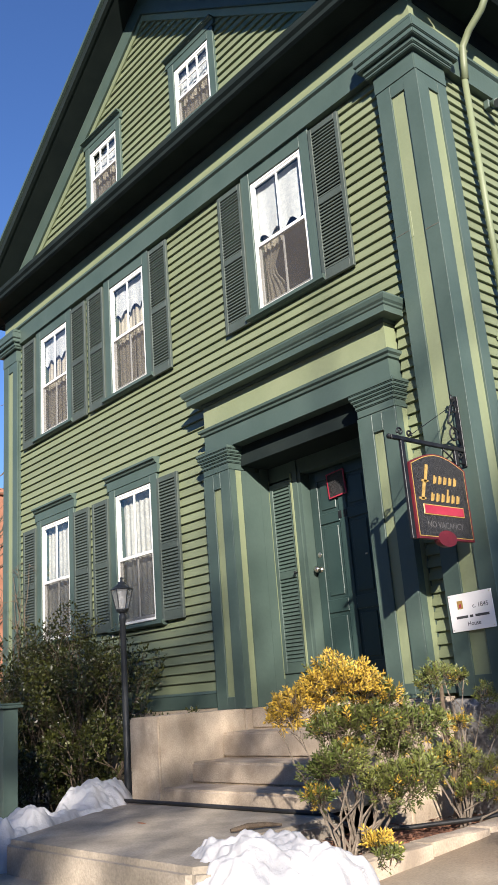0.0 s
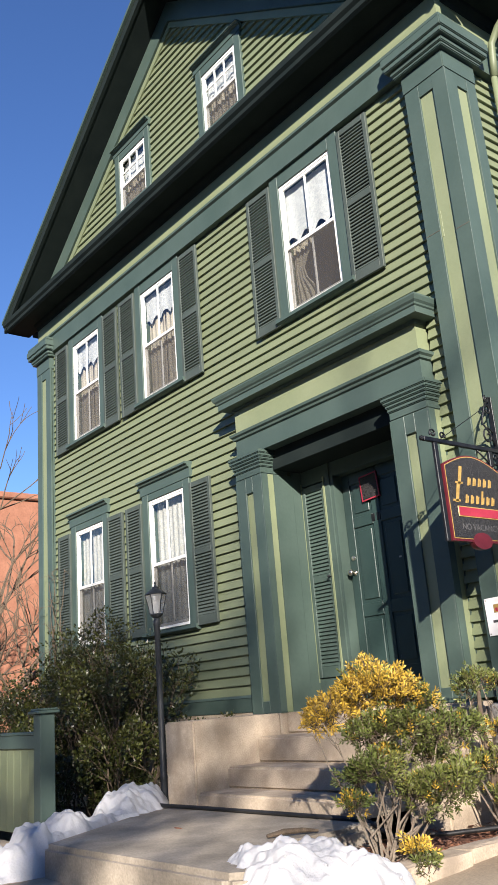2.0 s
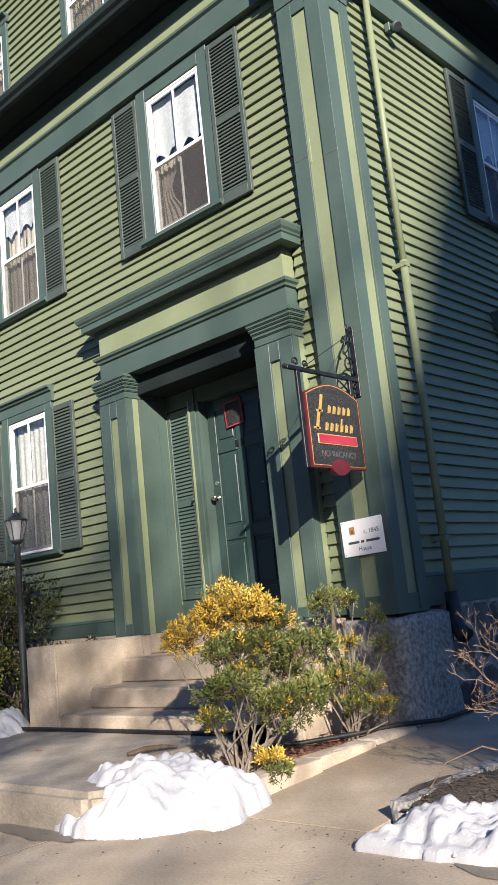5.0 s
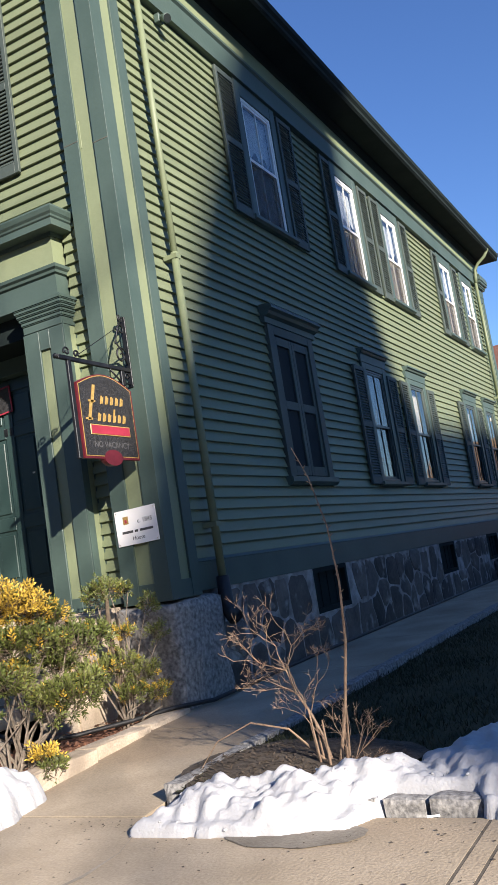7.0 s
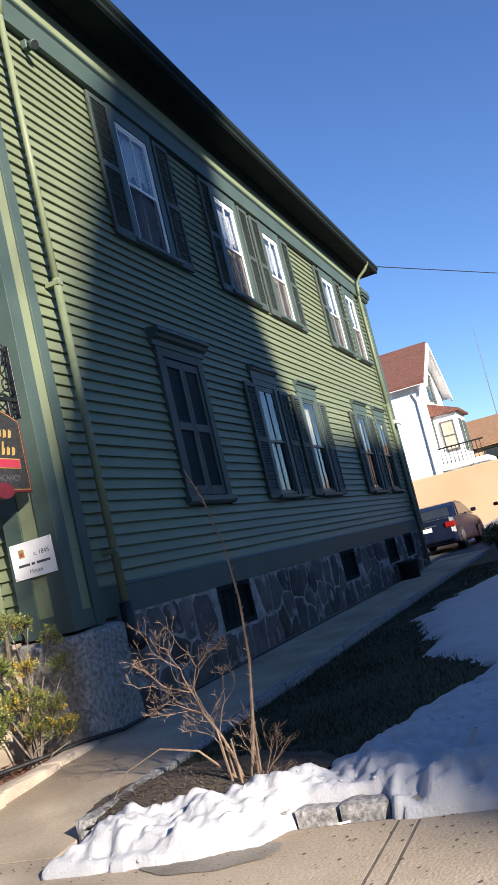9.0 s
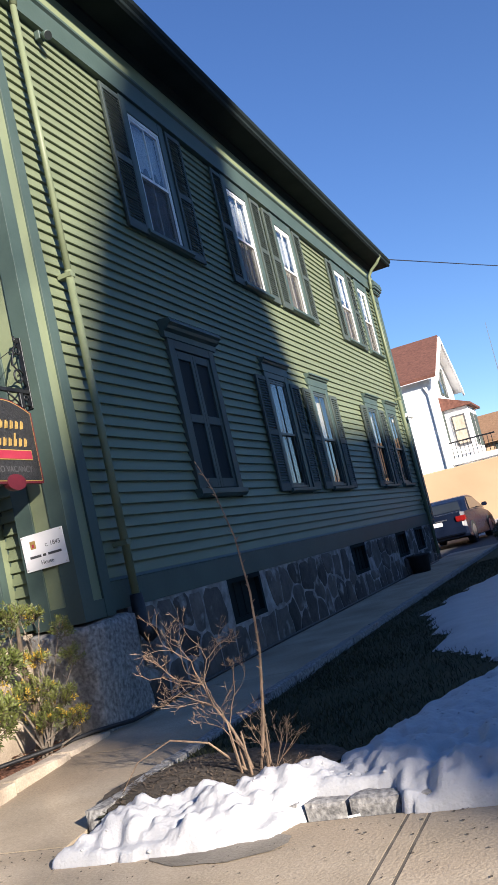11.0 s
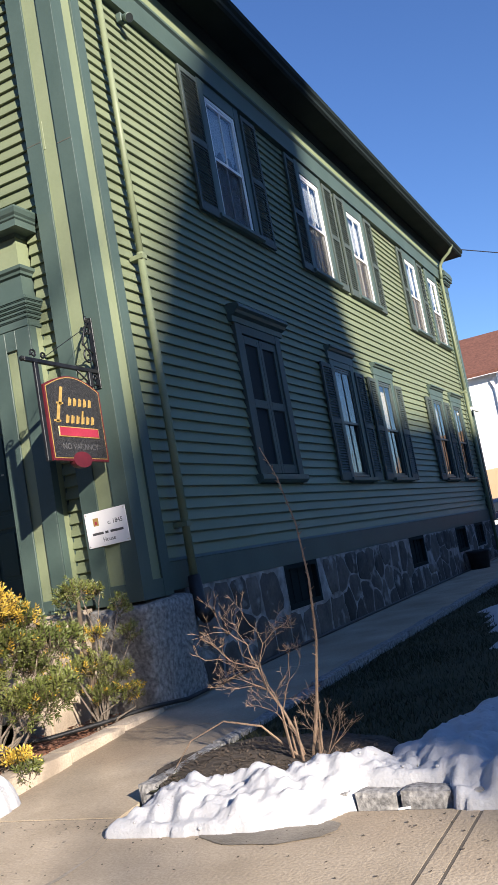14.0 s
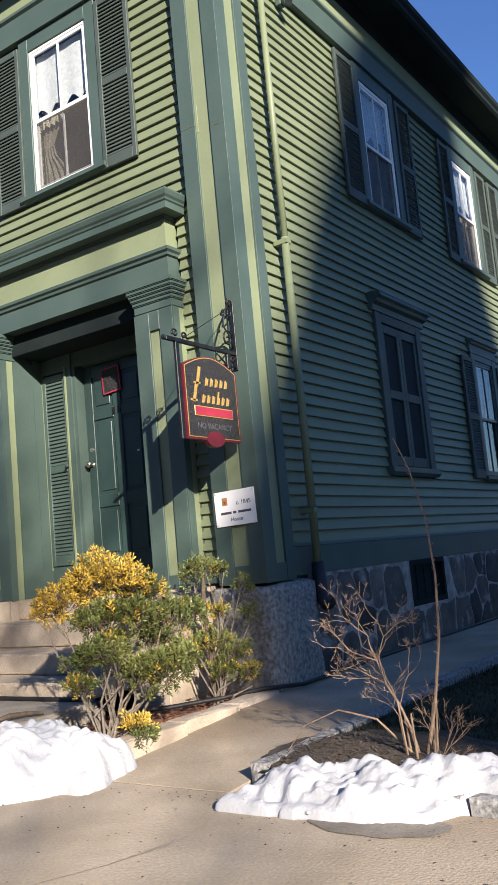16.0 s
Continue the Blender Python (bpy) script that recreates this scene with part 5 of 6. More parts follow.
def grow(bm, p, d, r, length, depth, rng, spread=0.5, ends=None, shrink=0.72, sides=5):
    """A forking twig: each stretch bends a little and splits in two or three."""
    pts, rad = [Vector(p)], [r]
    q, dd = Vector(p), Vector(d).normalized()
    for i in range(3):
        dd = (dd + Vector((rng.gauss(0, 0.12), rng.gauss(0, 0.12), rng.gauss(0, 0.08)))).normalized()
        q = q + dd * length / 3
        pts.append(q.copy())
        rad.append(r * (1 - 0.3 * (i + 1) / 3))
    tube(bm, pts, rad, sides if r > 0.004 else 3)
    if ends is not None and depth <= 1:
        ends.append(q.copy())
    if depth > 0:
        for _ in range(rng.choice((2, 2, 3))):
            e = (dd + Vector((rng.gauss(0, spread), rng.gauss(0, spread), rng.gauss(0.1, spread * 0.7)))).normalized()
            grow(bm, q, e, max(r * 0.66, 0.0011), length * shrink * rng.uniform(0.7, 1.15), depth - 1, rng, spread, ends, shrink, sides)


def sprig(bm, wood, p, d, rng, size):
    """A short twig with slender leaves set round it, pointing outward and up."""
    d = Vector(d).normalized()
    u = d.orthogonal().normalized()
    w = d.cross(u)
    ln = size * rng.uniform(1.2, 2.2)
    tube(wood, [p - d * ln * 0.9, p + d * ln], [0.0022, 0.0012], 3)
    for k in range(rng.randint(9, 13)):
        a, f = k * 2.4 + rng.uniform(-0.4, 0.4), k / 11
        side = u * math.cos(a) + w * math.sin(a)
        o = p + d * ln * (f - 0.1)
        tip = (d * rng.uniform(0.5, 0.9) + side * rng.uniform(0.6, 1.0) * (1.15 - 0.6 * f)).normalized() * size * rng.uniform(0.75, 1.25)
        b = tip.cross(side.cross(d) + Vector((rng.uniform(-0.5, 0.5), rng.uniform(-0.5, 0.5), 0.3))).normalized() * size * 0.17
        bm.faces.new([bm.verts.new(o), bm.verts.new(o + tip * 0.55 + b), bm.verts.new(o + tip), bm.verts.new(o + tip * 0.55 - b)])


def pad_bush(b, pads, foot, stems, rng, size, density):
    """A shrub of separate leafy pads on bare stems; pads: across the view, along it, height, half width, half height, share of yellow."""
    green, gold, wood, twigs = bmesh.new(), bmesh.new(), bmesh.new(), bmesh.new()
    for u, v, z, rx, rz, yellow in pads:
        c = Vector((0.72 * u - 0.69 * v, 0.69 * u + 0.72 * v, z))
        for k in range(stems):
            a = rng.uniform(0, 6.28)
            f0 = Vector((foot[0] + 0.05 * math.cos(a), foot[1] + 0.05 * math.sin(a), -0.05))
            end = c + Vector((rng.gauss(0, rx * 0.35), rng.gauss(0, rx * 0.35), -rz * 0.3))
            m1 = f0.lerp(end, 0.35) + Vector((rng.gauss(0, 0.03), rng.gauss(0, 0.03), 0.03))
            m2 = f0.lerp(end, 0.7) + Vector((rng.gauss(0, 0.035), rng.gauss(0, 0.035), 0.0))
            tube(wood, [f0, m1, m2, end], [0.0095, 0.0075, 0.005, 0.003], 5)
            for _ in range(3):
                grow(twigs, m2.lerp(end, rng.random()), (rng.gauss(0, 0.6), rng.gauss(0, 0.6), 0.7), 0.0032, rx * 0.55, 2, rng, 0.5, None, 0.7, 3)
        for _ in range(int(density * rx * (rx + rz))):
            d = Vector((rng.gauss(0, 1), rng.gauss(0, 1), rng.gauss(0.35, 0.8))).normalized()
            q = rng.uniform(0.45, 1.05)
            p = c + Vector((d.x * rx * q, d.y * rx * q, d.z * rz * q))
            k = 0.10 * noise.noise(p * 9)
            p += d * k * 0.5
            up = (d + Vector((rng.gauss(0, 0.35), rng.gauss(0, 0.35), 0.65 + rng.gauss(0, 0.25))))
            sprig(gold if rng.random() < yellow else green, twigs, p, up, rng, size)
    part("stem", wood, TWIG, b, "bare grey stems")
    part("twig", twigs, TWIG_H, b)
    part("green_foliage", green, LEAF_G, b, "small glossy green leaves")
    part("yellow_foliage", gold, LEAF_Y, b, "golden yellow leaves")


bush = thing("evergreen_bush", pose(-0.09, -1.61, 0.08), "evergreen bush turning golden yellow at its top, on bare grey stems", "bush")
pad_bush(bush, [(0.01, 0.02, 0.953, 0.2, 0.14, 0.93), (-0.11, 0.05, 0.906, 0.13, 0.1, 0.97), (0.15, 0.02, 0.906, 0.13, 0.1, 0.85), (-0.25, 0.0, 0.833, 0.13, 0.09, 0.96), (-0.34, 0.02, 0.777, 0.08, 0.06, 0.96), (0.29, 0.04, 0.833, 0.09, 0.09, 0.4),
                (0.07, -0.04, 0.722, 0.17, 0.1, 0.05), (-0.07, 0.0, 0.703, 0.12, 0.08, 0.08), (0.22, -0.02, 0.703, 0.14, 0.09, 0.03), (0.4, 0.02, 0.675, 0.13, 0.1, 0.02), (0.53, 0.04, 0.703, 0.08, 0.07, 0.02), (0.29, 0.1, 0.555, 0.1, 0.07, 0.02),
                (-0.03, -0.06, 0.5, 0.15, 0.085, 0.01), (-0.15, -0.02, 0.463, 0.09, 0.06, 0.02), (0.33, -0.06, 0.389, 0.17, 0.11, 0.02), (0.19, -0.1, 0.37, 0.11, 0.09, 0.02), (0.45, -0.02, 0.463, 0.09, 0.08, 0.02), (-0.17, -0.06, 0.342, 0.08, 0.055, 0.55),
                (0.14, -0.14, 0.102, 0.075, 0.05, 0.85), (0.17, -0.18, 0.019, 0.08, 0.04, 0.05), (0.07, -0.02, 0.574, 0.08, 0.06, 0.4)],
         (0.0, 0.0), 1, random.Random(21), 0.030, 4300)

bush2 = thing("corner_shrub", pose(-0.16, -0.48, 0.08), "sparse evergreen shrub with a clipped top beside the granite corner", "bush")
pad_bush(bush2, [(-0.02, 0.0, 0.95, 0.14, 0.065, 0.03), (-0.13, 0.0, 0.90, 0.08, 0.05, 0.03), (0.09, 0.0, 0.93, 0.08, 0.05, 0.03), (-0.20, 0.0, 0.66, 0.10, 0.07, 0.05), (0.06, -0.02, 0.64, 0.10, 0.05, 0.75),
                 (0.24, 0.04, 0.78, 0.07, 0.09, 0.02), (0.28, 0.02, 0.60, 0.07, 0.07, 0.02), (0.0, -0.02, 0.42, 0.15, 0.10, 0.15), (0.16, -0.04, 0.34, 0.11, 0.09, 0.12), (-0.16, 0.0, 0.40, 0.10, 0.09, 0.08),
                 (0.22, -0.08, 0.20, 0.09, 0.06, 0.35), (0.04, -0.05, 0.22, 0.12, 0.07, 0.10)],
         (0.0, 0.0), 1, random.Random(22), 0.026, 3300)
part("trunk", tube(bmesh.new(), [(-0.05, 0, -0.05), (-0.03, 0.02, 0.35), (-0.06, 0, 0.62), (-0.04, 0, 0.90)], [0.030, 0.026, 0.024, 0.012], 8), TWIG_H, bush2, "thick brown trunk")


def hedge_bush(x, y, rx, ry, h, seed, name="hedge_bush"):
    r = random.Random(seed)
    b = thing(name, pose(x, y, 0.0), "dark broad-leaved evergreen bush with bare brown twigs before the house", "bush", "front hedge")
    bm, ends = bmesh.new(), []
    for k in range(9):
        a = r.uniform(0, 6.28)
        grow(bm, (0.15 * math.cos(a), 0.15 * math.sin(a), -0.05), (rx * 0.6 * math.cos(a), ry * 0.6 * math.sin(a), h * 0.8), 0.010, h * 0.42, 3, r, 0.36, ends, 0.66, 4)
    part("branch_crown", bm, TWIG_H, b, "bare brown twigs")
    bm = bmesh.new()
    for e in ends:
        if e.z < 0.1:
            continue
        leaves(bm, e, (0.075, 0.075, 0.075), 18, 0.037, r, 0.3, 0.30)
    for _ in range(80):
        d = Vector((r.gauss(0, 0.5) * rx, r.gauss(0, 0.5) * ry, r.uniform(0.06, 0.72) * h))
        leaves(bm, d, (0.09, 0.09, 0.09), 24, 0.038, r, 0.2, 0.30)
    part("foliage", bm, LEAF_D, b, "dark glossy leaves")
    return b


for i, (x, y, rx, ry, h) in enumerate(((-4.35, -0.75, 0.5, 0.4, 1.05), (-5.0, -0.70, 0.5, 0.4, 1.75), (-5.6, -0.8, 0.55, 0.45, 1.35), (-6.3, -0.8, 0.6, 0.45, 1.3), (-7.1, -0.8, 0.6, 0.45, 1.5), (-7.9, -0.8, 0.6, 0.5, 1.6), (-4.9, -1.4, 0.5, 0.3, 0.95), (-5.8, -1.5, 0.55, 0.3, 0.9))):
    hedge_bush(x, y, rx, ry, h, 40 + i)
for x, y, h, seed in ((-5.12, -0.62, 2.02, 61), (-4.62, -0.60, 1.72, 62), (-5.35, -0.7, 1.6, 63)):
    hedge_bush(x, y, 0.13, 0.13, h, seed, "tall_shoot")
hedge_bush(-3.78, -0.35, 0.12, 0.12, 0.95, 77, "seedling_shrub")

r = random.Random(8)
bare = thing("bare_shrub", pose(1.90, -1.62, 0.06), "leafless reddish shrub with one tall whip, in the lawn's corner", "shrub")
bm = bmesh.new()
WHIP = [(0, 0, -0.05), (0.09, 0.0, 0.28), (0.145, 0.005, 0.58), (0.165, 0.0, 0.86), (0.150, 0, 1.13), (0.095, 0, 1.37), (0.03, 0, 1.53)]
tube(bm, WHIP, [0.0095, 0.008, 0.007, 0.0055, 0.004, 0.003, 0.002], 6)
for k in range(34):
    z = 0.2 + 0.038 * k
    a = r.uniform(0, 6.28)
    i = max(j for j in range(len(WHIP) - 1) if WHIP[j][2] <= z)
    f = (z - WHIP[i][2]) / (WHIP[i + 1][2] - WHIP[i][2])
    x = WHIP[i][0] + (WHIP[i + 1][0] - WHIP[i][0]) * f
    tube(bm, [(x, 0, z), (x + 0.02 * math.cos(a), 0.02 * math.sin(a), z + 0.014)], [0.004, 0.0012], 4)
# crooked main limb leaning one way, forking into fine reddish twigs
LIMB = [(0, 0, -0.04), (-0.05, 0.02, 0.14), (-0.11, 0.04, 0.26), (-0.17, 0.04, 0.36), (-0.20, 0.03, 0.47)]
tube(bm, LIMB, [0.010, 0.0085, 0.007, 0.0055, 0.004], 6)
for i, dx, dy, dz, ln in ((2, -0.5, 0.2, 0.7, 0.15), (2, 0.35, 0.1, 0.9, 0.15), (3, -0.8, 0.1, 0.45, 0.15), (3, -0.1, -0.3, 0.95, 0.15), (3, -0.9, 0.3, 0.2, 0.14), (4, -0.35, 0.1, 0.9, 0.14), (4, -0.8, -0.1, 0.5, 0.13), (4, 0.3, 0.2, 0.9, 0.13), (1, -0.5, -0.2, 0.8, 0.15)):
    grow(bm, LIMB[i], (dx, dy, dz), 0.0036, ln * 0.92, 5, r, 0.50, None, 0.76, 4)
# low arching twig and a few short shoots on the other side
tube(bm, [(-0.05, 0.0, 0.05), (-0.22, 0.0, 0.20), (-0.42, -0.01, 0.24), (-0.62, -0.02, 0.16), (-0.74, -0.03, 0.02)], [0.006, 0.005, 0.004, 0.003, 0.0018], 5)
for dx, dy, dz, ln in ((0.45, 0.1, 0.7, 0.13), (0.8, 0.0, 0.6, 0.12), (0.25, -0.1, 0.9, 0.12), (0.1, 0.1, 1.0, 0.14), (0.9, 0.1, 0.35, 0.10)):
    grow(bm, (r.uniform(0.0, 0.10), r.uniform(-0.03, 0.03), -0.02), (dx, dy, dz), 0.0034, ln, 4, r, 0.45, None, 0.74, 4)
for k in range(7):
    a = r.uniform(0, 6.28)
    tube(bm, [(0.06 * math.cos(a), 0.06 * math.sin(a), -0.04), (0.09 * math.cos(a), 0.09 * math.sin(a), r.uniform(0.1, 0.3))], [0.007, 0.004], 6)
part("branch_crown", bm, TWIG_R, bare)

# vine tendrils on the far end of the front
vine = thing("climbing_vine", pose(XL + 0.1, -0.10, 0.9), "leafless vine climbing the far corner of the front", "vine")
rv = random.Random(71)
bm = bmesh.new()
for k in range(5):
    x, pts = rv.uniform(0.05, 0.5), []
    for i in range(12):
        pts.append((x, rv.uniform(-0.02, 0.01), i * rv.uniform(0.17, 0.21) * (0.7 + 0.08 * k)))
        x = min(0.75, max(-0.05, x + rv.gauss(0.01, 0.07)))
    tube(bm, pts, [0.009 - 0.0005 * i for i in range(12)], 5)
    for q in pts[3::2]:
        grow(bm, q, (rv.gauss(0, 1), -0.25, rv.gauss(0.3, 0.5)), 0.004, 0.12, 2, rv, 0.5, None, 0.75, 3)
part("tendril", bm, TWIG_H, vine)

# bare earth and bark round the shrub's foot
bm = bmesh.new()
mid_ = bm.verts.new((1.66, -1.55, 0.125))
ring_ = [bm.verts.new((1.66 + 0.62 * math.cos(a) * (1 + 0.2 * noise.noise((math.cos(a) * 3, math.sin(a) * 3, 6))),
                       -1.55 + 0.48 * math.sin(a) * (1 + 0.2 * noise.noise((math.cos(a) * 3, math.sin(a) * 3, 9))), 0.085)) for a in [2 * math.pi * k / 36 for k in range(36)]]
for k in range(36):
    bm.faces.new((mid_, ring_[k], ring_[(k + 1) % 36]))
chips = bmesh.new()
for k in range(1300):
    a, q = r.uniform(0, 6.28), math.sqrt(r.random())
    c = Vector((1.66 + 0.56 * q * math.cos(a), -1.55 + 0.42 * q * math.sin(a), 0.125 - 0.035 * q + 0.006))
    b = r.uniform(0, 6.28)
    u, w = Vector((math.cos(b), math.sin(b), r.uniform(-0.4, 0.4))) * r.uniform(0.006, 0.018), Vector((-math.sin(b), math.cos(b), 0)) * r.uniform(0.002, 0.005)
    chips.faces.new([chips.verts.new(c + k_) for k_ in (u + w, w - u, -u - w, u - w)])
tagged(part("bark_litter", chips, TWIG_H), "brown bark litter round the shrub's foot", "mulch", kind="stuff")
tagged(part("earth_patch", bm, SOIL, smooth=True), "low mound of bark and bare earth round the shrub", "soil", kind="structure")

# grass blades near the camera, past counting
r = random.Random(4)
bm = bmesh.new()
for _ in range(26000):
    x, y = 1.22 + abs(r.gauss(0, 1.0)), -1.9 + 12.5 * r.random() ** 1.5
    if lawn_snow(x, y) > 0.02 or ((x - 1.75) / 0.55) ** 2 + ((y + 1.5) / 0.38) ** 2 < 1:
        continue
    h, a = r.uniform(0.015, 0.045), r.uniform(0, 6.28)
    c, w = Vector((x, y, 0.068)), Vector((math.cos(a), math.sin(a), 0)) * 0.004
    bm.faces.new([bm.verts.new(c - w), bm.verts.new(c + w), bm.verts.new(c + Vector((r.gauss(0, 0.016), r.gauss(0, 0.016), h)))])
tagged(part("grass", bm, BLADE), "short brownish winter grass blades on the lawn", "grass", kind="stuff")

# ---- lamp post ----
post = thing("lamp_post", pose(-3.42, -0.98, 0.1), "black lamp post with a glazed lantern beside the steps", "lamp post")
part("pole", lathe(bmesh.new(), [(0.055, -0.1), (0.055, 0.10), (0.045, 0.13), (0.034, 0.16), (0.032, 0.30), (0.038, 0.32), (0.030, 0.34), (0.027, 1.66), (0.034, 1.67), (0.034, 1.70), (0.022, 1.74)], 14), POSTP, post, smooth=True)
lan = part("lantern_base", lathe(bmesh.new(), [(0.02, 1.73), (0.05, 1.75), (0.06, 1.765), (0.06, 1.775)], 12), POSTP, post)
part("lantern_glass", lathe(bmesh.new(), [(0.055, 1.775), (0.098, 1.955)], 6), PALEGLASS, post, "clear lantern panes")
part("candle_tube", lathe(bmesh.new(), [(0.018, 1.775), (0.018, 1.86), (0.012, 1.87), (0.014, 1.895), (0.004, 1.92)], 10), LAMPGLASS, post, "pale candle bulb")
for k in range(6):
    a = math.pi * k / 3
    part("cage_bar", tube(bmesh.new(), [(0.058 * math.cos(a), 0.058 * math.sin(a), 1.77), (0.102 * math.cos(a), 0.102 * math.sin(a), 1.96)], 0.004, 4), POSTP, post)
part("lantern_cap", lathe(bmesh.new(), [(0.104, 1.955), (0.107, 1.962), (0.080, 1.978), (0.046, 2.005), (0.034, 2.012), (0.034, 2.030), (0.012, 2.036), (0.010, 2.055), (0.014, 2.064), (0.003, 2.08)], 6), POSTP, post, smooth=True)

# ---- painted fence ----
fence = thing("front_fence", pose(0, 0, 0), "blue-green painted board fence with a capped post", "fence")
post_f = part("post", bevelled(boxes((-3.84, -3.70, -2.04, -1.90, -0.05, 1.05)), 0.006), TRIM, fence)
part("post_cap", bevelled(boxes((-3.875, -3.665, -2.075, -1.865, 1.05, 1.075), (-3.86, -3.68, -2.06, -1.88, 1.0755, 1.095)), 0.006), TRIM, post_f)
part("rail", bevelled(boxes((-9.5, -3.861, -1.99, -1.95, 0.82, 0.90)), 0.004), TRIM, fence)
part("rail", bevelled(boxes((-9.5, -3.861, -1.99, -1.95, 0.12, 0.20)), 0.004), TRIM, fence)
part("cap_rail", bevelled(boxes((-9.5, -3.842, -2.04, -1.90, 0.876, 0.90)), 0.004), TRIM, fence)
part("rail", bevelled(boxes((-9.5, -3.842, -2.034, -2.013, 0.76, 0.875)), 0.004), TRIM, fence)
x = -3.865
for k in range(36):
    part("board", bevelled(boxes((x - 0.148, x, -2.012, -1.992, 0.05, 0.874)), 0.004), SIDING, fence)
    x -= 0.154

# ---- hanging sign on its wrought bracket ----
sign = thing("hanging_sign", pose(-0.02, 0, 0), "arched black and crimson hanging sign on a wrought iron bracket", "sign")
part("arm", bevelled(boxes((-0.014, 0.014, -0.91, -0.071, 2.635, 2.665)), 0.003), IRON, sign, "square iron arm")
part("wall_plate", bevelled(boxes((-0.02, 0.02, -0.082, -0.071, 2.52, 3.08)), 0.003), IRON, sign)


def spiral(cy, cz, r0, turns, start, sgn=1):
    return [(0.0, cy + r0 * (1 - 0.8 * k / 24) * math.cos(start + sgn * 2 * math.pi * turns * k / 24), cz + r0 * (1 - 0.8 * k / 24) * math.sin(start + sgn * 2 * math.pi * turns * k / 24)) for k in range(25)]


for pts in (spiral(-0.155, 2.76, 0.07, 1.3, 0.5), spiral(-0.12, 2.97, 0.05, 1.2, -2.4, -1), spiral(-0.11, 3.06, 0.03, 1.3, 2.0), spiral(-0.80, 2.70, 0.035, 1.2, 3.6, -1), spiral(-0.70, 2.695, 0.03, 1.2, -0.4),
            [(0, -0.085, 3.08), (0, -0.16, 2.98), (0, -0.21, 2.86), (0, -0.14, 2.80), (0, -0.09, 2.70)], [(0, -0.085, 2.54), (0, -0.2, 2.55), (0, -0.33, 2.635)],
            spiral(-0.12, 2.60, 0.03, 1.1, 0.0)):
    part("scroll", tube(bmesh.new(), pts, 0.007, 6), IRON, sign, smooth=True)
part("stay_wire", tube(bmesh.new(), [(0, -0.10, 3.02), (0, -0.72, 2.67)], 0.003, 5), IRON, sign)
part("finial", lathe(bmesh.new(), [(0.004, 0), (0.016, 0.008), (0.02, 0.018), (0.012, 0.03), (0.003, 0.034)], 10), IRON, sign, m=pose(0, -0.91, 2.65, 90))
Y0, Y1, Z0, Z1 = -0.765, -0.125, 1.945, 2.48


def arched(y0, y1, z0, z1, rise, x0, x1):
    n, mid, half = 16, (y0 + y1) / 2, (y1 - y0) / 2
    outline = [(y0, z0), (y1, z0)]
    for k in range(n + 1):
        u = 1 - 2 * k / n
        outline.append((mid + half * u, z1 + rise * math.cos(u * math.pi / 2)))
    return prism(bmesh.new(), outline, "x", x0, x1)


board = part("board", arched(Y0, Y1, Z0, Z1, 0.09, -0.018, 0.018), REDDARK, sign, "crimson edged board")
part("gold_line", arched(Y0 + 0.016, Y1 - 0.016, Z0 + 0.016, Z1 - 0.005, 0.087, 0.0182, 0.0200), GOLD, board)
part("gold_line", arched(Y0 + 0.016, Y1 - 0.016, Z0 + 0.016, Z1 - 0.005, 0.087, -0.0200, -0.0182), GOLD, board)
part("face", arched(Y0 + 0.022, Y1 - 0.022, Z0 + 0.022, Z1 - 0.009, 0.085, 0.0201, 0.0215), SIGNBLACK, board, "rough black sign face")
part("face", arched(Y0 + 0.022, Y1 - 0.022, Z0 + 0.022, Z1 - 0.009, 0.085, -0.0215, -0.0201), SIGNBLACK, board, "rough black sign face")
# illegible script becomes plain gilt bars
def stroke(y, z, h, w, lean):
    """A slanted gilt bar on the sign's face."""
    bar = prism(bmesh.new(), [(y, z), (y + w, z), (y + w + lean * h, z + h), (y + lean * h, z + h)], "x", 0.0216, 0.0252)
    part("gilt_bar", bar, GOLD, board, "gilt bar")


for y, z, tall, count in ((-0.635, 2.345, 0.135, 5), (-0.685, 2.215, 0.135, 6)):
    stroke(y, z, tall, 0.030, 0.30)
    stroke(y - 0.025, z + 0.006, 0.014, 0.075, 0.3)
    for k in range(count):
        h = 0.10 if count == 6 and k == 3 else 0.062
        stroke(y + 0.105 + 0.058 * k, z, h, 0.016, 0.30)
        stroke(y + 0.128 + 0.058 * k, z + 0.004, 0.050, 0.009, 0.30)
pl = part("name_panel", bevelled(boxes((0.0216, 0.027, -0.675, -0.215, 2.115, 2.19)), 0.003), GOLD, board)
part("name_panel_face", bevelled(boxes((0.0271, 0.029, -0.667, -0.223, 2.122, 2.183)), 0.003), RED, pl, "crimson panel")


def words(text, size, m, mat, parent, name="lettering"):
    cu = bpy.data.curves.new(name, "FONT")
    cu.body, cu.size, cu.align_x, cu.align_y, cu.extrude = text, size, "CENTER", "CENTER", 0.0008
    cu.materials.append(mat)
    ob = new(name, cu)
    ob.parent = parent
    ob.matrix_local = m
    return ob


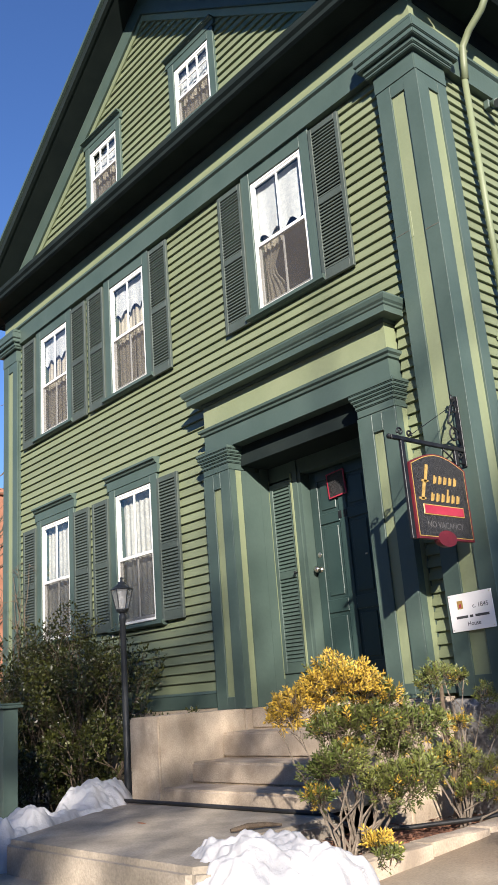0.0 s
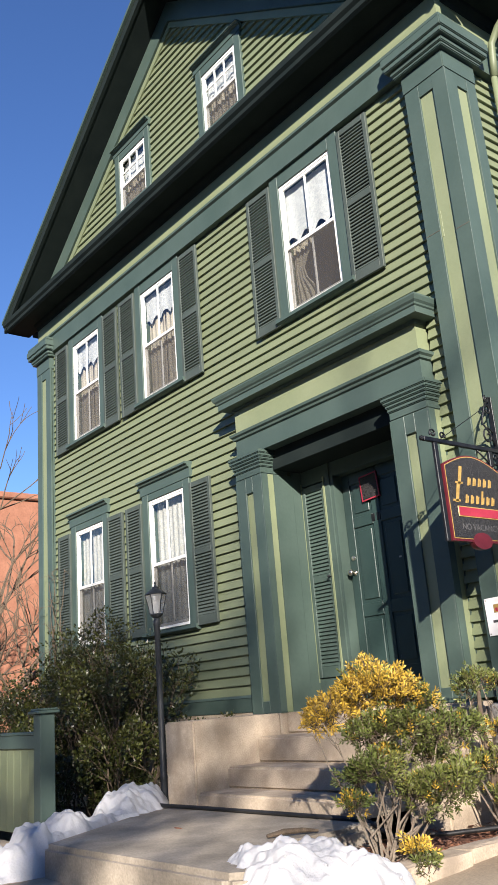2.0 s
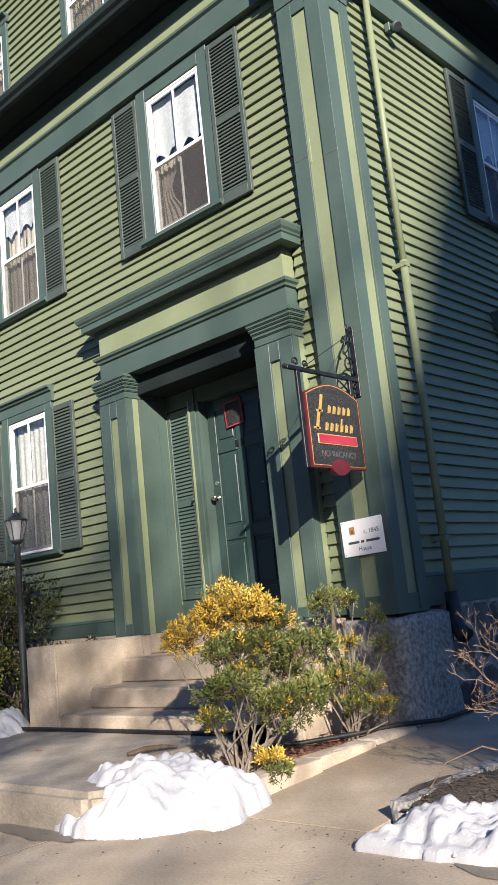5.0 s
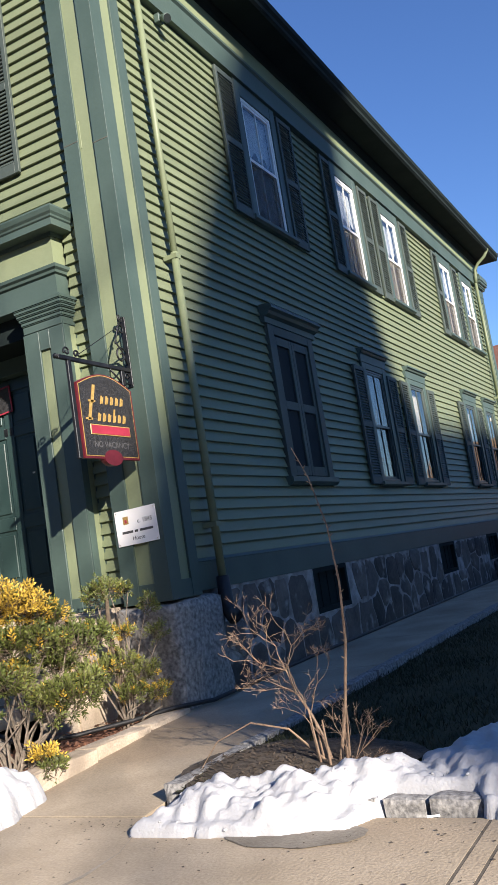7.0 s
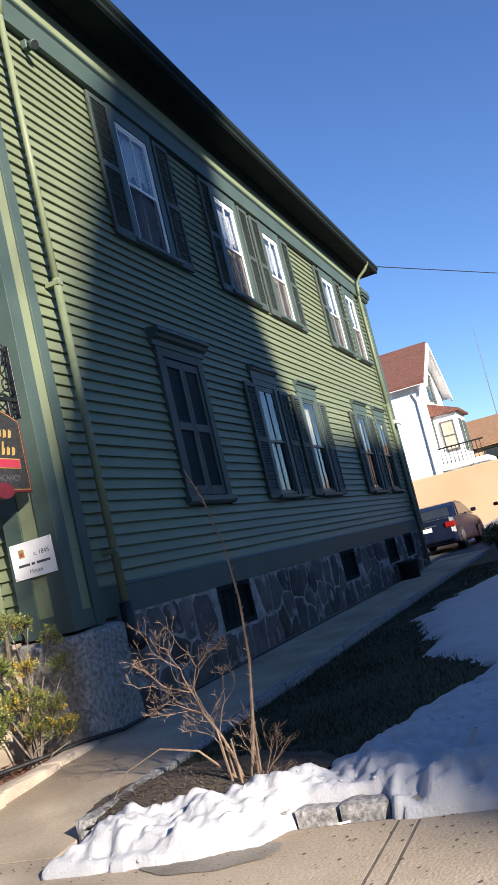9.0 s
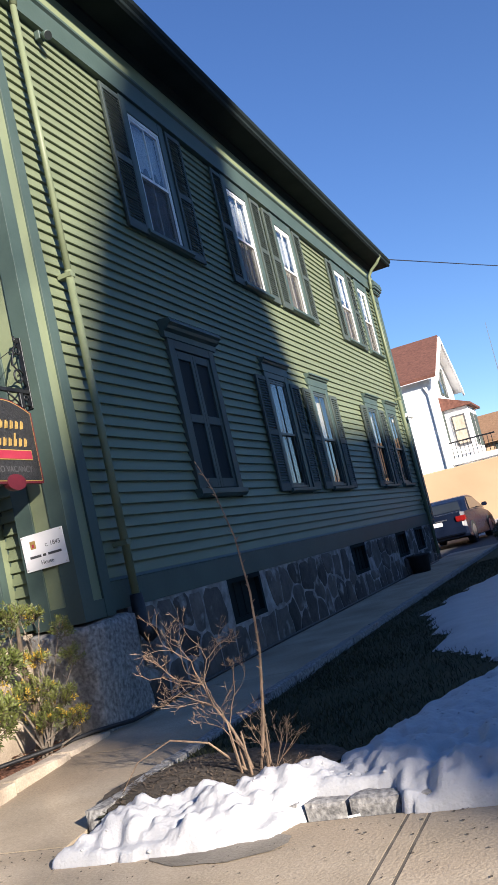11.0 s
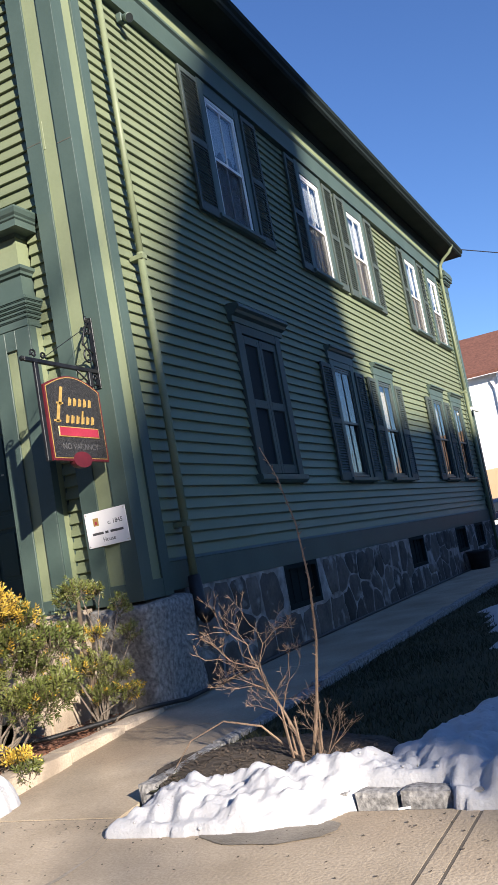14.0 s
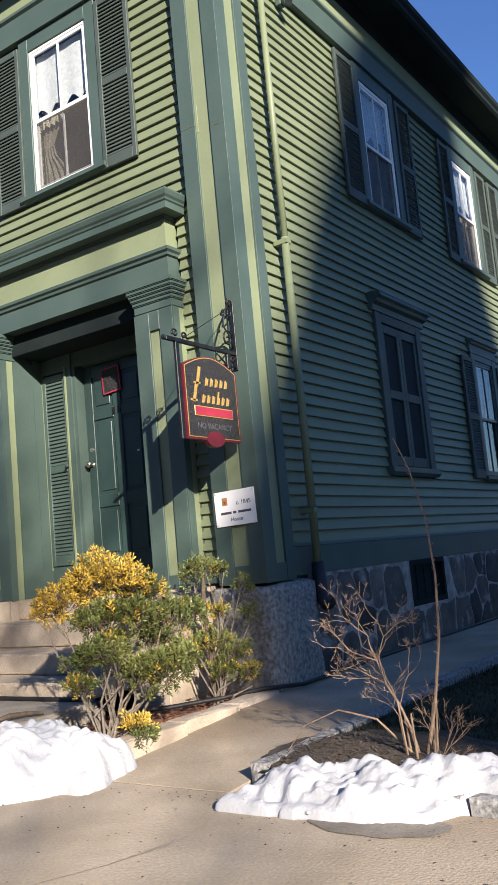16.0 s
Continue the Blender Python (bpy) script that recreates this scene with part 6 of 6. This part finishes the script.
words("NO VACANCY", 0.062, pose(0.0225, -0.445, 2.045, 90, 0, 90), GREYTXT, board)
oval = part("oval", lathe(bmesh.new(), [(0.105, -0.022), (0.108, 0.0), (0.105, 0.022)], 28), REDDARK, sign, "crimson oval boss")
oval.matrix_local = Matrix.Translation((0, -0.445, 1.955)) @ Matrix.Diagonal((1, 1, 0.55, 1)) @ pose(0, 0, 0, 0, 90, 0)
ring = part("oval_line", lathe(bmesh.new(), [(0.094, 0.0222), (0.094, 0.0262), (0.078, 0.0262), (0.078, 0.0222)], 28), GOLD, sign)
ring.matrix_local = oval.matrix_local.copy()
ring = part("oval_line", lathe(bmesh.new(), [(0.094, 0.0222), (0.094, 0.0262), (0.078, 0.0262), (0.078, 0.0222)], 28), GOLD, sign)
ring.matrix_local = oval.matrix_local @ pose(0, 0, 0, 180, 0, 0)
inner = part("oval_face", lathe(bmesh.new(), [(0.080, 0.0230), (0.078, 0.0255)], 28), RED, sign)
inner.matrix_local = oval.matrix_local.copy()
part("side_post", bevelled(boxes((-0.012, 0.012, -0.815, -0.775, 1.94, 2.635)), 0.003), IRON, sign, "flat iron hanger")
part("hanger", bevelled(boxes((-0.012, 0.012, -0.20, -0.16, 2.52, 2.635)), 0.003), IRON, sign, "flat iron hanger")

# ---- plaque on the corner pilaster ----
plaque = thing("plaque", pose(-0.15, -0.0715, 1.472, 0, -1.5, 0), "small white enamel plaque screwed to the corner pilaster", "plaque")
part("plate", bevelled(boxes((-0.19, 0.19, -0.010, 0.0, -0.135, 0.135)), 0.002), PLAQUE, plaque)
words("c. 1845", 0.048, pose(0.085, -0.0105, 0.035, 90, 0, 0), INK, plaque)
for x0, x1 in ((-0.135, -0.035), (-0.018, 0.010), (0.030, 0.150)):
    part("text_bar", boxes((x0, x1, -0.0118, -0.0101, -0.044, -0.026)), INK, plaque, "grey bar")
words("House", 0.044, pose(0.01, -0.0105, -0.088, 90, 0, 0), INK, plaque)
part("crest", bevelled(boxes((-0.115, -0.065, -0.0118, -0.0101, 0.025, 0.085)), 0.006), GOLD, plaque, "small gold and red crest")
part("crest_mark", boxes((-0.100, -0.080, -0.0128, -0.0119, 0.035, 0.060)), RED, plaque)
for x in (-0.175, 0.175):
    for z in (-0.12, 0.12):
        part("screw", lathe(bmesh.new(), [(0.006, 0), (0.006, 0.002), (0.002, 0.003)], 8), BRASS, plaque, m=pose(x, -0.0101, z, 90))

# ---- bin by the foundation ----
pot = thing("dark_tub", pose(0.28, 10.4, 0.11), "dark round tub standing by the foundation", "tub")
part("body", lathe(bmesh.new(), [(0.17, 0), (0.20, 0.28), (0.22, 0.30), (0.22, 0.33), (0.19, 0.33), (0.17, 0.29)], 18), RUBBER, pot, smooth=True)


rs = random.Random(33)
round_shrub = thing("clipped_shrub", pose(1.42, 14.7, 0.08), "small dark clipped round shrub at the end of the walk", "shrub")
part("stem", tube(bmesh.new(), [(0, 0, -0.05), (0, 0, 0.3)], 0.03, 6), TWIG, round_shrub)
bm = bmesh.new()
for _ in range(170):
    d = Vector((rs.gauss(0, 1), rs.gauss(0, 1), rs.gauss(0, 1))).normalized() * rs.uniform(0.12, 0.27)
    leaves(bm, (d.x, d.y, 0.30 + d.z), (0.07, 0.07, 0.06), 14, 0.05, rs)
part("foliage", bm, LEAF_D, round_shrub)
rear_lamp = thing("flood_lamp", pose(0.05, 13.72, 3.36), "small pale twin flood lamp on the rear corner", "flood lamp")
part("base", lathe(bmesh.new(), [(0.06, 0), (0.06, 0.03), (0.03, 0.05)], 12), WHITE, rear_lamp, m=pose(0.02, 0, 0, 0, 90, 0))
for k in (-1, 1):
    part("head", lathe(bmesh.new(), [(0.03, 0), (0.05, 0.08), (0.055, 0.12)], 12), WHITE, rear_lamp, m=pose(0.07, 0.06 * k, -0.01, 30 * k, 110, 0))


# ---- parked cars ----
def car(x, y, turn, paint, label):
    c = thing("car", pose(x, y, 0.03, 0, 0, turn), label, "car", "parked cars")
    L, W = 4.4, 1.74

    def shell(profile, w0, w1, zsplit, inset):
        bm = bmesh.new()
        n = len(profile)
        rows = []
        for s_ in (-1, -0.86, 0.86, 1):
            row = []
            for u, z in profile:
                f = (z - zsplit[0]) / (zsplit[1] - zsplit[0])
                half = (w0 + (w1 - w0) * max(0, min(1, f))) / 2
                k = 1.0 if abs(s_) < 1 else 0.0
                row.append(bm.verts.new((s_ * half if abs(s_) == 1 else s_ * half, u + (inset * (1 - k)) * (1 if u < L / 2 else -1), z - (0.02 * (1 - k)))))
            rows.append(row)
        for a, b in zip(rows, rows[1:]):
            for i in range(n):
                bm.faces.new((a[i], a[(i + 1) % n], b[(i + 1) % n], b[i]))
        bm.faces.new(rows[0][::-1])
        bm.faces.new(rows[-1])
        bmesh.ops.recalc_face_normals(bm, faces=bm.faces[:])
        return bm
    lower = [(0.02, 0.34), (0.0, 0.55), (0.05, 0.80), (0.10, 0.97), (0.82, 1.01), (1.2, 0.98), (3.1, 0.93), (3.9, 0.82), (4.32, 0.66), (4.4, 0.45), (4.34, 0.25), (3.9, 0.2), (0.4, 0.2), (0.08, 0.26)]
    body = part("body", shell(lower, W, W - 0.12, (0.3, 1.0), 0.06), paint, c, smooth=False)
    cabin = [(0.78, 0.97), (1.38, 1.31), (1.70, 1.41), (2.25, 1.44), (2.75, 1.37), (3.5, 0.93)]
    part("cabin", shell(cabin, W - 0.14, W - 0.50, (0.95, 1.45), 0.05), paint, c)
    bm = bmesh.new()
    q = [(-0.60, 0.86, 1.015), (0.60, 0.86, 1.015), (0.47, 1.32, 1.276), (-0.47, 1.32, 1.276)]
    bm.faces.new([bm.verts.new((a, b - 0.012, z + 0.008)) for a, b, z in q])
    part("rear_window", bm, CARGLASS, c, "dark rear window")
    for s_ in (-1, 1):
        bm = bmesh.new()
        q = [(0.785, 1.15, 1.0), (0.785, 3.2, 1.0), (0.66, 2.68, 1.32), (0.655, 1.65, 1.36)]
        bm.faces.new([bm.verts.new((s_ * (a + 0.012), b, z)) for a, b, z in q])
        part("side_window", bm, CARGLASS, c, "dark side windows")
        part("tail_lamp", bevelled(boxes((min(s_ * 0.56, s_ * 0.84), max(s_ * 0.56, s_ * 0.84), 0.0, 0.22, 0.70, 0.86)), 0.02, 2), TAIL, c, "red tail lamp")
        part("door_mirror", bevelled(boxes((min(s_ * 0.86, s_ * 1.02), max(s_ * 0.86, s_ * 1.02), 2.80, 2.92, 0.98, 1.10)), 0.02, 2), paint, c)
        for yy in (0.82, 3.45):
            wheel = part("wheel", lathe(bmesh.new(), [(0.24, -0.10), (0.31, -0.10), (0.325, -0.07), (0.325, 0.07), (0.31, 0.10), (0.24, 0.10)], 24), TYRE, c, "black tyre", smooth=False, m=pose(s_ * 0.77, yy, 0.325, 0, 90, 0))
            part("rim", lathe(bmesh.new(), [(0.05, -0.104), (0.22, -0.103), (0.235, -0.09), (0.235, 0.09), (0.22, 0.103), (0.05, 0.104)], 20), RIM, wheel)
    part("bumper", bevelled(boxes((-0.80, 0.80, -0.05, 0.10, 0.34, 0.56)), 0.03, 2), paint, c)
    part("number_plate", boxes((-0.16, 0.16, 0.0, 0.025, 0.66, 0.78)), WHITE, c, "blank pale number plate")
    part("boot_trim", bevelled(boxes((-0.3, 0.3, 0.03, 0.06, 0.80, 0.83)), 0.004), RIM, c, "bright boot trim")
    return c


car(-0.98, 19.7, -3, CARBLUE, "dark blue saloon car parked behind the house")
car(1.78, 21.5, 4, CARRED, "red saloon car parked before the tan wall")

# ---- distance ----
tagged(part("yard_wall", bevelled(boxes((-14, 22, 27.0, 27.4, -0.1, 2.62)), 0.03), TAN), "long tan stucco retaining wall across the yard", "wall", kind="structure")
snow_field("snow_bank", -1, 14, 24.6, 27.0, 0.15, lambda x, y: 0.7 * math.sqrt(max(0, (y - 25.3) / 1.7)) * (0.7 + 0.6 * noise.noise((x * 0.7, y, 1))) if y > 25.3 else -0.05, lambda x, y: 0.02, "ploughed snow against the tan wall")


def far_house(name, x0, x1, y0, y1, eave_z, ridge_z, wall_mat, roof_mat, label, windows=()):
    """A gabled house with its ridge along x: walls, roof slabs, windows with frames."""
    h = thing(name, pose(0, 0, 0), label, "house", "far houses")
    mid = (y0 + y1) / 2
    part("wall", prism(bmesh.new(), [(y0, 0), (y1, 0), (y1, eave_z), (mid, ridge_z), (y0, eave_z)], "x", x0, x1), wall_mat, h)
    o = 0.45
    sl = (ridge_z - eave_z) / (mid - y0)
    for s_ in (-1, 1):
        e = y0 - o if s_ < 0 else y1 + o
        part("roof", prism(bmesh.new(), [(e, eave_z - o * sl + 0.03), (mid, ridge_z + 0.03), (mid, ridge_z + 0.22), (e, eave_z - o * sl + 0.2)], "x", x0 - o, x1 + o), roof_mat, h)
        part("barge_board", prism(bmesh.new(), [(e, eave_z - o * sl - 0.2), (mid, ridge_z - 0.2), (mid, ridge_z + 0.1), (e, eave_z - o * sl + 0.1)], "x", x1 + o + 0.002, x1 + o + 0.1), wall_mat, h)
        part("soffit", prism(bmesh.new(), [(e, eave_z - o * sl + 0.004), (mid, ridge_z + 0.004), (mid, ridge_z + 0.028), (e, eave_z - o * sl + 0.028)], "x", x0 - o, x1 + o), wall_mat, h)
    for wx, wy, wz, w, hh, face in windows:
        win = part("window", boxes((wx, wx + w, y0 - 0.06, y0 - 0.002, wz, wz + hh)) if face == "y" else boxes((x1 + 0.002, x1 + 0.06, wy, wy + w, wz, wz + hh)), SHUT, h)
        part("pane", boxes((wx + 0.1, wx + w - 0.1, y0 - 0.075, y0 - 0.061, wz + 0.1, wz + hh - 0.1)) if face == "y" else boxes((x1 + 0.061, x1 + 0.075, wy + 0.1, wy + w - 0.1, wz + 0.1, wz + hh - 0.1)), CARGLASS, win)
    return h


wh = far_house("white_house", -12, -2.75, 36.5, 44.0, 7.75, 10.05, WSIDE, REDROOF, "tall white clapboard house with a red-brown shingle roof",
               windows=((0, 39.3, 7.0, 0.9, 1.6, "x"), (0, 40.6, 7.0, 0.9, 1.6, "x"), (0, 38.0, 4.4, 0.9, 1.5, "x")))
part("chimney", boxes((-6.0, -5.4, 40.0, 40.6, 9.3, 10.4)), BRICK, wh, "small brick chimney")
bay = part("bay", boxes((-2.74, -1.5, 38.2, 41.2, 1.0, 6.0)), WSIDE, wh)
part("bay_roof", prism(bmesh.new(), [(-2.74, 6.7), (-2.74, 6.0), (-1.25, 6.0), (-1.25, 6.1)], "y", 37.95, 41.45), REDROOF, wh)
bw = part("bay_window", boxes((-2.42, -1.72, 38.12, 38.198, 4.1, 5.65)), GREYTXT, bay, "pale curtained bay window")
part("bay_pane", boxes((-2.34, -1.80, 38.09, 38.118, 4.2, 4.84), (-2.34, -1.80, 38.09, 38.118, 4.92, 5.56)), DRAPE, bw)
part("bay_window", boxes((-1.498, -1.44, 38.5, 39.3, 4.0, 5.65)), SHUT, bay, "dark bay window")
part("bay_window", boxes((-1.498, -1.44, 39.9, 40.7, 4.0, 5.65)), SHUT, bay, "dark bay window")
part("porch_deck", boxes((-2.74, -0.45, 37.2, 41.2, 3.2, 3.45)), WSIDE, wh)
part("porch_rail", boxes((-2.7, -0.45, 37.2, 37.26, 4.25, 4.32)), IRON, wh)
for k in range(11):
    part("baluster", boxes((-2.6 + 0.195 * k, -2.57 + 0.195 * k, 37.21, 37.25, 3.45, 4.25)), IRON, wh)
part("downpipe", tube(bmesh.new(), [(-3.1, 36.44, 7.2), (-2.95, 36.44, 6.8), (-2.95, 36.44, 1)], 0.035, 6), RIM, wh)
far_house("far_house", -4.5, 4.0, 58, 66, 5.4, 7.4, TAN, BROWNROOF, "low tan house with a brown roof in the distance", windows=((-2.6, 0, 3.6, 1.1, 1.4, "y"), (0.5, 0, 3.6, 1.1, 1.4, "y")))
far_house("far_house", 3.0, 12.0, 50, 58, 4.6, 6.6, TAN, BROWNROOF, "low tan house with a brown roof in the distance", windows=((4.6, 0, 3.0, 1.1, 1.4, "y"), (7.5, 0, 3.0, 1.1, 1.4, "y")))
mast = thing("radio_mast", pose(-5.8, 120, 0), "thin lattice radio mast far away", "mast")
part("lattice", tube(bmesh.new(), [(0, 0, 0), (0, 0, 16), (0, 0, 26)], [0.14, 0.10, 0.05], 4), RIM, mast)
wire = thing("overhead_wire", pose(0, 0, 0), "black overhead wire behind the house", "wire")
part("cable", tube(bmesh.new(), [(0.45, 14.0, 7.05), (2.9, 20, 7.45), (8.3, 33, 8.4), (15.6, 50, 9.8)], 0.012, 5), RUBBER, wire)

upole = thing("utility_pole", pose(15.6, 50, 0), "weathered round wooden utility pole", "utility pole")
part("pole", lathe(bmesh.new(), [(0.16, -0.2), (0.11, 10.0)], 10), TWIG, upole)

# brick building and bare trees on the far side of the house
bb = thing("brick_building", pose(0, 0, 0), "plain red brick building with a flat parapet behind bare trees", "building")
part("wall", boxes((-26, -17, 2.95, 9.0, 0, 6.45)), BRICK, bb)
part("parapet", bevelled(boxes((-26.1, -16.9, 2.85, 9.1, 6.45, 6.62)), 0.03), BRICK, bb)


def bare_tree(x, y, h, seed, depth=6):
    r_ = random.Random(seed)
    t = thing("bare_tree", pose(x, y, 0), "leafless grey winter tree", "tree", "bare trees")
    bm = bmesh.new()
    for k in range(3):
        grow(bm, (r_.uniform(-0.1, 0.1), r_.uniform(-0.1, 0.1), -0.1), (r_.gauss(0, 0.25), r_.gauss(0, 0.25), 1), 0.06 * h / 6, h * 0.26, depth, r_, 0.38, None, 0.78, 5)
    part("branch_crown", bm, TWIG_H, t)
    return t


bare_tree(-10.5, -0.6, 4.2, 3, 5)
bare_tree(-12.6, 0.7, 7.6, 5)
bare_tree(-10.0, 0.8, 4.5, 6, 5)
bare_tree(6.5, 75, 12.0, 9)
bare_tree(-2.8, 80, 9.5, 10)

# unseen buildings added to close street and lot and cut the sky fill
SHADE = material("blocker_brick", (0.10, 0.075, 0.06), (0.16, 0.12, 0.10), rough=0.9, scale=1.5, bump=0.2)
for i, (x, w, h) in enumerate(((-34, 14, 9.0), (-19.5, 11, 8.0), (-8, 12, 9.5), (4.5, 12, 8.5), (17, 12, 8.0))):
    t_ = thing("street_house", pose(x, -20.5, 0), "unseen plain brick house added across the street to block sky light", "house", "street houses")
    part("wall", boxes((0, w, -8, 0, -0.1, h)), SHADE, t_)
    part("roof", prism(bmesh.new(), [(-0.3, h), (w + 0.3, h), (w / 2, h + 1.6)], "y", -8.2, 0.2), SHINGLE, t_)
t_ = thing("neighbour_house", pose(13, 2.5, 0), "unseen plain brick house added beyond the lawn to block sky light", "house")
part("wall", boxes((0, 9, 0, 22, -0.1, 6.6)), SHADE, t_)
part("roof", prism(bmesh.new(), [(-0.3, 6.6), (9.3, 6.6), (4.5, 8.6)], "y", -0.3, 22.3), SHINGLE, t_)
# unseen trees added for soft branch shadows on the ground
for x, y, h, seed in ((14.8, -18.4, 15.0, 17), (13.4, -19.2, 14.5, 20)):
    bare_tree(x, y, h, seed, 6)
# unseen tall tree, clear trunk, added: its crown filters sun on entry and hedge
tall = thing("bare_tree", pose(18.3, -18.0, 0), "unseen tall leafless tree with a clear trunk, added to filter the sun", "tree", "bare trees")
part("trunk", tube(bmesh.new(), [(0, 0, -0.15), (0.03, 0.02, 4.0), (0.0, 0.05, 8.0), (0.02, 0.0, 10.6)], [0.21, 0.17, 0.14, 0.11], 10), TWIG_H, tall)
rt, bm = random.Random(52), bmesh.new()
for k in range(11):
    a = 6.283 * k / 11
    grow(bm, (0.01, 0.02, 9.6 + 0.1 * k), (0.8 * math.cos(a), 0.8 * math.sin(a), 0.75 + 0.03 * k), 0.055, 1.25, 6, rt, 0.42, None, 0.80, 4)
part("branch_crown", bm, TWIG_H, tall)

# unseen gabled block, added and cut to throw the side wall's large shadow
caster = thing("street_hall", pose(0, 0, 0), "unseen gabled block added to throw the side wall's shadow", "building")
AX, NRM = Vector((0.68, 0.92, 0)).normalized(), Vector((0.92, -0.68, 0)).normalized()
K = 38.0
base = Vector((0.92, -0.68, 0)) * K


def caster_wall(name, outline, depth):
    """Outline in (place along the side wall, height of the shadow on it), carried back along the sun's way."""
    bm = bmesh.new()
    near = [Vector((0, 0, 0)) + base + AX * (u * 0.804) + Vector((0, 0, z + 0.235 * u + 0.452 * K)) for u, z in outline]
    a = [bm.verts.new(p) for p in near]
    b = [bm.verts.new(p + NRM * depth) for p in near]
    n_ = len(a)
    bm.faces.new(a)
    bm.faces.new(b[::-1])
    for i in range(n_):
        bm.faces.new((a[i], a[(i + 1) % n_], b[(i + 1) % n_], b[i]))
    bmesh.ops.recalc_face_normals(bm, faces=bm.faces[:])
    return part(name, bm, BRICK, caster)


FOOT = -0.452 * K
caster_wall("gable_shade", [(-0.05, FOOT), (7.1, FOOT), (7.1, 2.85), (6.62, 3.4), (6.28, 4.05), (6.02, 4.6), (5.85, 5.4), (5.5, 6.75), (4.3, 9.0), (3.9, 9.0),
                   (1.9, 5.28), (1.40, 4.45), (0.85, 3.3), (0.35, 2.62), (-0.05, 2.1)], 14)
# unseen slab added to shade the foot of the corner pilaster
caster_wall("pilaster_shade", [(-0.06, -0.6), (-0.06, 2.08), (-0.36, 1.30), (-0.40, 0.4), (-0.22, -0.3)], 0.5)
caster_wall("low_shade", [(7.10, FOOT), (15.0, FOOT), (15.0, 2.84), (11.0, 2.98), (8.4, 2.80), (7.10, 2.83)], 10)

# ---- clapboards ----
clapboards(wall_front, XL + 0.4, -0.367, 1.07, ARCH, 0.0969, FB)
SBk = [rect(w, 0.13)[:2] + (w[2] - 0.06, ARCH) for w in S2] + [(w[0] - 0.13, w[0] + w[1] + 0.13, w[2] - 0.06, w[3] + 0.2) for w in S1] + [(SB[0] - 0.13, SB[0] + SB[1] + 0.13, SB[2] - 0.08, SB[3] + 0.1)]
clapboards(wall_side, 0.36, YB - 0.42, 1.163, ARCH, 0.0985, SBk)
GB = [(w[0] - 0.11, w[0] + w[1] + 0.11, w[2] - 0.06, w[3] + 0.15) for w in WA]
clapboards(wall_gable, 0, 0, 7.1, ridge - 0.6, 0.10, GB, limit=lambda z: (XL - OVER + (z - TIPZ + 0.5) / SLOPE, OVER - (z - TIPZ + 0.5) / SLOPE) if z > 7.6 else (XL + 0.2 + (z - 7.1), -0.2 - (z - 7.1)))
